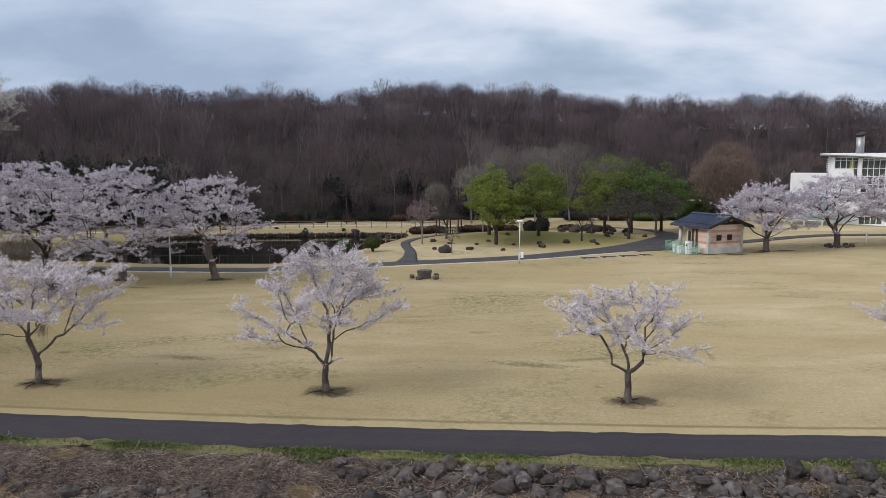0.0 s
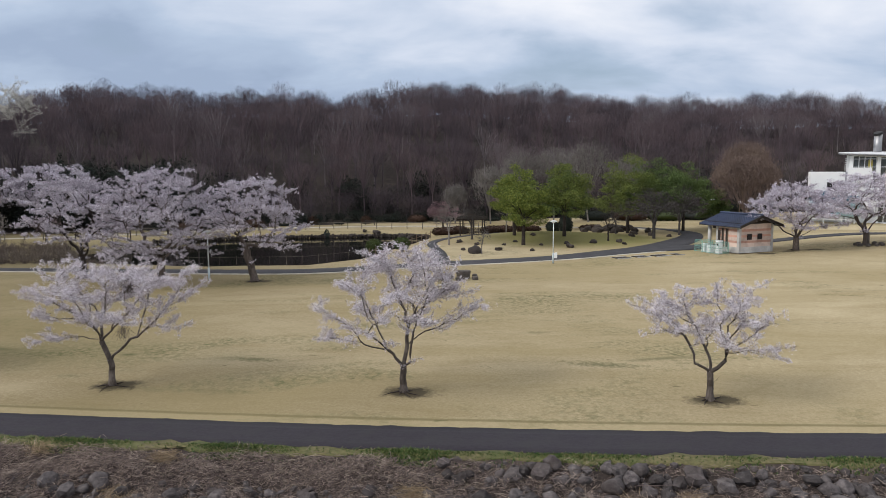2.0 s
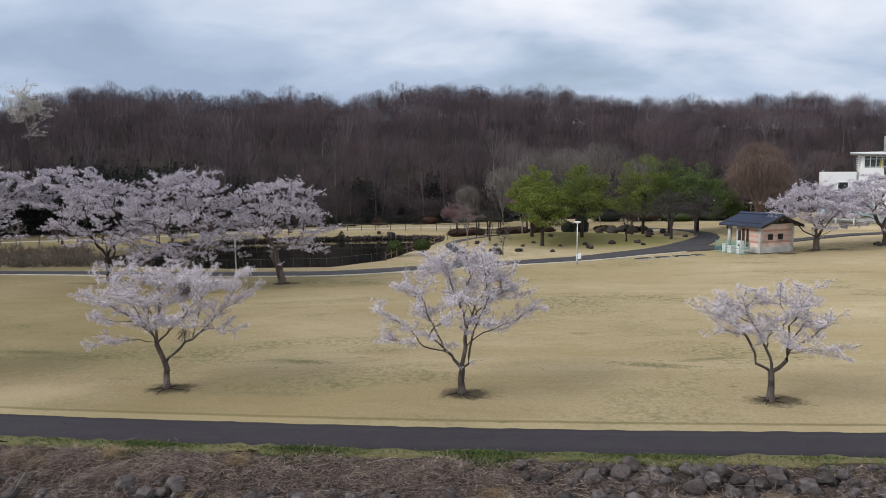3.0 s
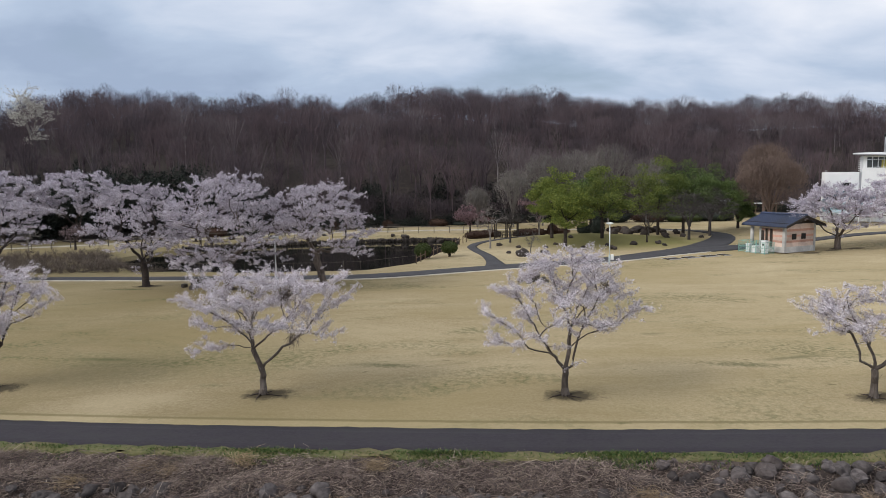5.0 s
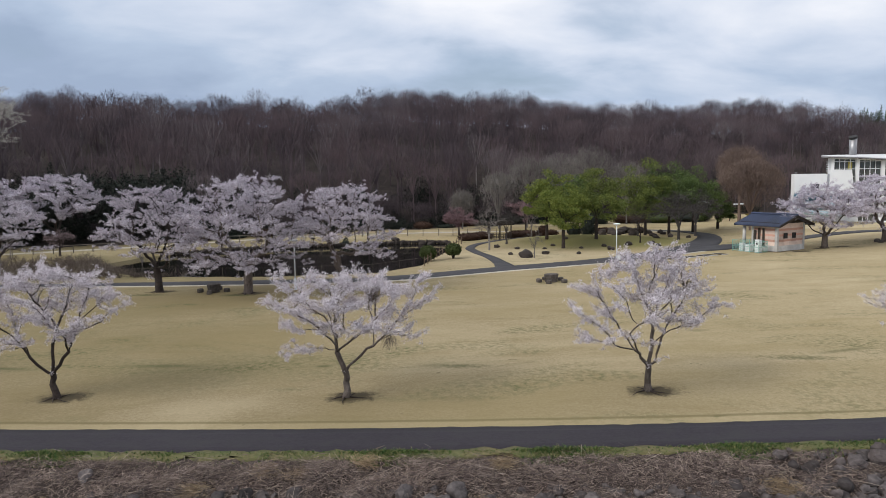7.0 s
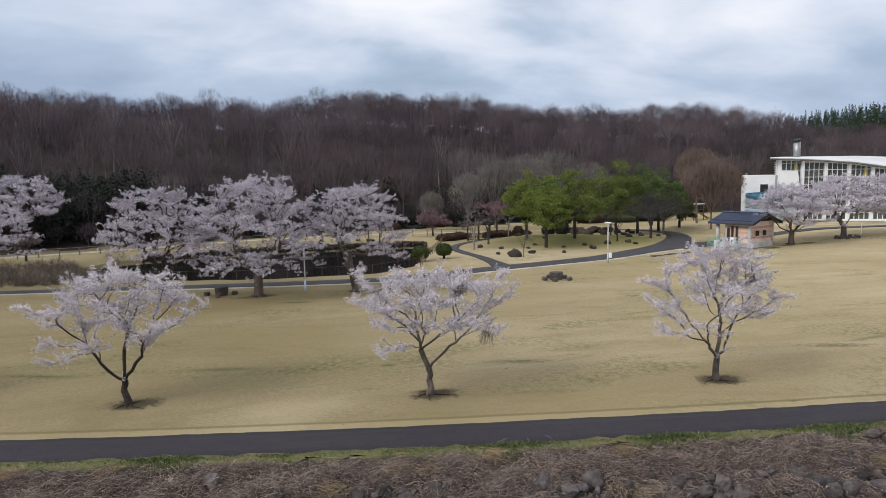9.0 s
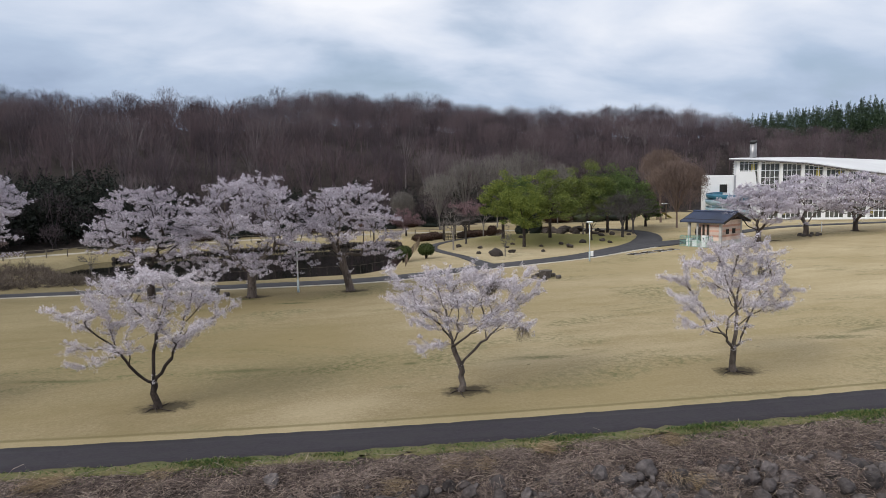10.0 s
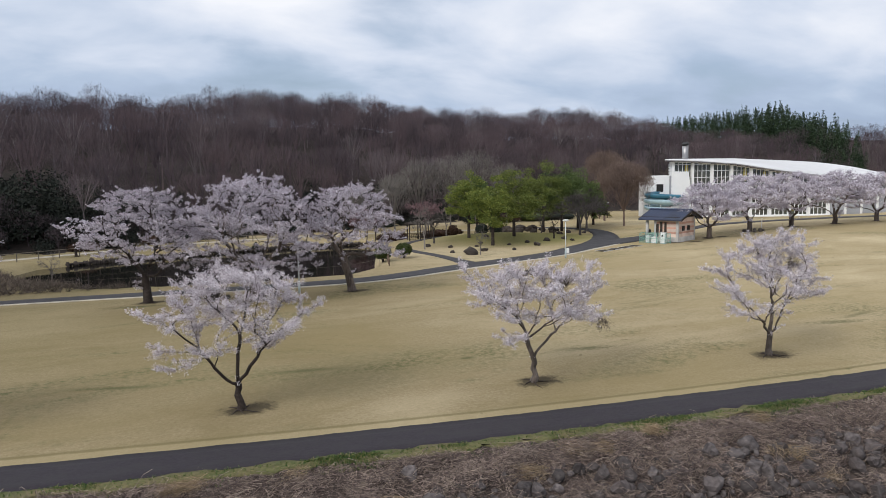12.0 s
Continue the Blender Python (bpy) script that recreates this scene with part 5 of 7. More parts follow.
edge += [(x, float(wood_foot(x)) + wr.uniform(10, 62)) for x in wr.uniform(-96, 235, 110)]
edge += [(x, float(wood_foot(x)) + wr.uniform(36, 78)) for x in wr.uniform(-96, 120, 400)]
wood("underwood", [(low_kinds, edge, (0.7, 1.35))], wr, "tangled leafless underwood on the hill and along its foot", "underwood", 0.0, 0.6)


def leaf_ball(rng, pads, leaves, size, shell=0.5):
    """Leaves strewn through the outer part of uneven clumps."""
    pads = np.asarray(pads, float).reshape(-1, 6)
    area = (pads[:, 3] * pads[:, 4] + pads[:, 3] * pads[:, 5]) 
    which = rng.choice(len(pads), leaves, p=area / area.sum())
    g = rng.normal(0, 1, (leaves, 3))
    g /= np.linalg.norm(g, axis=1)[:, None]
    r = (shell + (1 - shell) * rng.random((leaves, 1)) ** 0.6) * rng.uniform(0.85, 1.12, (leaves, 1))
    c = pads[which, :3] + pads[which, 3:] * g * r
    return scraps(rng, c, size, 0.4)


def cedar(rng, h, r, n=330):
    u = rng.random(n) ** 0.7
    z = h * (0.12 + 0.88 * (1 - u))
    a = rng.uniform(0, 2 * np.pi, n)
    q = r * np.minimum(1, u * 1.25 + 0.01) * (1 - 0.22 * ((z * 1.1) % 1.0)) * rng.uniform(0.45, 1.1, n)
    c = np.column_stack([q * np.cos(a), q * np.sin(a), z - q * 0.25])
    return scraps(rng, c, r * 0.15, 0.6)


ck = [cedar(wr, wr.uniform(10.5, 14), wr.uniform(1.9, 2.5), 500) for _ in range(6)]
stands = []
for k in range(52):
    u = k / 51
    x0, y0 = np.interp(u, (0, 0.25, 0.45, 0.7, 1), (148, 156, 163, 168, 170)), np.interp(u, (0, 0.25, 0.45, 0.7, 1), (138, 163, 186, 218, 256))
    tall_ = np.interp(u, (0, 0.06, 0.4, 0.7, 1), (0.78, 1.07, 1.1, 0.92, 0.78))
    row = [(x0 - 7 + j * 2.7 + wr.uniform(-1.4, 1.4), y0 - 5 + j * 2.1 + wr.uniform(-1.6, 1.6)) for j in range(7)]
    stands.append(scatter(ck, row, wr, (tall_ * 0.84, tall_ * 1.08)))
v, f = join_arrays(stands)
tagged(new("cedar_plantation", mesh_of("cedar_plantation", v, f, M_LEAF_CEDAR)), "dark green cedar plantation with pointed tops on the ridge", "woodland", kind="stuff")

# evergreen shrubs and pines at the hill's foot, their darkness imitating cloud shade
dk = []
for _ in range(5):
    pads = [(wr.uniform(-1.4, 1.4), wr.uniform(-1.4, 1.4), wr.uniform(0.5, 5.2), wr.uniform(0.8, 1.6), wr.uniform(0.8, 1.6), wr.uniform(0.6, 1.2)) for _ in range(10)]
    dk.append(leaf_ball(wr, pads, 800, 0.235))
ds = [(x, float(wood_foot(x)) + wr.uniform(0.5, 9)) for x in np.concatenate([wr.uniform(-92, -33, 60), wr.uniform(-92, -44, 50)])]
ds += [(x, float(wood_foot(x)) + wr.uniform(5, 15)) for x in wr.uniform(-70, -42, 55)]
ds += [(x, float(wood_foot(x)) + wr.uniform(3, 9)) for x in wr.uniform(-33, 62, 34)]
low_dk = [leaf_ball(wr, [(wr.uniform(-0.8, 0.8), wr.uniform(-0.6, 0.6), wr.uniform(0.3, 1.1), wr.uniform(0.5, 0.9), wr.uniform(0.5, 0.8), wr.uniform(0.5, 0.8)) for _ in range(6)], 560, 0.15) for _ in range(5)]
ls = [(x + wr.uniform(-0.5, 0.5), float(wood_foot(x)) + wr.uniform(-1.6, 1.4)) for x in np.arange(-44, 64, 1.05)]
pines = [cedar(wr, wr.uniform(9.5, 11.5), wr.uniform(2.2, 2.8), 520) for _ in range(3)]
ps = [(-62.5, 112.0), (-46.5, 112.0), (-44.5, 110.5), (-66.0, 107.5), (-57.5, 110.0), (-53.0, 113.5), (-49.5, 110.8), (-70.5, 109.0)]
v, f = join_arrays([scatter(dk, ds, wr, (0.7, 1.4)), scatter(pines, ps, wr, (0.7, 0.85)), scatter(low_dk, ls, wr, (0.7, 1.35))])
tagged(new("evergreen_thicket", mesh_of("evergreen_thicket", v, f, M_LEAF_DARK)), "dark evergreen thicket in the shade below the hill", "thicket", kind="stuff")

# ---- toilet hut with tiled roof ----
def slab_quad(bm, pts, thick):
    """A thick sheet from four corners, thickened downwards."""
    top = [bm.verts.new(p) for p in pts]
    bot = [bm.verts.new((p[0], p[1], p[2] - thick)) for p in pts]
    bm.faces.new(top)
    bm.faces.new(bot[::-1])
    n = len(pts)
    for i in range(n):
        bm.faces.new((top[i], bot[i], bot[(i + 1) % n], top[(i + 1) % n]))


def build_hut():
    W, D, PORCH, EAVE, RIDGE = 4.6, 3.1, 4.1, 2.92, 3.78
    hut = thing("toilet_hut", 26.8, 71.5, 0.6, 23, "small park toilet hut with salmon and cream banded walls", "hut")
    # walls: grey plinth, then bands, each a course of its own set flush between corner piers
    part("plinth", boxes((W / 2, D / 2, 0.28, W, D, 0.6)), M_TILE_GREY, hut, "grey concrete plinth")
    z, k = 0.58, 0
    for h in (0.42, 0.22, 0.36, 0.22, 0.36, 0.24, 0.52):
        mat = M_TILE_PINK if k % 2 == 1 else M_TILE_CREAM
        inset = 0.02 if k % 2 else 0.03
        part("wall_band", boxes((W / 2, D / 2, z + h / 2, W - inset * 2, D - inset * 2, h)), mat, hut, "salmon tile band" if k % 2 else "cream tile band")
        z += h
        k += 1
    for x, y in ((0.12, 0.12), (W - 0.12, 0.12), (0.12, D - 0.12), (W - 0.12, D - 0.12)):
        part("pier", boxes((x, y, EAVE / 2, 0.3, 0.3, EAVE), bevel=0.02), M_TILE_GREY, hut, "pale grey corner pier")
    for x in (1.35, 2.75):
        win = part("window", boxes((x, -0.0, 1.62, 0.5, 0.08, 0.56), bevel=0.01), M_BLACK, hut, "small dark square window")
        bm = bmesh.new()
        for a, b, c, d in ((x, 1.36, 0.6, 0.06), (x, 1.88, 0.6, 0.06)):
            box(bm, a, -0.045, b, c, 0.05, d)
        for sx in (-0.28, 0.28):
            box(bm, x + sx, -0.045, 1.62, 0.05, 0.05, 0.56)
        part("window_frame", bm, M_DARKWOOD, win)
    for y in (1.62, 2.18):
        part("slot", boxes((-0.01, y, 1.45, 0.08, 0.2, 1.85), bevel=0.01), M_DARKWOOD, hut, "tall dark timber slot")
        part("slot_frame", boxes((-0.03, y - 0.13, 1.45, 0.06, 0.05, 1.9), (-0.03, y + 0.13, 1.45, 0.06, 0.05, 1.9)), M_WOOD, hut)
    part("doorway", boxes((-0.01, D - 0.4, 1.3, 0.06, 0.34, 1.7)), M_DARKWOOD, hut, "dark open doorway")
    bm = bmesh.new()
    rod(bm, (0.05, PORCH, 0), (0.05, PORCH, EAVE), 0.19, sides=14)
    rod(bm, (0.05, PORCH, 0), (0.05, PORCH, 0.3), 0.25, sides=14)
    part("porch_column", bm, M_TILE_GREY, hut, "round pale concrete column", True)
    bm = bmesh.new()
    rod(bm, (W - 0.1, PORCH, 0), (W - 0.1, PORCH, EAVE), 0.19, sides=14)
    part("porch_column", bm, M_TILE_GREY, hut, "", True)
    part("beam", boxes((0.05, 2.3, EAVE + 0.02, 0.18, 5.0, 0.2), (W - 0.05, 2.3, EAVE + 0.02, 0.18, 5.0, 0.2)), M_DARKWOOD, hut)
    # dark boarded gables
    for y in (0.06, D - 0.06):
        bm = bmesh.new()
        slab = [bm.verts.new(p) for p in ((0, y - 0.05, EAVE), (W, y - 0.05, EAVE), (W / 2, y - 0.05, RIDGE - 0.1), (0, y + 0.05, EAVE), (W, y + 0.05, EAVE), (W / 2, y + 0.05, RIDGE - 0.1))]
        for f in ((0, 1, 2), (5, 4, 3), (0, 3, 4, 1), (1, 4, 5, 2), (2, 5, 3, 0)):
            bm.faces.new([slab[i] for i in f])
        part("gable", bm, M_DARKWOOD, hut, "dark boarded gable")
    y0, y1, over = -0.75, 4.95, 0.62
    drop = (RIDGE - EAVE) / (W / 2) * over
    for s in (-1, 1):
        bm = bmesh.new()
        ex = W / 2 + s * (W / 2 + over)
        ez = EAVE - drop + 0.1
        pts = [(ex, y0, ez), (ex, y1, ez), (W / 2, y1, RIDGE), (W / 2, y0, RIDGE)]
        slab_quad(bm, pts if s < 0 else pts[::-1], 0.12)
        roof = part("roof_slope", bm, M_ROOFTILE, hut, "blue-grey tiled roof slope")
        # tile courses
        for i in range(22):
            yy = y0 + 0.13 + i * (y1 - y0 - 0.26) / 21
            bm = bmesh.new()
            rod(bm, (ex, yy, ez + 0.03), (W / 2, yy, RIDGE + 0.03), 0.03, sides=5)
            part("roof_tile_rib", bm, M_ROOFTILE, roof)
        part("fascia", boxes((ex - s * 0.03, (y0 + y1) / 2, ez - 0.1, 0.05, y1 - y0, 0.16)), M_DARKWOOD, hut)
        for yb in (y0 + 0.03, y1 - 0.03):
            bm = bmesh.new()
            slab_quad(bm, [(ex, yb - 0.04, ez + 0.02), (ex, yb + 0.04, ez + 0.02), (W / 2, yb + 0.04, RIDGE + 0.02), (W / 2, yb - 0.04, RIDGE + 0.02)], 0.24)
            part("barge_board", bm, M_DARKWOOD, hut)
    bm = boxes((W / 2, (y0 + y1) / 2, RIDGE + 0.07, 0.24, y1 - y0 + 0.1, 0.16), bevel=0.05)
    part("ridge_cap", bm, M_ROOFTILE, hut)
    for i in range(9):
        part("ridge_tile", boxes((W / 2, y0 + 0.35 + i * 0.62, RIDGE + 0.15, 0.16, 0.5, 0.08), bevel=0.02), M_ROOFTILE, hut)
    return hut


build_hut()


def build_pump_pen():
    """Green mesh fence round white cabinets and pipes in front of the hut."""
    pen = thing("mesh_fence", 24.6, 71.2, rz=111, label="low green steel mesh fence round an equipment pen", category="fence")
    L, Dp, H = 3.4, 1.3, 1.25
    line = [(0, 0), (L, 0), (L, -Dp), (0, -Dp)]
    for i in range(4):
        ax, ay = line[i]
        bx, by = line[(i + 1) % 4]
        ln = math.hypot(bx - ax, by - ay)
        n = max(1, round(ln / 1.1))
        for k in range(n):
            x, y = ax + (bx - ax) * k / n, ay + (by - ay) * k / n
            bm = bmesh.new()
            rod(bm, (x, y, -0.05), (x, y, H), 0.03, sides=6)
            part("post", bm, M_GREENWIRE, pen)
        bm = bmesh.new()
        for z in (0.1, H / 2, H - 0.02):
            rod(bm, (ax, ay, z), (bx, by, z), 0.018, sides=5)
        part("rail", bm, M_GREENWIRE, pen)
        m = int(ln / 0.12)
        bm = bmesh.new()
        for k in range(m):
            x, y = ax + (bx - ax) * k / m, ay + (by - ay) * k / m
            rod(bm, (x, y, 0.1), (x, y, H), 0.006, sides=3)
        for k in range(8):
            rod(bm, (ax, ay, 0.15 + k * 0.14), (bx, by, 0.15 + k * 0.14), 0.006, sides=3)
        part("mesh_panel", bm, M_GREENWIRE, pen)
    for x, y, w, d, h, lab in ((0.55, -0.6, 0.55, 0.45, 1.35, "white upright metal control cabinet"), (1.7, -0.6, 0.6, 0.6, 0.75, "squat white pump housing"), (2.6, -0.6, 0.45, 0.45, 0.85, "white capped pump unit")):
        p = pen.matrix_basis @ Vector((x, y, 0))
        cab = thing("control_cabinet", p.x, p.y, rz=111, label=lab, category="cabinet")
        part("body", boxes((0, 0, h / 2, w, d, h), bevel=0.02), M_WHITE, cab)
        part("lid", boxes((0, 0, h + 0.02, w + 0.06, d + 0.06, 0.04)), M_POLE, cab)
        part("foot", boxes((0, 0, 0.04, w + 0.1, d + 0.1, 0.1)), M_TILE_GREY, cab)
        if h > 1:
            part("dial", boxes((-0.0, d / 2 + 0.01, h * 0.72, 0.2, 0.03, 0.22)), M_BLACK, cab)


build_pump_pen()


# ---- swimming hall ----
def build_hall():
    hall = thing("swimming_hall", 60.6, 113.2, 0.1, -23, "white swimming hall with a sweeping curved roof and glazed front", "hall")
    xs = np.array([-1.1, 0, 5, 12.7, 20.2, 26, 33.7, 38, 42, 48, 54.2, 60, 70, 80.0])
    zf = np.interp(xs, (-2.4, 5, 12.7, 20.2, 33.7, 42, 60, 80), (11.4, 11.05, 10.4, 9.1, 7.2, 6.5, 5.0, 4.4))
    zb = np.interp(xs, (-2.4, 12, 26, 35.4, 44.8, 54.2, 80), (11.7, 11.7, 11.0, 10.4, 8.8, 6.3, 4.5))

    def eave(x):
        return float(np.interp(x, xs, zf))
    bm = bmesh.new()
    rows = []
    n = 36
    for i in range(n + 1):
        x = -1.1 + 81.1 * i / n
        a, b = float(np.interp(x, xs, zf)), float(np.interp(x, xs, zb))
        skew = 9.6 * (1 - i / n)
        rows.append([(x + skew * t, -1.3 + 22 * t, a + (b - a) * math.sin(t * math.pi / 2)) for t in (0, 0.12, 0.3, 0.5, 0.75, 1.0)])
    top = [[bm.verts.new(p) for p in r] for r in rows]
    bot = [[bm.verts.new((p[0], p[1], p[2] - 0.32)) for p in r] for r in rows]
    for i in range(n):
        for j in range(5):
            bm.faces.new((top[i][j], top[i + 1][j], top[i + 1][j + 1], top[i][j + 1]))
            bm.faces.new((bot[i][j], bot[i][j + 1], bot[i + 1][j + 1], bot[i + 1][j]))
        bm.faces.new((top[i][0], bot[i][0], bot[i + 1][0], top[i + 1][0]))
        bm.faces.new((top[i][5], top[i + 1][5], bot[i + 1][5], bot[i][5]))
    for j in range(5):
        bm.faces.new((top[0][j], top[0][j + 1], bot[0][j + 1], bot[0][j]))
        bm.faces.new((top[n][j], bot[n][j], bot[n][j + 1], top[n][j + 1]))
    bmesh.ops.recalc_face_normals(bm, faces=bm.faces)
    roof = part("roof", bm, M_ROOFWHITE, hall, "long white curved roof, sweeping down", True)
    bm = bmesh.new()
    for i in range(n):
        a, b = rows[i][0], rows[i + 1][0]
        rod(bm, (a[0], a[1] - 0.04, a[2] - 0.2), (b[0], b[1] - 0.04, b[2] - 0.2), 0.1, sides=6)
    part("gutter", bm, M_STEEL, roof)
    # closing walls
    bm = bmesh.new()
    box(bm, 44, 20.2, 2.2, 70, 0.4, 4.6)
    part("back_wall", bm, M_WHITE, hall)
    bm = bmesh.new()
    slab = [(0.2, 0, 0), (9.0, 20, 0), (9.0, 20, 11.2), (0.2, 0, 10.9)]
    slab_v = [bm.verts.new(p) for p in slab] + [bm.verts.new((p[0] + 0.4, p[1], p[2])) for p in slab]
    for f in ((0, 3, 2, 1), (4, 5, 6, 7), (0, 1, 5, 4), (1, 2, 6, 5), (2, 3, 7, 6), (3, 0, 4, 7)):
        bm.faces.new([slab_v[i] for i in f])
    part("end_wall", bm, M_WHITE, hall)
    # glazed front: bays between white columns
    bay, x = 3.75, 0.85
    while x < 29:
        zt0, zt1 = eave(x) - 0.42, eave(x + bay) - 0.42
        bm = bmesh.new()
        zc = (eave(x)) - 0.4
        box(bm, x, -0.12, zc / 2, 0.5, 0.55, zc, bevel=0.03)
        part("column", bm, M_WHITE, hall)
        bm = bmesh.new()
        q = [bm.verts.new(p) for p in ((x + 0.25, 0.12, 0.25), (x + bay - 0.25, 0.12, 0.25), (x + bay - 0.25, 0.12, zt1), (x + 0.25, 0.12, zt0))]
        bm.faces.new(q)
        win = part("window", bm, M_GLASS, hall, "tall gridded dark window bay")
        bm = bmesh.new()
        for k in range(5):
            xx = x + 0.28 + (bay - 0.56) * k / 4
            zt = zt0 + (zt1 - zt0) * (xx - x) / bay
            box(bm, xx, 0.03, (zt + 0.25) / 2, 0.09, 0.12, zt - 0.25)
        part("mullion", bm, M_WHITE, win)
        bm = bmesh.new()
        z = 0.3
        while z < max(zt0, zt1) - 0.2:
            box(bm, x + bay / 2, 0.02, z, bay - 0.5, 0.1, 0.09 if z > 1 else 0.2)
            z += 1.25
        for s in range(4):
            x0 = x + 0.25 + (bay - 0.5) * s / 4
            x1 = x0 + (bay - 0.5) / 4
            za, zb2 = zt0 + (zt1 - zt0) * (x0 - x) / bay, zt0 + (zt1 - zt0) * (x1 - x) / bay
            box(bm, (x0 + x1) / 2, 0.02, (za + zb2) / 2, x1 - x0, 0.1, 0.14)
        part("transom", bm, M_WHITE, win)
        for k, (u, z0, z1) in enumerate(((0.66, 7.0, 10.2), (0.12, 1.0, 2.2))):
            if (int(x) + k) % 3 == 0 or x < 4:
                xx = x + bay * u
                zt = min(z1, zt1 - 0.1)
                if zt > z0 + 0.3:
                    part("yellow_blind", boxes((xx + 0.2, 0.105, (z0 + zt) / 2, 0.62, 0.02, zt - z0)), M_YELLOW, win, "yellow hanging blind")
        x += bay
    part("column", boxes((x, -0.12, (eave(x) - 0.4) / 2, 0.5, 0.55, eave(x) - 0.4), bevel=0.03), M_WHITE, hall)
    part("sill_wall", boxes((15.5, -0.25, 0.12, 31, 0.6, 0.35), bevel=0.03), M_WHITE, hall)
    part("floor_band", boxes((15.5, -0.05, 3.9, 31, 0.35, 0.5), bevel=0.03), M_WHITE, hall)
    for i in range(7):
        part("lattice_slat", boxes((0.35, -0.2, 8.6 + i * 0.3, 0.8, 0.1, 0.1)), M_WHITE, hall)
    # grey panelled wing to the far end
    for i in range(13):
        xa = x + 0.3 + i * 3.1
        h = min(eave(xa), eave(xa + 3.0)) - 0.35
        part("wall_panel", boxes((xa + 1.5, 0.2 + 0.06 * i, h / 2, 3.0, 0.4, h), bevel=0.02), M_GREYWALL, hall, "grey wall panel")
        part("pilaster", boxes((xa + 3.05, 0.06 * i - 0.02, h / 2, 0.35, 0.5, h), bevel=0.02), M_WHITE, hall)
    # white stair block with slanted screen, and its window
    part("stair_block", boxes((-2.35, 1.1, 4.15, 5.1, 3.2, 8.3), bevel=0.04), M_WHITE, hall, "plain white stair block")
    bm = bmesh.new()
    pts = [(0.35, -0.95, 0), (4.9, -0.95, 0), (3.6, -0.95, 8.95), (0.35, -0.95, 8.95)]
    v0 = [bm.verts.new(p) for p in pts]
    v1 = [bm.verts.new((p[0], p[1] + 0.35, p[2])) for p in pts]
    bm.faces.new(v0)
    bm.faces.new(v1[::-1])
    for i in range(4):
        bm.faces.new((v0[i], v1[i], v1[(i + 1) % 4], v0[(i + 1) % 4]))
    bmesh.ops.recalc_face_normals(bm, faces=bm.faces)
    part("screen_wall", bm, M_WHITE, hall, "white screen wall with a slanted edge")
    part("joint_pilaster", boxes((0.2, -0.7, 4.1, 0.3, 0.3, 8.3)), M_GREYWALL, hall)
    win = part("window", boxes((-1.75, -0.52, 5.9, 1.35, 0.1, 1.5)), M_BLACK, hall, "square opening above the slide")
    part("window_frame", boxes((-1.75, -0.56, 5.1, 1.5, 0.12, 0.12), (-1.75, -0.56, 6.7, 1.5, 0.12, 0.12), (-2.47, -0.56, 5.9, 0.1, 0.12, 1.6), (-1.03, -0.56, 5.9, 0.1, 0.12, 1.6)), M_WHITE, win)
    part("roof_vent", boxes((-4.6, 0.2, 8.5, 0.3, 0.3, 0.3)), M_STEEL, hall)
    # steel flue with a slanted cap
    bm = bmesh.new()
    rod(bm, (5.2, 6, 10.5), (5.2, 6, 14.3), 0.6, sides=24)
    flue = part("chimney", bm, M_STEEL, hall, "round brushed steel flue", True)
    bm = bmesh.new()
    rod(bm, (5.2, 6, 14.3), (5.12, 5.9, 14.62), 0.7, 0.66, sides=24)
    part("cap", bm, M_BLACK, flue)
    return hall


build_hall()


def sweep(bm, line, radius, a0, a1, k=8, thick=0.06):
    """An open trough along a line: a shell from angle a0 to a1 about the line, in degrees."""
    rings = []
    for i, p in enumerate(line):
        p = Vector(p)
        d = (Vector(line[min(i + 1, len(line) - 1)]) - Vector(line[max(i - 1, 0)])).normalized()
        side = d.cross(Vector((0, 0, 1))).normalized()
        up = side.cross(d)
        rings.append([[bm.verts.new(p + side * (r * math.cos(radians(a0 + (a1 - a0) * j / k))) + up * (r * math.sin(radians(a0 + (a1 - a0) * j / k)))) for j in range(k + 1)] for r in (radius, radius - thick)])
    for (o0, i0), (o1, i1) in zip(rings, rings[1:]):
        for j in range(k):
            bm.faces.new((o0[j], o0[j + 1], o1[j + 1], o1[j]))
            bm.faces.new((i0[j], i1[j], i1[j + 1], i0[j + 1]))
        bm.faces.new((o0[0], o1[0], i1[0], i0[0]))
        bm.faces.new((o0[k], i0[k], i1[k], o1[k]))


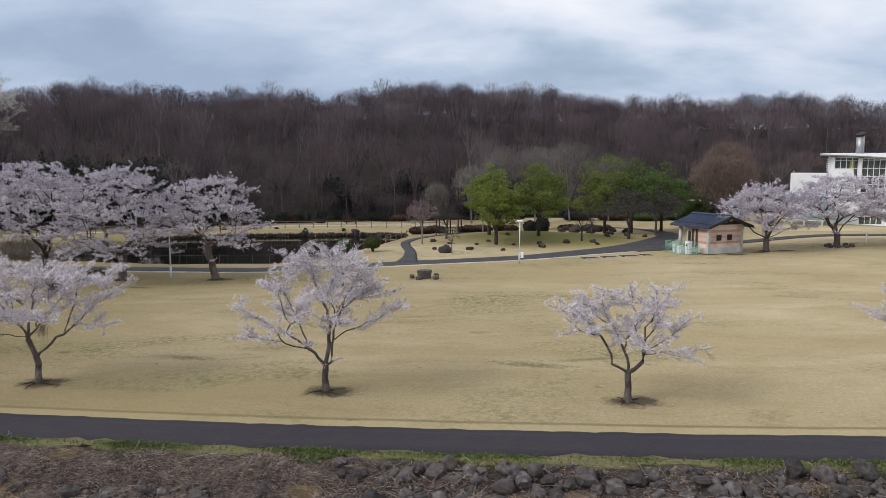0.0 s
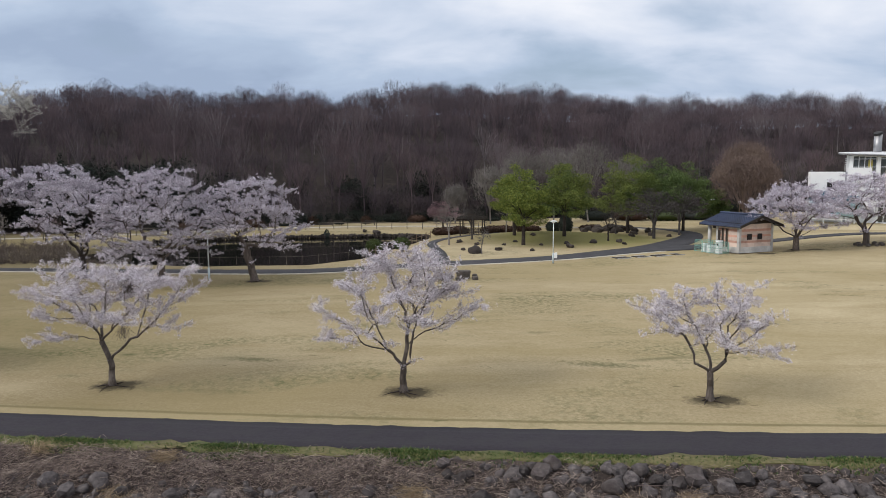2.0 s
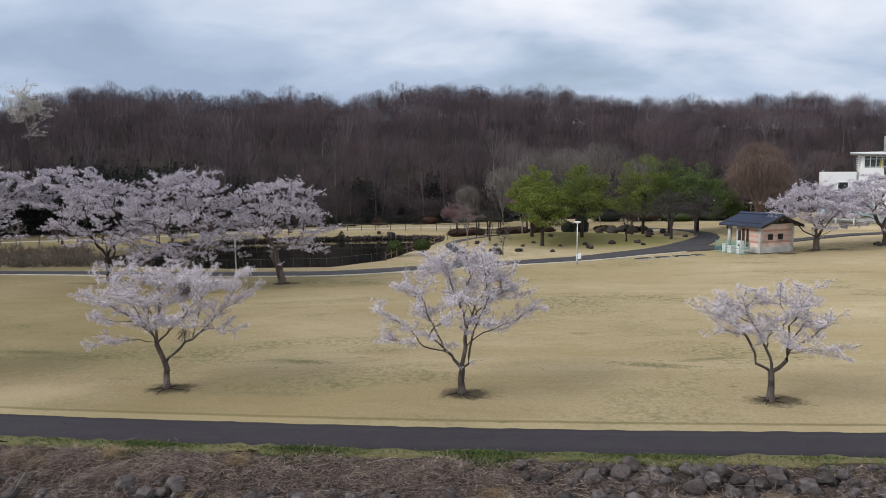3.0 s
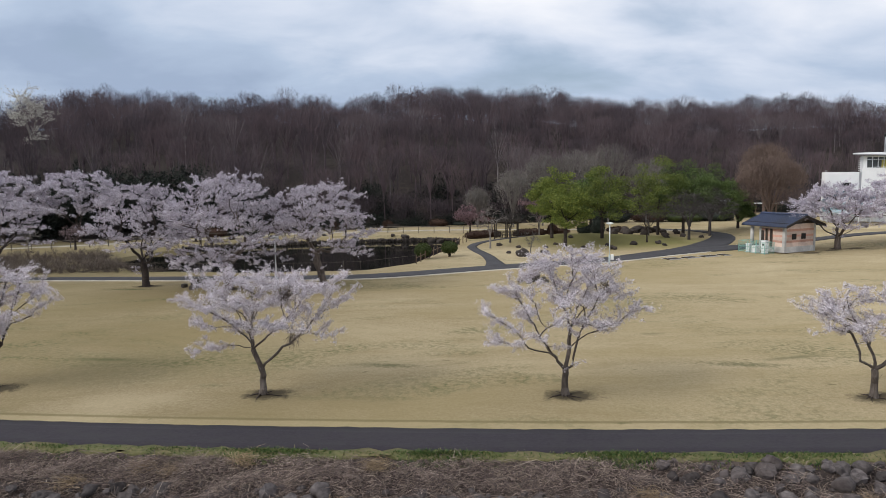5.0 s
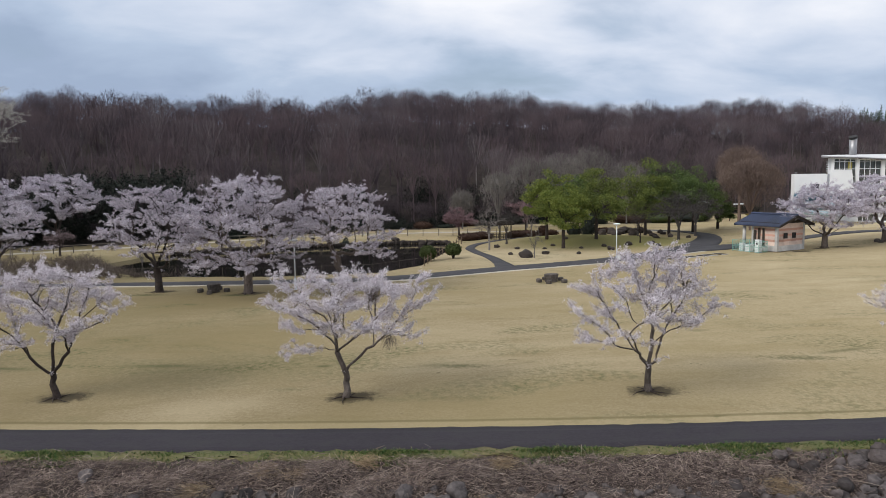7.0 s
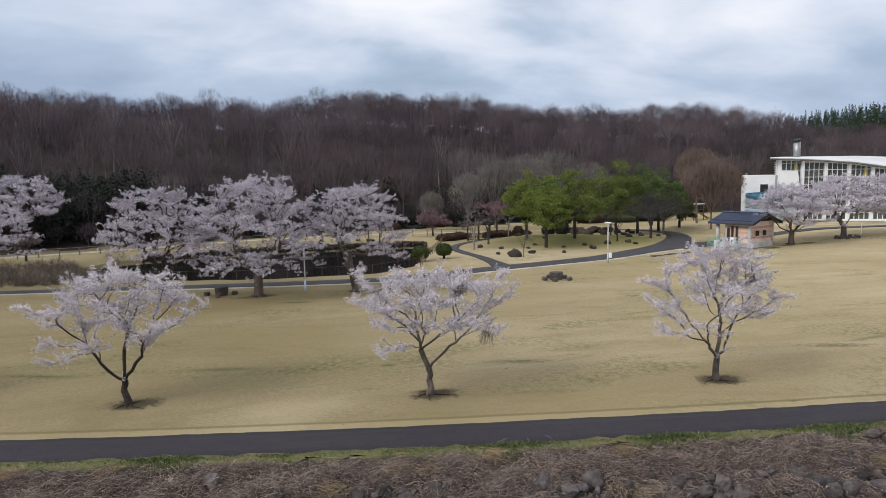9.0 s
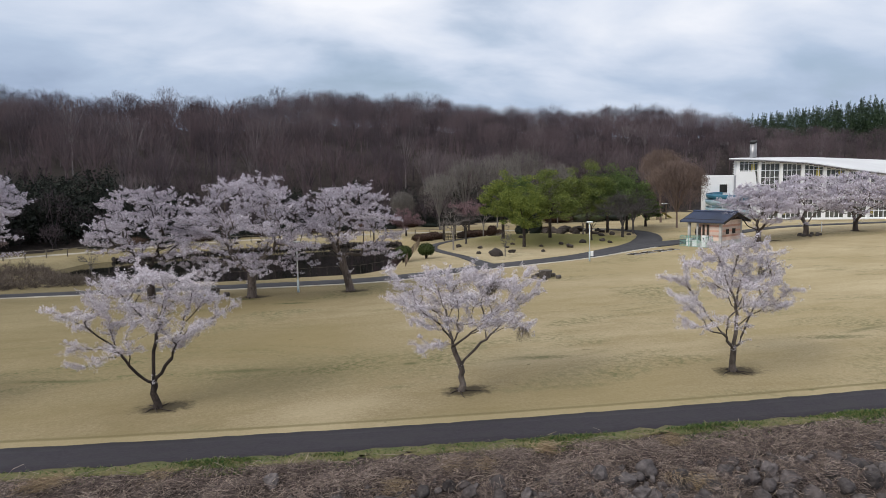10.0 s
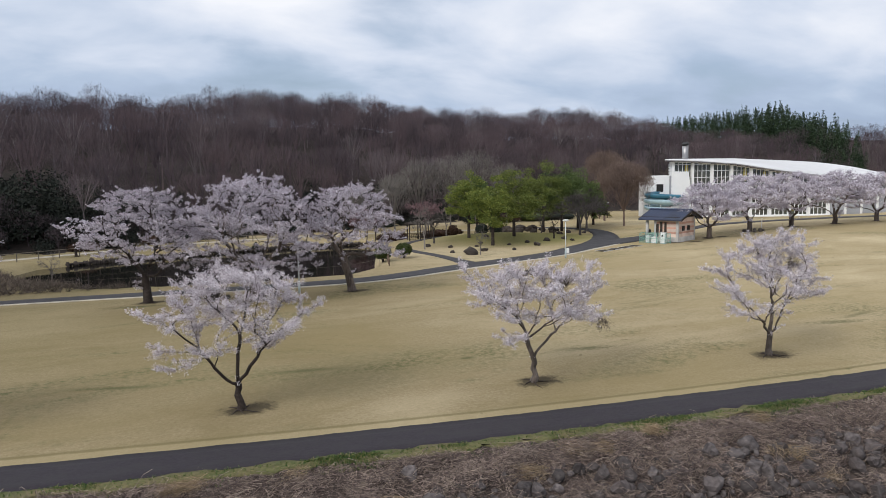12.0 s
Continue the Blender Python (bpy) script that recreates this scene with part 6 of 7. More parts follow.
def build_slide():
    sl = thing("water_slide", 57.6, 110.6, 0.1, -23, "blue spiral water slide winding down beside the white block", "slide")

    def loop(z0, z1, a0, a1, r, n=40):
        return [(r * 1.35 * math.cos(radians(a0 + (a1 - a0) * i / n)), r * math.sin(radians(a0 + (a1 - a0) * i / n)), z0 + (z1 - z0) * i / n) for i in range(n + 1)]
    bm = bmesh.new()
    sweep(bm, loop(5.0, 4.1, 100, 440, 2.3), 0.62, 150, 390)
    part("flume", bm, M_BLUE, sl, "deep blue upper flume", True)
    bm = bmesh.new()
    sweep(bm, loop(4.0, 3.1, 80, 420, 2.4), 0.6, 150, 390)
    part("flume", bm, M_PALEBLUE, sl, "pale blue lower flume", True)
    bm = bmesh.new()
    sweep(bm, loop(2.9, 1.6, 60, 400, 2.4), 0.5, 150, 390)
    part("flume", bm, M_PALEBLUE, sl, "", True)
    for i in range(8):
        a = radians(i * 45 + 20)
        bm = bmesh.new()
        rod(bm, (3.2 * math.cos(a), 2.4 * math.sin(a), -0.1), (3.2 * math.cos(a), 2.4 * math.sin(a), 4.2 - 0.12 * i), 0.09, sides=8)
        part("support_post", bm, M_WHITE, sl)
    for z in (1.1, 2.2):
        bm = bmesh.new()
        for i in range(8):
            a, b = radians(i * 45 + 20), radians(i * 45 + 65)
            rod(bm, (3.2 * math.cos(a), 2.4 * math.sin(a), z), (3.2 * math.cos(b), 2.4 * math.sin(b), z), 0.06, sides=6)
        part("ring_rail", bm, M_WHITE, sl)


build_slide()


def play_frame(x, y, rz, s, label):
    t = thing("play_frame", x, y, rz=rz, label=label, category="playground", s=s)
    for a in (-1.2, 1.2):
        for b in (-0.8, 0.8):
            bm = bmesh.new()
            rod(bm, (a, b, -0.1), (a, b, 2.6), 0.09, sides=7)
            part("post", bm, M_WOOD, t)
    part("deck", boxes((0, 0, 1.2, 2.6, 1.8, 0.1)), M_WOOD, t)
    part("roof", boxes((0, 0, 2.65, 2.9, 2.1, 0.12), bevel=0.03), M_POLE, t, "pale flat canopy")
    bm = bmesh.new()
    slab_quad(bm, [(1.3, -0.35, 1.2), (3.4, -0.35, 0.2), (3.4, 0.35, 0.2), (1.3, 0.35, 1.2)], 0.08)
    part("chute", bm, M_YELLOW, t, "yellow chute")
    part("rail", boxes((0, -0.85, 1.75, 2.5, 0.06, 0.08), (0, 0.85, 1.75, 2.5, 0.06, 0.08)), M_WOOD, t)


play_frame(47.5, 117, 20, 1.1, "wooden climbing frame with a yellow chute")
play_frame(42.5, 121, 70, 1.2, "wooden climbing frame with a pale canopy")

# ---- broadleaf evergreens, garden trees ----
def evergreen(x, y, seed, r, lo, hi, leaves, label, mat=None, trunk=0.2, size=0.26):
    rng = np.random.default_rng(seed)
    pads = []
    for i in range(58):
        u = (i + 0.5) / 58
        a, q = 2.39996 * i + rng.uniform(-0.4, 0.4), np.sqrt(u)
        h = lo + (hi - lo) * ((1 - q ** 2.6) ** 0.55 * (0.5 + 0.5 * rng.random()) if i % 3 else rng.uniform(0.02, 0.45))
        s = rng.uniform(0.13, 0.26) * r
        pads.append((q * r * 0.84 * np.cos(a), q * r * 0.84 * np.sin(a), h, s * 1.2, s * 1.2, s * rng.uniform(0.55, 0.85)))
    P, par, rad = grow(rng, old_limbs(rng, 5, r * 0.6, lo * 0.9, hi * 0.75), pads, 160, maxr=trunk, tip=0.012, step=0.7)
    t = thing("evergreen_tree", x, y, label=label, category="tree", group="evergreen trees round the garden mound")
    child("trunk", bark_mesh("trunk", P, par, rad, M_BARK_DARK, 3, 0.013), t)
    v, f = leaf_ball(rng, pads, leaves, size, 0.35)
    child("crown", mesh_of("crown", v, f, mat or M_LEAF), t, "rounded uneven crown of small leaves")


M_LEAF_OLIVE = leafy("olive_green_leaves", [(0.06, 0.085, 0.024), (0.12, 0.155, 0.04), (0.185, 0.22, 0.053), (0.26, 0.29, 0.072)], 0.34, 0.65)
M_LEAF_DEEP = leafy("deep_green_leaves", [(0.04, 0.07, 0.024), (0.08, 0.125, 0.04), (0.13, 0.185, 0.055), (0.18, 0.235, 0.07)], 0.3, 0.6)
for i, (x, y, r, lo, hi, mat, lab) in enumerate((
        (6.0, 80.0, 2.9, 2.4, 8.1, M_LEAF, "bright green evergreen tree on the garden mound"),
        (5.6, 86.0, 3.0, 2.6, 8.4, M_LEAF, "bright green evergreen tree with a rounded crown"),
        (11.4, 84.6, 3.7, 2.5, 8.4, M_LEAF_OLIVE, "broad olive-green evergreen tree on the mound"),
        (14.2, 101.5, 3.2, 2.6, 8.4, M_LEAF_DEEP, "deep green evergreen tree behind the mound"),
        (21.4, 94.0, 4.2, 2.8, 9.8, M_LEAF_OLIVE, "large green evergreen tree beside the footpath"),
        (25.2, 95.0, 4.2, 3.0, 9.6, M_LEAF_DEEP, "large deep green evergreen tree beside the footpath"),
        (30.2, 98.2, 4.0, 3.0, 8.9, M_LEAF_DEEP, "deep green evergreen tree at the footpath's bend"),
        (36.4, 103.0, 2.4, 1.2, 5.4, M_LEAF_DEEP, "small deep green evergreen tree past the footpath"))):
    evergreen(x, y, 201 + i, r * 1.1, lo, hi * 1.02, 14000, lab, mat, size=0.15)


def bare_thing(name, x, y, seed, h, r, label, mat, twigs=500, trunk=0.14, lo=None, group="", n=14, tip=0.008, droop=0.0, petals=None, pm=None, limbs=5):
    """A leafless or weeping garden tree with a fine twiggy crown."""
    rng = np.random.default_rng(seed)
    lo = lo or h * 0.35
    pads = crown_pads(rng, r, r, lo, h, n, h * 0.1)
    P, par, rad = grow(rng, old_limbs(rng, limbs, r * 0.7, lo * 0.7, h * 0.85), pads, max(30, twigs // 8), maxr=trunk, tip=tip * 1.6, step=h * 0.07, bias=0.45, droop=droop)
    P, par, rad = spray(rng, P, par, rad, 0.06, h * 0.14, 2.4, tip * 0.9, 0.65, -0.5 if droop else 0.2, 0.9)
    t = thing(name, x, y, label=label, category="tree", group=group)
    child("trunk", bark_mesh("trunk", P, par, rad, mat, 3), t)
    if petals:
        v, f = scraps(rng, along(rng, P, par, rad, petals, 0.02, 0.08), 0.13)
        child("blossom", mesh_of("blossom", v, f, pm), t)


def haze_tree(name, x, y, seed, h, r, label, mat, group, twigs=2600, trunk=0.2, low=0.3, limbs=14, twig=1.1, width=0.05):
    """A round-headed leafless tree whose fine twigs read as a soft haze."""
    t = thing(name, x, y, label=label, category="tree", group=group)
    v, f, _ = bare_tree(np.random.default_rng(seed), h, r, twigs, trunk, low, limbs, twig, width, 0.6)
    child("trunk", mesh_of("trunk", v, f, mat), t)


bare_thing("bare_tree", 22.6, 86.2, 301, 5.8, 3.4, "leafless grey spreading tree beside the footpath", M_BARK_GREY, 2600, 0.17, 2.0, "leafless garden trees", 24, 0.013)
bare_thing("bare_tree", 27.6, 92.0, 302, 6.0, 3.2, "leafless grey tree in front of the evergreens", M_BARK_GREY, 2600, 0.15, 2.2, "leafless garden trees", 24, 0.013)
bare_thing("bare_tree", 16.2, 82.6, 303, 3.6, 1.2, "small leafless tree on the mound", M_BARK_DARK, 200, 0.09, 1.6, "leafless garden trees")
bare_thing("bare_tree", -2.4, 81.2, 304, 5.0, 1.7, "pale-stemmed leafless garden tree", M_BARK_PALE, 620, 0.1, 1.9, "leafless garden trees")
bare_thing("bare_tree", 0.4, 85.2, 305, 4.4, 1.9, "leafless garden tree by the arbour", M_BARK_GREY, 1200, 0.11, 1.9, "leafless garden trees")
bare_thing("bare_tree", 0.9, 72.9, 306, 3.3, 1.1, "slim leafless sapling beside a boulder", M_BARK_PALE, 130, 0.05, 1.2, "leafless garden trees")
bare_thing("bare_tree", 5.2, 92.5, 307, 4.0, 1.4, "slim leafless tree behind the mound", M_BARK_PALE, 240, 0.08, 1.6, "leafless garden trees")
bare_thing("bare_tree", 19.0, 90.5, 308, 3.8, 1.8, "leafless shrubby tree among rocks", M_BARK_GREY, 320, 0.08, 1.0, "leafless garden trees")
bare_thing("bare_tree", -41.5, 83.0, 309, 3.0, 1.2, "small pale leafless tree in the reeds", M_BARK_PALE, 260, 0.06, 1.0, "leafless garden trees")
bare_thing("bare_tree", -57.0, 86.5, 310, 3.4, 1.5, "small pale leafless tree by the rail fence", M_BARK_PALE, 300, 0.06, 1.2, "leafless garden trees")
haze_tree("rust_tree", 38.2, 97.2, 311, 10.4, 4.9, "round-headed leafless tree with rust-brown twigs", M_BARK_RUST, "rust-brown trees by the hall", 15000, 0.2, 0.22, 24, 0.55, 0.058)
haze_tree("rust_tree", 43.6, 110.0, 313, 12.9, 3.9, "tall domed rust-brown leafless tree before the hill", M_BARK_RUST, "rust-brown trees by the hall", 10000, 0.24, 0.34, 20, 0.5, 0.055)
for i, (x, y, h) in enumerate(((4.5, 112, 9.5), (9.5, 114, 12), (14.5, 112.5, 12.5), (20.5, 115, 13.5), (27, 116, 11), (-1, 114.5, 6.5))):
    haze_tree("bare_tree", x, y, 321 + i, h, h * 0.34, "pale grey leafless tree before the wooded hill", M_BARK_HAZE, "pale trees below the hill", 3000, 0.16, 0.2, 16, 0.7, 0.055)
bare_thing("weeping_cherry", -3.0, 103.4, 331, 3.9, 2.2, "weeping cherry with deep pink hanging twigs", M_BARK_DARK, 900, 0.12, 1.6, "pink weeping cherries", 18, 0.008, 0.2, 18, M_BLOSSOM_PINK)
bare_thing("weeping_cherry", 7.5, 106.0, 332, 5.4, 3.0, "pink weeping cherry behind the arbour", M_BARK_DARK, 600, 0.13, 2.0, "pink weeping cherries", 16, 0.008, 0.15, 14, M_BLOSSOM_PINK)
bare_thing("weeping_cherry", -52.3, 88.2, 333, 3.3, 1.8, "dull pink weeping cherry beside the rail fence", M_BARK_DARK, 420, 0.12, 1.6, "pink weeping cherries", 14, 0.008, 0.2, 9, M_BLOSSOM_DULL)
# pale magnolia high on the hill
bare_thing("magnolia_tree", -72.0, 118.0, 341, 16.6, 2.4, "tall cream-flowered magnolia standing on the hill", M_BARK_PALE, 560, 0.25, 10.0, "", 16, 0.012, 0, 11, M_MAGNOLIA)


# ---- clipped bushes, hedges ----
def bush(name, x, y, rx, rz_, seed, mat, label, stem=0.0, ry=None, group="", leaves=900, size=0.12, cat="bush", turn=0.0, taper=0.0):
    rng = np.random.default_rng(seed)
    ry = ry or rx
    t = thing(name, x, y, rz=turn, label=label, category=cat, group=group)
    bm = bmesh.new()
    bmesh.ops.create_icosphere(bm, subdivisions=3, radius=1.0)
    for v in bm.verts:
        k = 1 + 0.09 * noise.noise(v.co * 2.3 + Vector((seed, 0, 0)))
        k *= 1 - taper * max(v.co.z, -0.4)
        v.co = Vector((v.co.x * rx * 0.93 * k, v.co.y * ry * 0.93 * k, max(v.co.z, -0.75) * rz_ * 0.93 * k + stem + rz_ * 0.75))
    part("foliage_core", bm, mat, t, "", True)
    g = rng.normal(0, 1, (leaves, 3))
    g /= np.linalg.norm(g, axis=1)[:, None]
    g[:, 2] = np.maximum(g[:, 2], -0.75)
    slim = 1 - taper * np.maximum(g[:, 2:3], -0.4)
    c = g * np.concatenate([slim * rx, slim * ry, np.full((leaves, 1), rz_)], 1) * rng.uniform(0.9, 1.06, (leaves, 1)) + (0, 0, stem + rz_ * 0.75)
    v, f = scraps(rng, c, size)
    child("leaves", mesh_of("leaves", v, f, mat), t)
    if stem:
        for k in range(3):
            bm = bmesh.new()
            rod(bm, (0.05 * k - 0.05, 0.04 * k, -0.05), (0.22 * (k - 1), 0.1 * (k - 1), stem + 0.35), 0.06, 0.05, 6)
            part("stem", bm, M_BARK_DARK, t)


bush("round_bush", -10.2, 73.1, 0.84, 0.72, 1, M_BUSH, "clipped dark green globe bush on short stems", 0.4, group="globe bushes by the path", leaves=1500)
bush("round_bush", -7.4, 74.5, 0.82, 0.66, 2, M_BUSH, "clipped fresh green globe bush on short stems", 0.45, group="globe bushes by the path", leaves=1500)
for i, (x, y, a, b, h, turn) in enumerate(((-2.9, 93.4, 1.6, 1.0, 0.56, 10), (-1.0, 95.0, 1.5, 1.0, 0.56, 0), (3.3, 93.6, 1.4, 0.9, 0.52, 10), (5.0, 94.6, 1.6, 0.9, 0.52, 5), (9, 99, 1.6, 0.8, 0.4, 0), (18, 101, 1.6, 0.8, 0.4, 0))):
    bush("clipped_hedge", x, y, a, h, 10 + i, M_HEDGE, "low clipped bronze-brown hedge mound", 0, b, "bronze hedge mounds", 1400, 0.13, "hedge", turn)
for i, (x, y, a, h) in enumerate(((11.6, 94.5, 0.9, 0.8), (7.5, 95.5, 0.7, 0.8), (13.0, 93.0, 0.9, 1.2), (34, 118.5, 3.2, 0.8), (40, 119.5, 3.4, 0.8), (28.5, 119, 3.0, 0.9), (22.5, 119, 2.6, 0.9), *[(x, float(wood_foot(x)) - 1.6 + 0.8 * math.sin(x), 1.3 + 0.6 * math.sin(x * 1.7), 0.5 + 0.25 * math.sin(x * 2.3)) for x in np.arange(-40, 8, 4.1)])):
    bush("evergreen_bush", x, y, a, h, 30 + i, M_BUSH if i == 3 else (M_HEDGE if i % 2 else M_LEAF_DARK), "dark rounded shrub at the edge of the grass", 0, a * 0.8, "dark shrubs", 900, 0.17)
bush("cone_bush", -19.3, 99.4, 0.5, 0.7, 60, M_LEAF_DARK, "pointed dark clipped conifer on the pond's shore", 0, 0.5, "", 500, 0.1, taper=0.62)


# ---- stones ----
def boulder_mesh(seed, flat=0.7, rough=0.32, sub=2):
    bm = bmesh.new()
    bmesh.ops.create_icosphere(bm, subdivisions=sub, radius=1.0)
    off = Vector((seed * 3.7, seed * 1.3, 0))
    for v in bm.verts:
        k = 1 + rough * noise.noise(v.co * 0.9 + off) + rough * 0.5 * noise.noise(v.co * 2.4 + off)
        v.co = Vector((v.co.x * k, v.co.y * k * 0.82, v.co.z * k * flat))
    return bm


def boulder_meshes(n, mat, flat, name, rough=0.32):
    out = []
    for i in range(n):
        bm = boulder_mesh(i + 1, flat, rough)
        me = bpy.data.meshes.new(name)
        bm.to_mesh(me)
        bm.free()
        me.materials.append(mat)
        me.polygons.foreach_set("use_smooth", np.full(len(me.polygons), i % 3 == 0))
        out.append(me)
    return out


GARDEN_STONES = boulder_meshes(6, M_STONE, 0.66, "garden_boulder", 0.55)
sr = np.random.default_rng(8)
for i, (x, y, s) in enumerate(((-0.9, 76.4, 0.5), (0.8, 80.9, 0.5), (-1.2, 83.1, 0.65), (0.3, 73.9, 1.45), (2.9, 76.0, 0.75), (6.4, 75.3, 0.45), (14.1, 80.9, 0.75), (17.3, 81.9, 0.65), (20.3, 87.7, 0.7), (5.3, 81.9, 0.45), (3.8, 80.0, 0.45), (7.9, 79.5, 0.4),
                              (10.9, 80.3, 0.55), (10.9, 77.9, 0.75), (17.5, 80.3, 0.5), (7.8, 85.4, 0.6), (21.7, 92.0, 0.9), (23.5, 90.5, 0.8), (19.5, 93.5, 1.1), (17.6, 94.5, 1.2), (16.0, 96.0, 1.0), (25.5, 89.5, 0.6), (-12.5, 100.6, 1.1), (-11.4, 100.2, 0.8), (-8.7, 99.2, 1.1), (-7.6, 98.8, 0.8), (-5.2, 97.4, 0.6), (-14.2, 101.0, 0.6), (-24, 102.2, 0.6), (-27, 101.6, 0.5), (-31, 100.6, 0.7), (-36.2, 98.8, 0.8), (-38.6, 95.0, 0.6), (18.2, 97.6, 1.3), (19.6, 98.4, 1.5), (21.0, 97.2, 1.2), (20.4, 99.6, 1.7), (22.2, 98.8, 1.4), (17.2, 99.4, 1.2), (23.4, 97.6, 1.0), (21.4, 101.0, 1.6), (23.2, 100.4, 1.3), (18.8, 100.6, 1.4), (24.6, 95.6, 0.8), (25.4, 98.4, 0.9))):
    ob = new("garden_boulder", GARDEN_STONES[i % 6])
    ob.matrix_basis = pose(x, y, float(max(gz(x, y), WATER_Z - 0.1)) + 0.15 * s, sr.uniform(-8, 8), sr.uniform(-8, 8), sr.uniform(0, 360)) @ Matrix.Scale(s * 0.62, 4)
    big = "large dark rounded boulder lying on the garden lawn" if s > 1 else "dark weathered garden stone set in dry grass"
    tagged(ob, big if y < 94 else ("dark stone on the pond's far shore" if x < 0 else "dark stone heaped in the rock garden"), "stone", "garden stones")


# low stone edging along the pond's far shore
er = np.random.default_rng(44)
far = [(-4.9, 98.2), (-7.5, 99.9), (-14, 99.7), (-24, 98.5), (-34, 96.5), (-41, 93.2)]
for (ax, ay), (bx, by) in zip(far, far[1:]):
    ln = math.hypot(bx - ax, by - ay)
    d = 0.0
    while d < ln:
        w = er.uniform(0.3, 0.55)
        x, y = ax + (bx - ax) * (d + w * 0.5) / ln, ay + (by - ay) * (d + w * 0.5) / ln + er.uniform(-0.08, 0.08)
        ob = new("edging_stone", GARDEN_STONES[er.integers(6)])
        ob.matrix_basis = pose(x, y, WATER_Z + 0.2, er.uniform(-10, 10), er.uniform(-10, 10), er.uniform(0, 360)) @ Matrix.Diagonal((w * 0.66, w * 0.66, er.uniform(0.4, 0.58), 1))
        tagged(ob, "dark edging stone along the pond's far shore", "stone", "pond edging stones")
        d += w


def stone_table(x, y, rz, label, seats=5):
    t = thing("stone_table", x, y, rz=rz, label=label, category="table")
    bm = bmesh.new()
    bmesh.ops.create_cone(bm, cap_ends=True, segments=8, radius1=0.5, radius2=0.6, depth=0.68, matrix=pose(0, 0, 0.32, 0, 0, 20) @ Matrix.Diagonal((1.15, 0.9, 1, 1)))
    bmesh.ops.bevel(bm, geom=bm.edges[:], offset=0.05, segments=2, affect="EDGES")
    part("block", bm, M_HEWN, t, "rough-hewn dark stone block")
    for i in range(seats):
        a = 2 * math.pi * i / seats + 0.4
        r = 1.12 + 0.12 * math.sin(i * 2.1)
        p = t.matrix_basis @ Vector((r * math.cos(a), r * math.sin(a) * 0.85, 0))
        st = new("stone_stool", SEATS[i % 3])
        st.matrix_basis = pose(p.x, p.y, float(gz(p.x, p.y)) + 0.13, 0, 0, i * 50)
        tagged(st, "squat dark stone stool beside the stone table", "stool", "stone stools")


SEATS = []
for i in range(3):
    bm = bmesh.new()
    box(bm, 0, 0, 0, 0.42 + 0.04 * i, 0.36, 0.34, bevel=0.07)
    me = bpy.data.meshes.new("stone_seat")
    bm.to_mesh(me)
    bm.free()
    me.materials.append(M_HEWN)
    SEATS.append(me)
stone_table(-1.5, 57.0, 10, "dark stone picnic table on the lawn")
stone_table(-28.4, 57.4, 60, "dark stone picnic table beneath the cherry trees", 4)
for i in range(9):
    a = 2 * math.pi * i / 9
    x, y = 41.5 + 1.25 * math.cos(a), 74.0 + 1.0 * math.sin(a)
    st = new("ring_stone", SEATS[i % 3])
    st.matrix_basis = pose(x, y, float(gz(x, y)) + 0.12, 0, 0, i * 33)
    tagged(st, "dark kerb stone round a cherry tree's foot", "stone", "ring of stones")
for i, (x, y, w) in enumerate(((14.4, 69.2, 1.6), (16.5, 70.0, 1.5), (18.7, 70.8, 1.8), (20.6, 71.6, 0.9))):
    ob = thing("drain_cover", x, y, rz=22, label="dark flat drain cover set into the lawn", category="cover", group="drain covers")
    part("plate", boxes((0, 0, 0.02, w, 1.05, 0.07), bevel=0.01), M_DARKWOOD, ob)
    for e in (-0.57, 0.57):
        part("rim", boxes((0, e, 0.025, w + 0.16, 0.08, 0.08)), M_TILE_GREY, ob)


# ---- lamps, posts, fences, benches, arbour ----
def street_lamp(x, y, label):
    t = thing("street_lamp", x, y, label=label, category="lamp", group="park lamps")
    bm = bmesh.new()
    rod(bm, (0, 0, 0.9), (0, 0, 3.8), 0.055, 0.045, 10)
    part("pole", bm, M_POLE, t, "slim pale painted pole", True)
    bm = bmesh.new()
    rod(bm, (0, 0, -0.05), (0, 0, 0.95), 0.09, 0.085, 10)
    part("base", bm, M_POLEBASE, t, "pale blue base sleeve", True)
    bm = bmesh.new()
    bmesh.ops.create_uvsphere(bm, u_segments=16, v_segments=8, radius=0.36, matrix=Matrix.Translation((0, 0, 3.92)) @ Matrix.Diagonal((1, 1, 0.22, 1)))
    head = part("lamp_head", bm, M_POLE, t, "flat mushroom lamp head", True)
    bm = bmesh.new()
    rod(bm, (0, 0, 3.78), (0, 0, 3.88), 0.12, 0.2, 12)
    part("diffuser", bm, M_WHITE, head)
    return t


lamp = street_lamp(7.1, 65.6, "pale park lamp post beside the footpath")
part("meter_box", boxes((0.24, -0.02, 0.75, 0.26, 0.2, 0.5), bevel=0.02), M_WHITE, lamp, "white metal box on the pole")
street_lamp(-22.1, 57.2, "pale park lamp post under the cherry trees")
t = thing("marker_post", 45.8, 76.6, label="short white marker post in the grass", category="post")
bm = bmesh.new()
rod(bm, (0, 0, -0.05), (0, 0, 1.2), 0.05, sides=8)
part("post", bm, M_WHITE, t)
part("cap", boxes((0, 0, 1.22, 0.12, 0.12, 0.05)), M_WHITE, t)


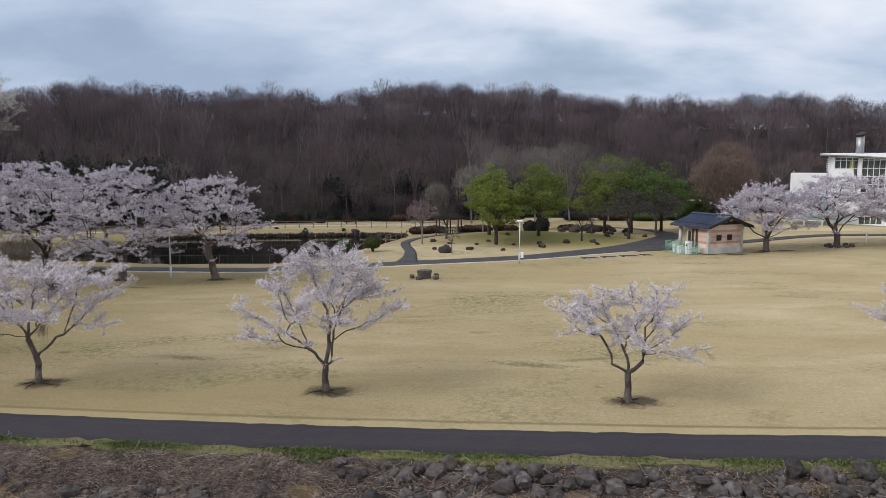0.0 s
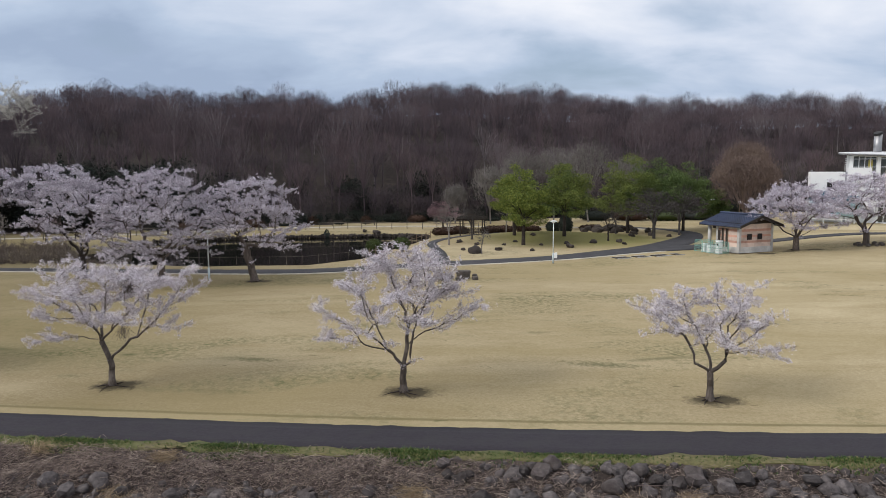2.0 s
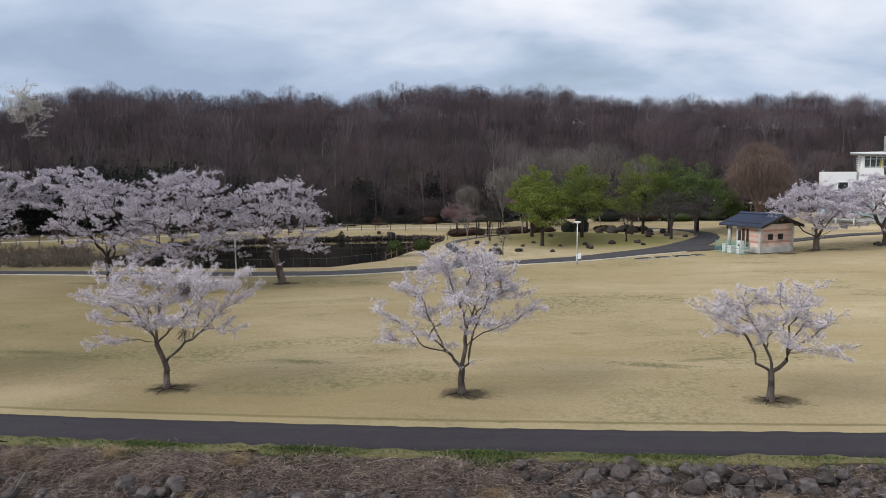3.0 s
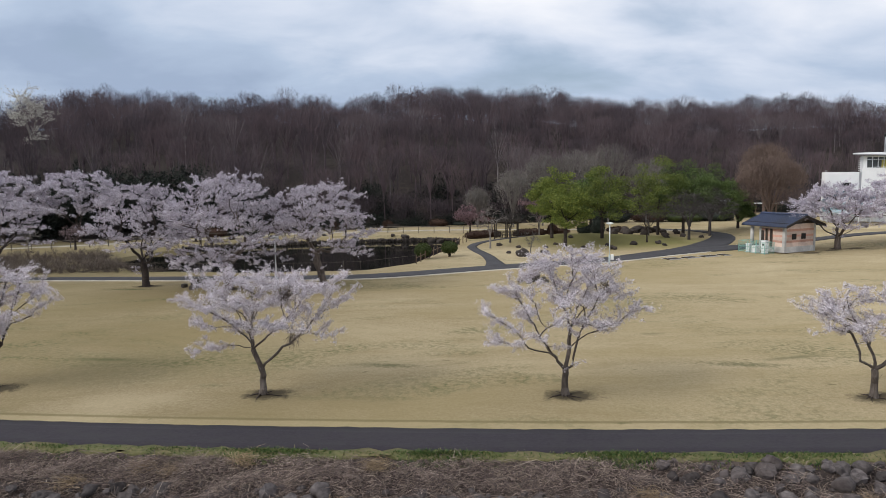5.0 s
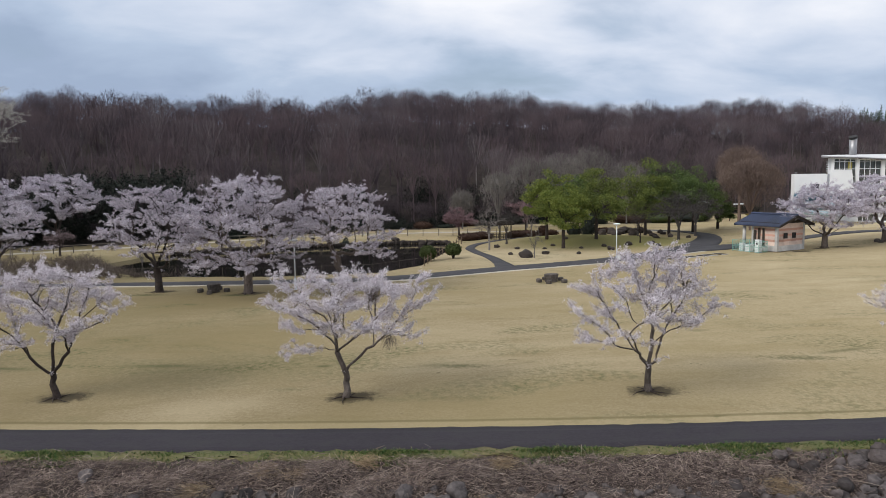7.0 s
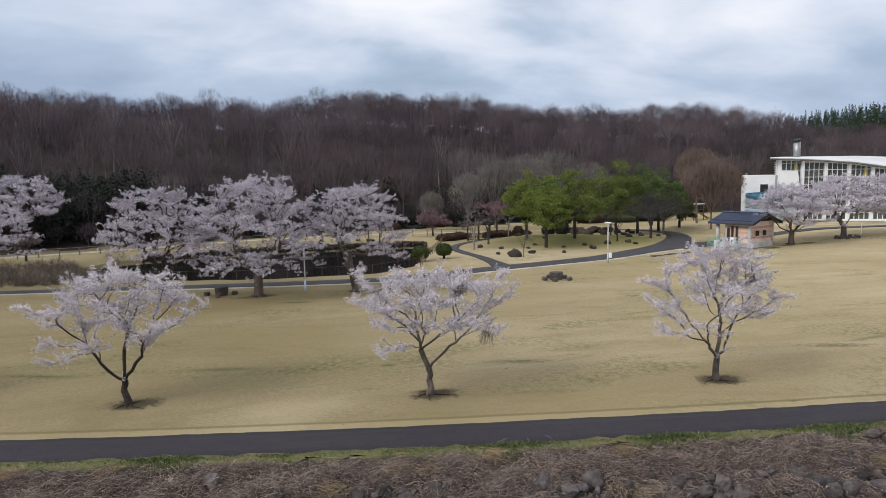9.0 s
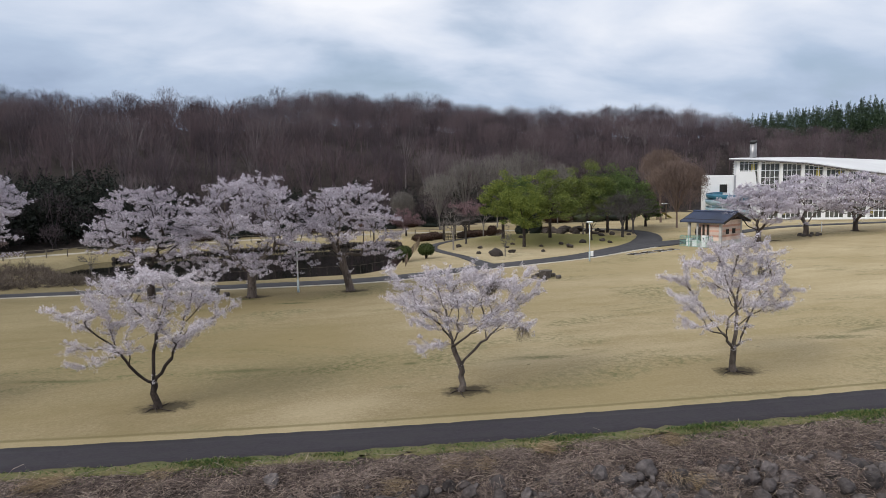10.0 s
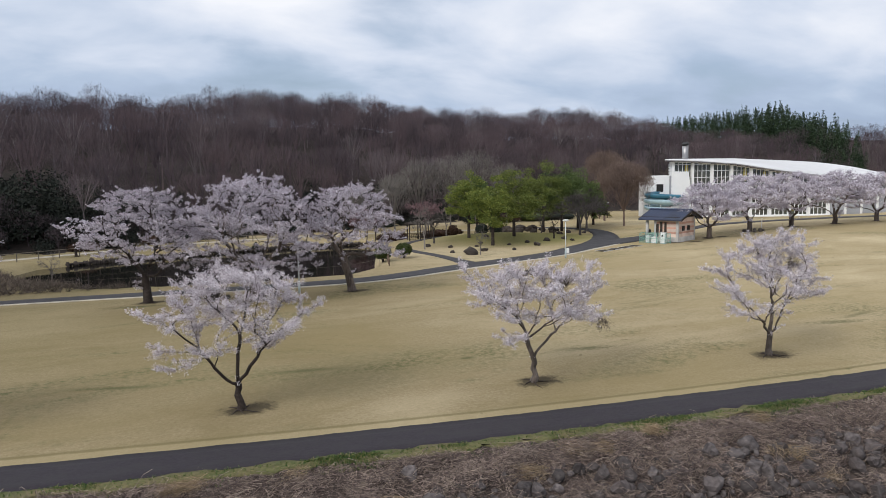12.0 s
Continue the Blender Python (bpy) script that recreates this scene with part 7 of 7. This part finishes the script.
def rail_fence(line, spacing, height, name, label, mat, rails, r=0.05):
    """Posts with rails along a line; one thing for each run."""
    fence = new(name)
    fence.matrix_basis = pose(*line[0], 0)
    tagged(fence, label, "fence", "fences")
    base = Vector((*line[0], 0))
    pts = []
    for (ax, ay), (bx, by) in zip(line, line[1:]):
        n = max(1, round(math.hypot(bx - ax, by - ay) / spacing))
        pts += [(ax + (bx - ax) * k / n, ay + (by - ay) * k / n) for k in range(n)]
    pts.append(line[-1])
    pts = [Vector((x, y, float(gz(x, y)))) - base for x, y in pts]
    bm = bmesh.new()
    rod(bm, (0, 0, -0.1), (0, 0, height), r, r * 0.9, 6)
    me = bpy.data.meshes.new("post")
    bm.to_mesh(me)
    bm.free()
    me.materials.append(mat)
    for p in pts:
        ob = child("post", me, fence)
        ob.location = p
    for z in rails:
        bm = bmesh.new()
        for a, b in zip(pts, pts[1:]):
            rod(bm, a + Vector((0, 0, z)), b + Vector((0, 0, z)), r * 0.62, sides=5)
        part("rail", bm, mat, fence)


rail_fence([(-72, 83.5), (-60, 88.3), (-48, 92.8), (-38, 98), (-25, 103), (-15, 104.8), (-6, 103.2), (2, 100.5)], 2.2, 1.0, "rail_fence", "low dark timber rail fence beside the gravel walk", M_FENCE, (0.95,), 0.06)
rail_fence([(-42, 66.8), (-35, 66.6), (-25, 64.5), (-16, 65.0), (-10.9, 69.0)], 1.5, 0.95, "pond_fence", "thin post and wire fence along the pond", M_FENCE, (0.85,), 0.015)
rail_fence([(-10.9, 69.0), (-8.6, 77), (-6.2, 84), (-4.6, 89)], 1.6, 0.9, "pond_fence", "low timber post fence on the pond's bank", M_WOOD, (0.6,), 0.06)


def bench(x, y, rz, label):
    t = thing("park_bench", x, y, rz=rz, label=label, category="bench", group="benches by the gravel walk")
    for k in range(3):
        part("seat_slat", boxes((0, -0.14 + 0.14 * k, 0.43, 1.7, 0.11, 0.05)), M_DARKWOOD, t)
    for k in range(2):
        part("back_slat", boxes((0, 0.24, 0.6 + 0.16 * k, 1.7, 0.04, 0.11)), M_DARKWOOD, t)
    for s in (-0.7, 0.7):
        part("leg", boxes((s, 0, 0.2, 0.08, 0.42, 0.44), (s, 0.24, 0.5, 0.07, 0.06, 0.6)), M_BLACK, t)


bench(-19.5, 110.6, 8, "dark park bench on the gravel walk")
bench(-14.4, 111.2, 0, "dark park bench facing the pond")
bench(33.0, 84.6, 60, "dark park bench beside the footpath")


def build_arbour():
    t = thing("arbour", 0.75, 91.2, rz=-12, s=0.84, label="open timber arbour with a flat lattice roof", category="arbour")
    for a in (-1.7, 0, 1.7):
        for b in (-1.2, 1.2):
            bm = bmesh.new()
            box(bm, a, b, 1.15, 0.17, 0.17, 2.5, bevel=0.02)
            part("post", bm, M_DARKWOOD, t)
    for b in (-1.2, 1.2):
        part("beam", boxes((0, b, 2.45, 4.4, 0.14, 0.2)), M_DARKWOOD, t)
    for k in range(9):
        part("rafter", boxes((-2.0 + 0.5 * k, 0, 2.6, 0.09, 3.2, 0.14)), M_DARKWOOD, t)
    bm = bmesh.new()
    for k in range(7):
        box(bm, 0, -1.35 + 0.45 * k, 2.72, 4.3, 0.06, 0.06)
    part("lattice", bm, M_DARKWOOD, t)
    for b in (-1.2, 1.2):
        bm = bmesh.new()
        for k in range(13):
            box(bm, -1.6 + 0.27 * k, b, 0.5, 0.05, 0.04, 0.75)
        box(bm, 0, b, 0.9, 3.4, 0.07, 0.07)
        box(bm, 0, b, 0.2, 3.4, 0.07, 0.07)
        part("railing", bm, M_DARKWOOD, t)
    part("bench_seat", boxes((0, 0.9, 0.42, 3.0, 0.4, 0.06)), M_DARKWOOD, t)


build_arbour()

# dead brush and reeds at the pond's near end: low tangled clumps
rr = np.random.default_rng(19)
n = 1500
cx_, cy_ = rr.uniform(-58, -33, n), rr.uniform(66.8, 86, n)
dep = pond_depth(cx_, cy_)
keep = (dep < 1.4) & (dep > -14) & (cx_ < -35.0 + 0.12 * (cy_ - 67) + rr.gamma(1.2, 1.2, n)) & (cy_ < 78.5 + rr.gamma(1.5, 2.4, n))
cx_, cy_ = cx_[keep], cy_[keep]
m = 30
ctr = np.repeat(np.stack([cx_, cy_, gz(cx_, cy_)], 1), m, 0)
size = np.repeat(rr.uniform(0.45, 1.15, len(cx_)), m)
way = rr.normal(0, 0.6, (len(ctr), 3)) + np.array([0, 0, 0.75])
way[:, 2] = np.abs(way[:, 2])
way /= np.linalg.norm(way, axis=1)[:, None]
p0 = ctr + way * (size * rr.uniform(0, 0.6, len(ctr)))[:, None] * np.array([1, 1, 0.7])
p1 = p0 + (way + rr.normal(0, 0.35, way.shape)) * (size * rr.uniform(0.35, 0.8, len(ctr)))[:, None] * np.array([1, 1, 0.8])
side = np.cross(way, rr.normal(0, 1, way.shape))
side *= 0.02 / (np.linalg.norm(side, axis=1)[:, None] + 1e-9)
v = np.stack([p0 - side, p0 + side, p1], 1).reshape(-1, 3)
tagged(new("reed_bed", mesh_of("reed_bed", v, np.arange(len(v)).reshape(-1, 3), M_REED)), "dead brown reeds and brush at the pond's end", "reeds", kind="stuff")

# ---- riverbank: verge, tangled dry brush, boulders ----
M_VERGE = grained("verge_turf", (0.085, 0.085, 0.036), (0.21, 0.18, 0.09), 7.0, 0.95, stain=(0.07, 0.1, 0.03), bump=0.6, dist=0.05)
ribbon("verge", [(x, lawn_edge(x) - 2.45) for x in px], [0.62] * len(px), M_VERGE, "ragged strip of dry and green grass edging the path", 0.03, 0.1, 0.3, 6)


def blades(rng, x, y, h, w, lean, z=None):
    """Grass or straw stems as bent two-piece slips."""
    n = len(x)
    base = np.stack([x, y, gz(x, y) if z is None else z], 1)
    a = rng.uniform(0, np.pi, n)
    side = np.stack([np.cos(a) * w, np.sin(a) * w, 0 * a], 1)
    out = rng.normal(0, 1, (n, 2)) * lean
    tip_ = base + np.stack([out[:, 0] * h, out[:, 1] * h, h], 1)
    mid_ = base + np.stack([out[:, 0] * h * 0.3, out[:, 1] * h * 0.3, h * 0.62], 1)
    v = np.stack([base - side, base + side, mid_ + side * 0.8, mid_ - side * 0.8, mid_ - side * 0.8, mid_ + side * 0.8, tip_ + side * 0.15, tip_ - side * 0.15], 1)
    return v.reshape(-1, 3)


br = np.random.default_rng(23)
n = 38000
gx_ = br.uniform(-44, 20, n)
clump = np.array([noise.noise(Vector((float(q) * 0.35, 3.0, 0))) for q in gx_])
off = br.exponential(0.3, n) + 0.02
keep = br.random(n) < np.clip(0.5 + clump * 1.6 - np.clip(gx_ - 2, 0, 6) * 0.05 - np.clip(-14 - gx_, 0, 8) * 0.045, 0.08, 1)
gx_, off, clump = gx_[keep], off[keep], clump[keep]
gy_ = lawn_edge(gx_) - 2.2 - np.clip(off, 0, 0.9)
v = blades(br, gx_, gy_, br.uniform(0.04, 0.12, len(gx_)) * (1 + np.clip(clump, 0, 1)), 0.018, 0.5)
tagged(new("verge_grass", mesh_of("verge_grass", v, np.arange(len(v)).reshape(-1, 4), M_GRASS)), "fresh green grass tufts along the asphalt edge", "grass", kind="stuff")


# heaped brush: fine litter, then bowed stems in every direction, massed in mounds
def brush_spots(n):
    x = br.uniform(-43, 19, n)
    y = lawn_edge(x) - 2.2 - br.uniform(0.62, 5.8, n)
    heap = np.array([noise.noise(Vector((float(p) * 0.8, float(q) * 0.9, 5.0))) for p, q in zip(x, y)])
    cover = np.array([noise.noise(Vector((float(p) * 0.16, float(q) * 0.3, 9.0))) for p, q in zip(x, y)])
    keep = br.random(n) < np.clip(0.85 + cover - np.clip((x + 5) * 0.1, -0.2, 0.42) - np.clip((lawn_edge(x) - 2.2 - y - 2.6) * 0.12, 0, 0.35), 0.2, 1)
    keep &= br.random(n) < np.clip(0.8 + heap * 1.1, 0.25, 1)
    x, y, heap = x[keep], y[keep], heap[keep]
    n = len(x)
    c = np.stack([x, y, gz(x, y) + 0.03 + np.clip(heap + 0.3, 0, 1) * np.interp(x, (-6, -2), (0.7, 0.42)) * np.clip((lawn_edge(x) - 2.5 - y) / 1.4, 0.1, 1) * br.random(n)], 1)
    a = br.uniform(0, 2 * np.pi, n)
    return c, np.stack([np.cos(a), np.sin(a), br.normal(0, 0.35, n)], 1)


def across(d, w):
    sd = np.cross(d, br.normal(0, 1, d.shape))
    return sd / (np.linalg.norm(sd, axis=1)[:, None] + 1e-9) * w[:, None]


c0, d = brush_spots(290000)
n = len(c0)
d *= br.uniform(0.1, 0.4, n)[:, None]
sd = across(d, br.uniform(0.005, 0.009, n))
v = np.stack([c0 - d / 2 - sd, c0 - d / 2 + sd, c0 + d / 2], 1).reshape(-1, 3)
tagged(new("brush_litter", mesh_of("brush_litter", v, np.arange(len(v)).reshape(-1, 3), M_LITTER)), "fine mauve-brown dead stems matted over the bank", "brush", kind="stuff")
c0, d = brush_spots(19000)
n = len(c0)
ln = br.gamma(4.0, 0.12, n) + 0.1
d *= ln[:, None]
arch = np.stack([br.normal(0, 0.2, n), br.normal(0, 0.2, n), br.uniform(0.02, 0.34, n)], 1) * ln[:, None] * 1.2
sd = across(d, br.uniform(0.004, 0.008, n))
q0, q1, q2, q3 = c0 - d / 2, c0 - d / 6 + arch * 0.8, c0 + d / 6 + arch, c0 + d / 2 - np.array([0, 0, 0.05])
v = np.stack([q0 - sd, q0 + sd, q1 + sd, q1 - sd, q1 - sd, q1 + sd, q2 + sd, q2 - sd, q2 - sd, q2 + sd, q3 + sd * 0.4, q3 - sd * 0.4], 1).reshape(-1, 3)
tagged(new("dry_brush", mesh_of("dry_brush", v, np.arange(len(v)).reshape(-1, 4), M_STRAW)), "tangled dead vines and straw heaped on the riverbank", "brush", kind="stuff")

# bleached straw lying in flattened tufts
tufts = []
for k in range(26):
    x = br.uniform(-36, 16)
    y = float(lawn_edge(x)) - 2.2 - br.uniform(0.9, 4.6)
    m = int(br.uniform(120, 330))
    a = br.uniform(0, 2 * np.pi) + br.normal(0, 0.5, m)
    rr_ = br.uniform(0.05, 0.45, m)
    q0 = np.stack([x + br.normal(0, 0.22, m), y + br.normal(0, 0.2, m), float(gz(x, y)) + 0.12 + br.uniform(0, 0.3, m)], 1)
    q1 = q0 + np.stack([np.cos(a) * rr_, np.sin(a) * rr_, br.normal(-0.02, 0.08, m)], 1) * 1.5
    w = across(q1 - q0, np.full(m, 0.007))
    tufts.append(np.stack([q0 - w, q0 + w, q1], 1).reshape(-1, 3))
v = np.concatenate(tufts)
tagged(new("straw_tufts", mesh_of("straw_tufts", v, np.arange(len(v)).reshape(-1, 3), M_TUFT)), "bleached tan straw lying in flattened tufts", "straw", kind="stuff")

RIVER = boulder_meshes(9, M_ROCK, 0.8, "bank_boulder", 0.6)
kr = np.random.default_rng(29)
made = 0
taken = []
for _ in range(4200):
    x = kr.uniform(-4.5, 19) if kr.random() < 0.4 else kr.uniform(-27, -4.5)
    s = kr.uniform(0.55, 3.9 if x > -4.5 else 5.2)
    y = float(lawn_edge(x)) - 2.2 - s
    dense = 0.9 if x > -4.5 else (0.75 if x > -24 and s > 2.3 else (0.3 if noise.noise(Vector((x * 0.3, 2.0, 0))) > 0.1 and s > 2.3 else (0.03 if s > 1.3 else 0.0)))
    if x > -4.5 and s < 1.0:
        dense = 0.5 if s > 0.75 else 0
    if kr.random() > dense or made >= 300:
        continue
    r = 0.19 + 0.2 * kr.random() ** 1.3
    if any((x - a) ** 2 + (y - b) ** 2 < (0.7 * (r + c)) ** 2 for a, b, c in taken):
        continue
    taken.append((x, y, r))
    ob = new("bank_boulder", RIVER[made % 9])
    ob.matrix_basis = pose(x, y, float(gz(x, y)) + r * 0.55, kr.uniform(-20, 20), kr.uniform(-20, 20), kr.uniform(0, 360)) @ Matrix.Scale(r, 4)
    tagged(ob, "grey river boulder half buried in the bank" if x > -4.5 else "grey boulder among dead vines on the bank", "boulder", "riverbank boulders")
    made += 1

# smaller rubble packed between the boulders
chips = []
for i in range(5):
    bm = boulder_mesh(i + 20, 0.8, 0.6, 1)
    bmesh.ops.triangulate(bm, faces=bm.faces[:])
    bm.verts.ensure_lookup_table()
    chips.append((np.array([v.co[:] for v in bm.verts]), np.array([[v.index for v in f.verts] for f in bm.faces])))
    bm.free()
heaps = []
for i in range(900):
    x = kr.uniform(-4.5, 19) if kr.random() < 0.5 else kr.uniform(-25, -4.5)
    s = kr.uniform(0.6, 3.9) if x > -4.5 else kr.uniform(2.0, 5.4)
    y = float(lawn_edge(x)) - 2.2 - s
    r = kr.uniform(0.08, 0.2)
    v, f = chips[i % 5]
    m = np.array(pose(0, 0, 0, kr.uniform(0, 360), kr.uniform(0, 360), kr.uniform(0, 360)).to_3x3()) * r
    heaps.append((v @ m.T + np.array([x, y, float(gz(x, y)) + r * 0.4]), f))
v, f = join_arrays(heaps)
tagged(new("bank_rubble", mesh_of("bank_rubble", v, f, M_ROCK)), "small grey rubble packed between the bank's boulders", "rubble", kind="stuff")
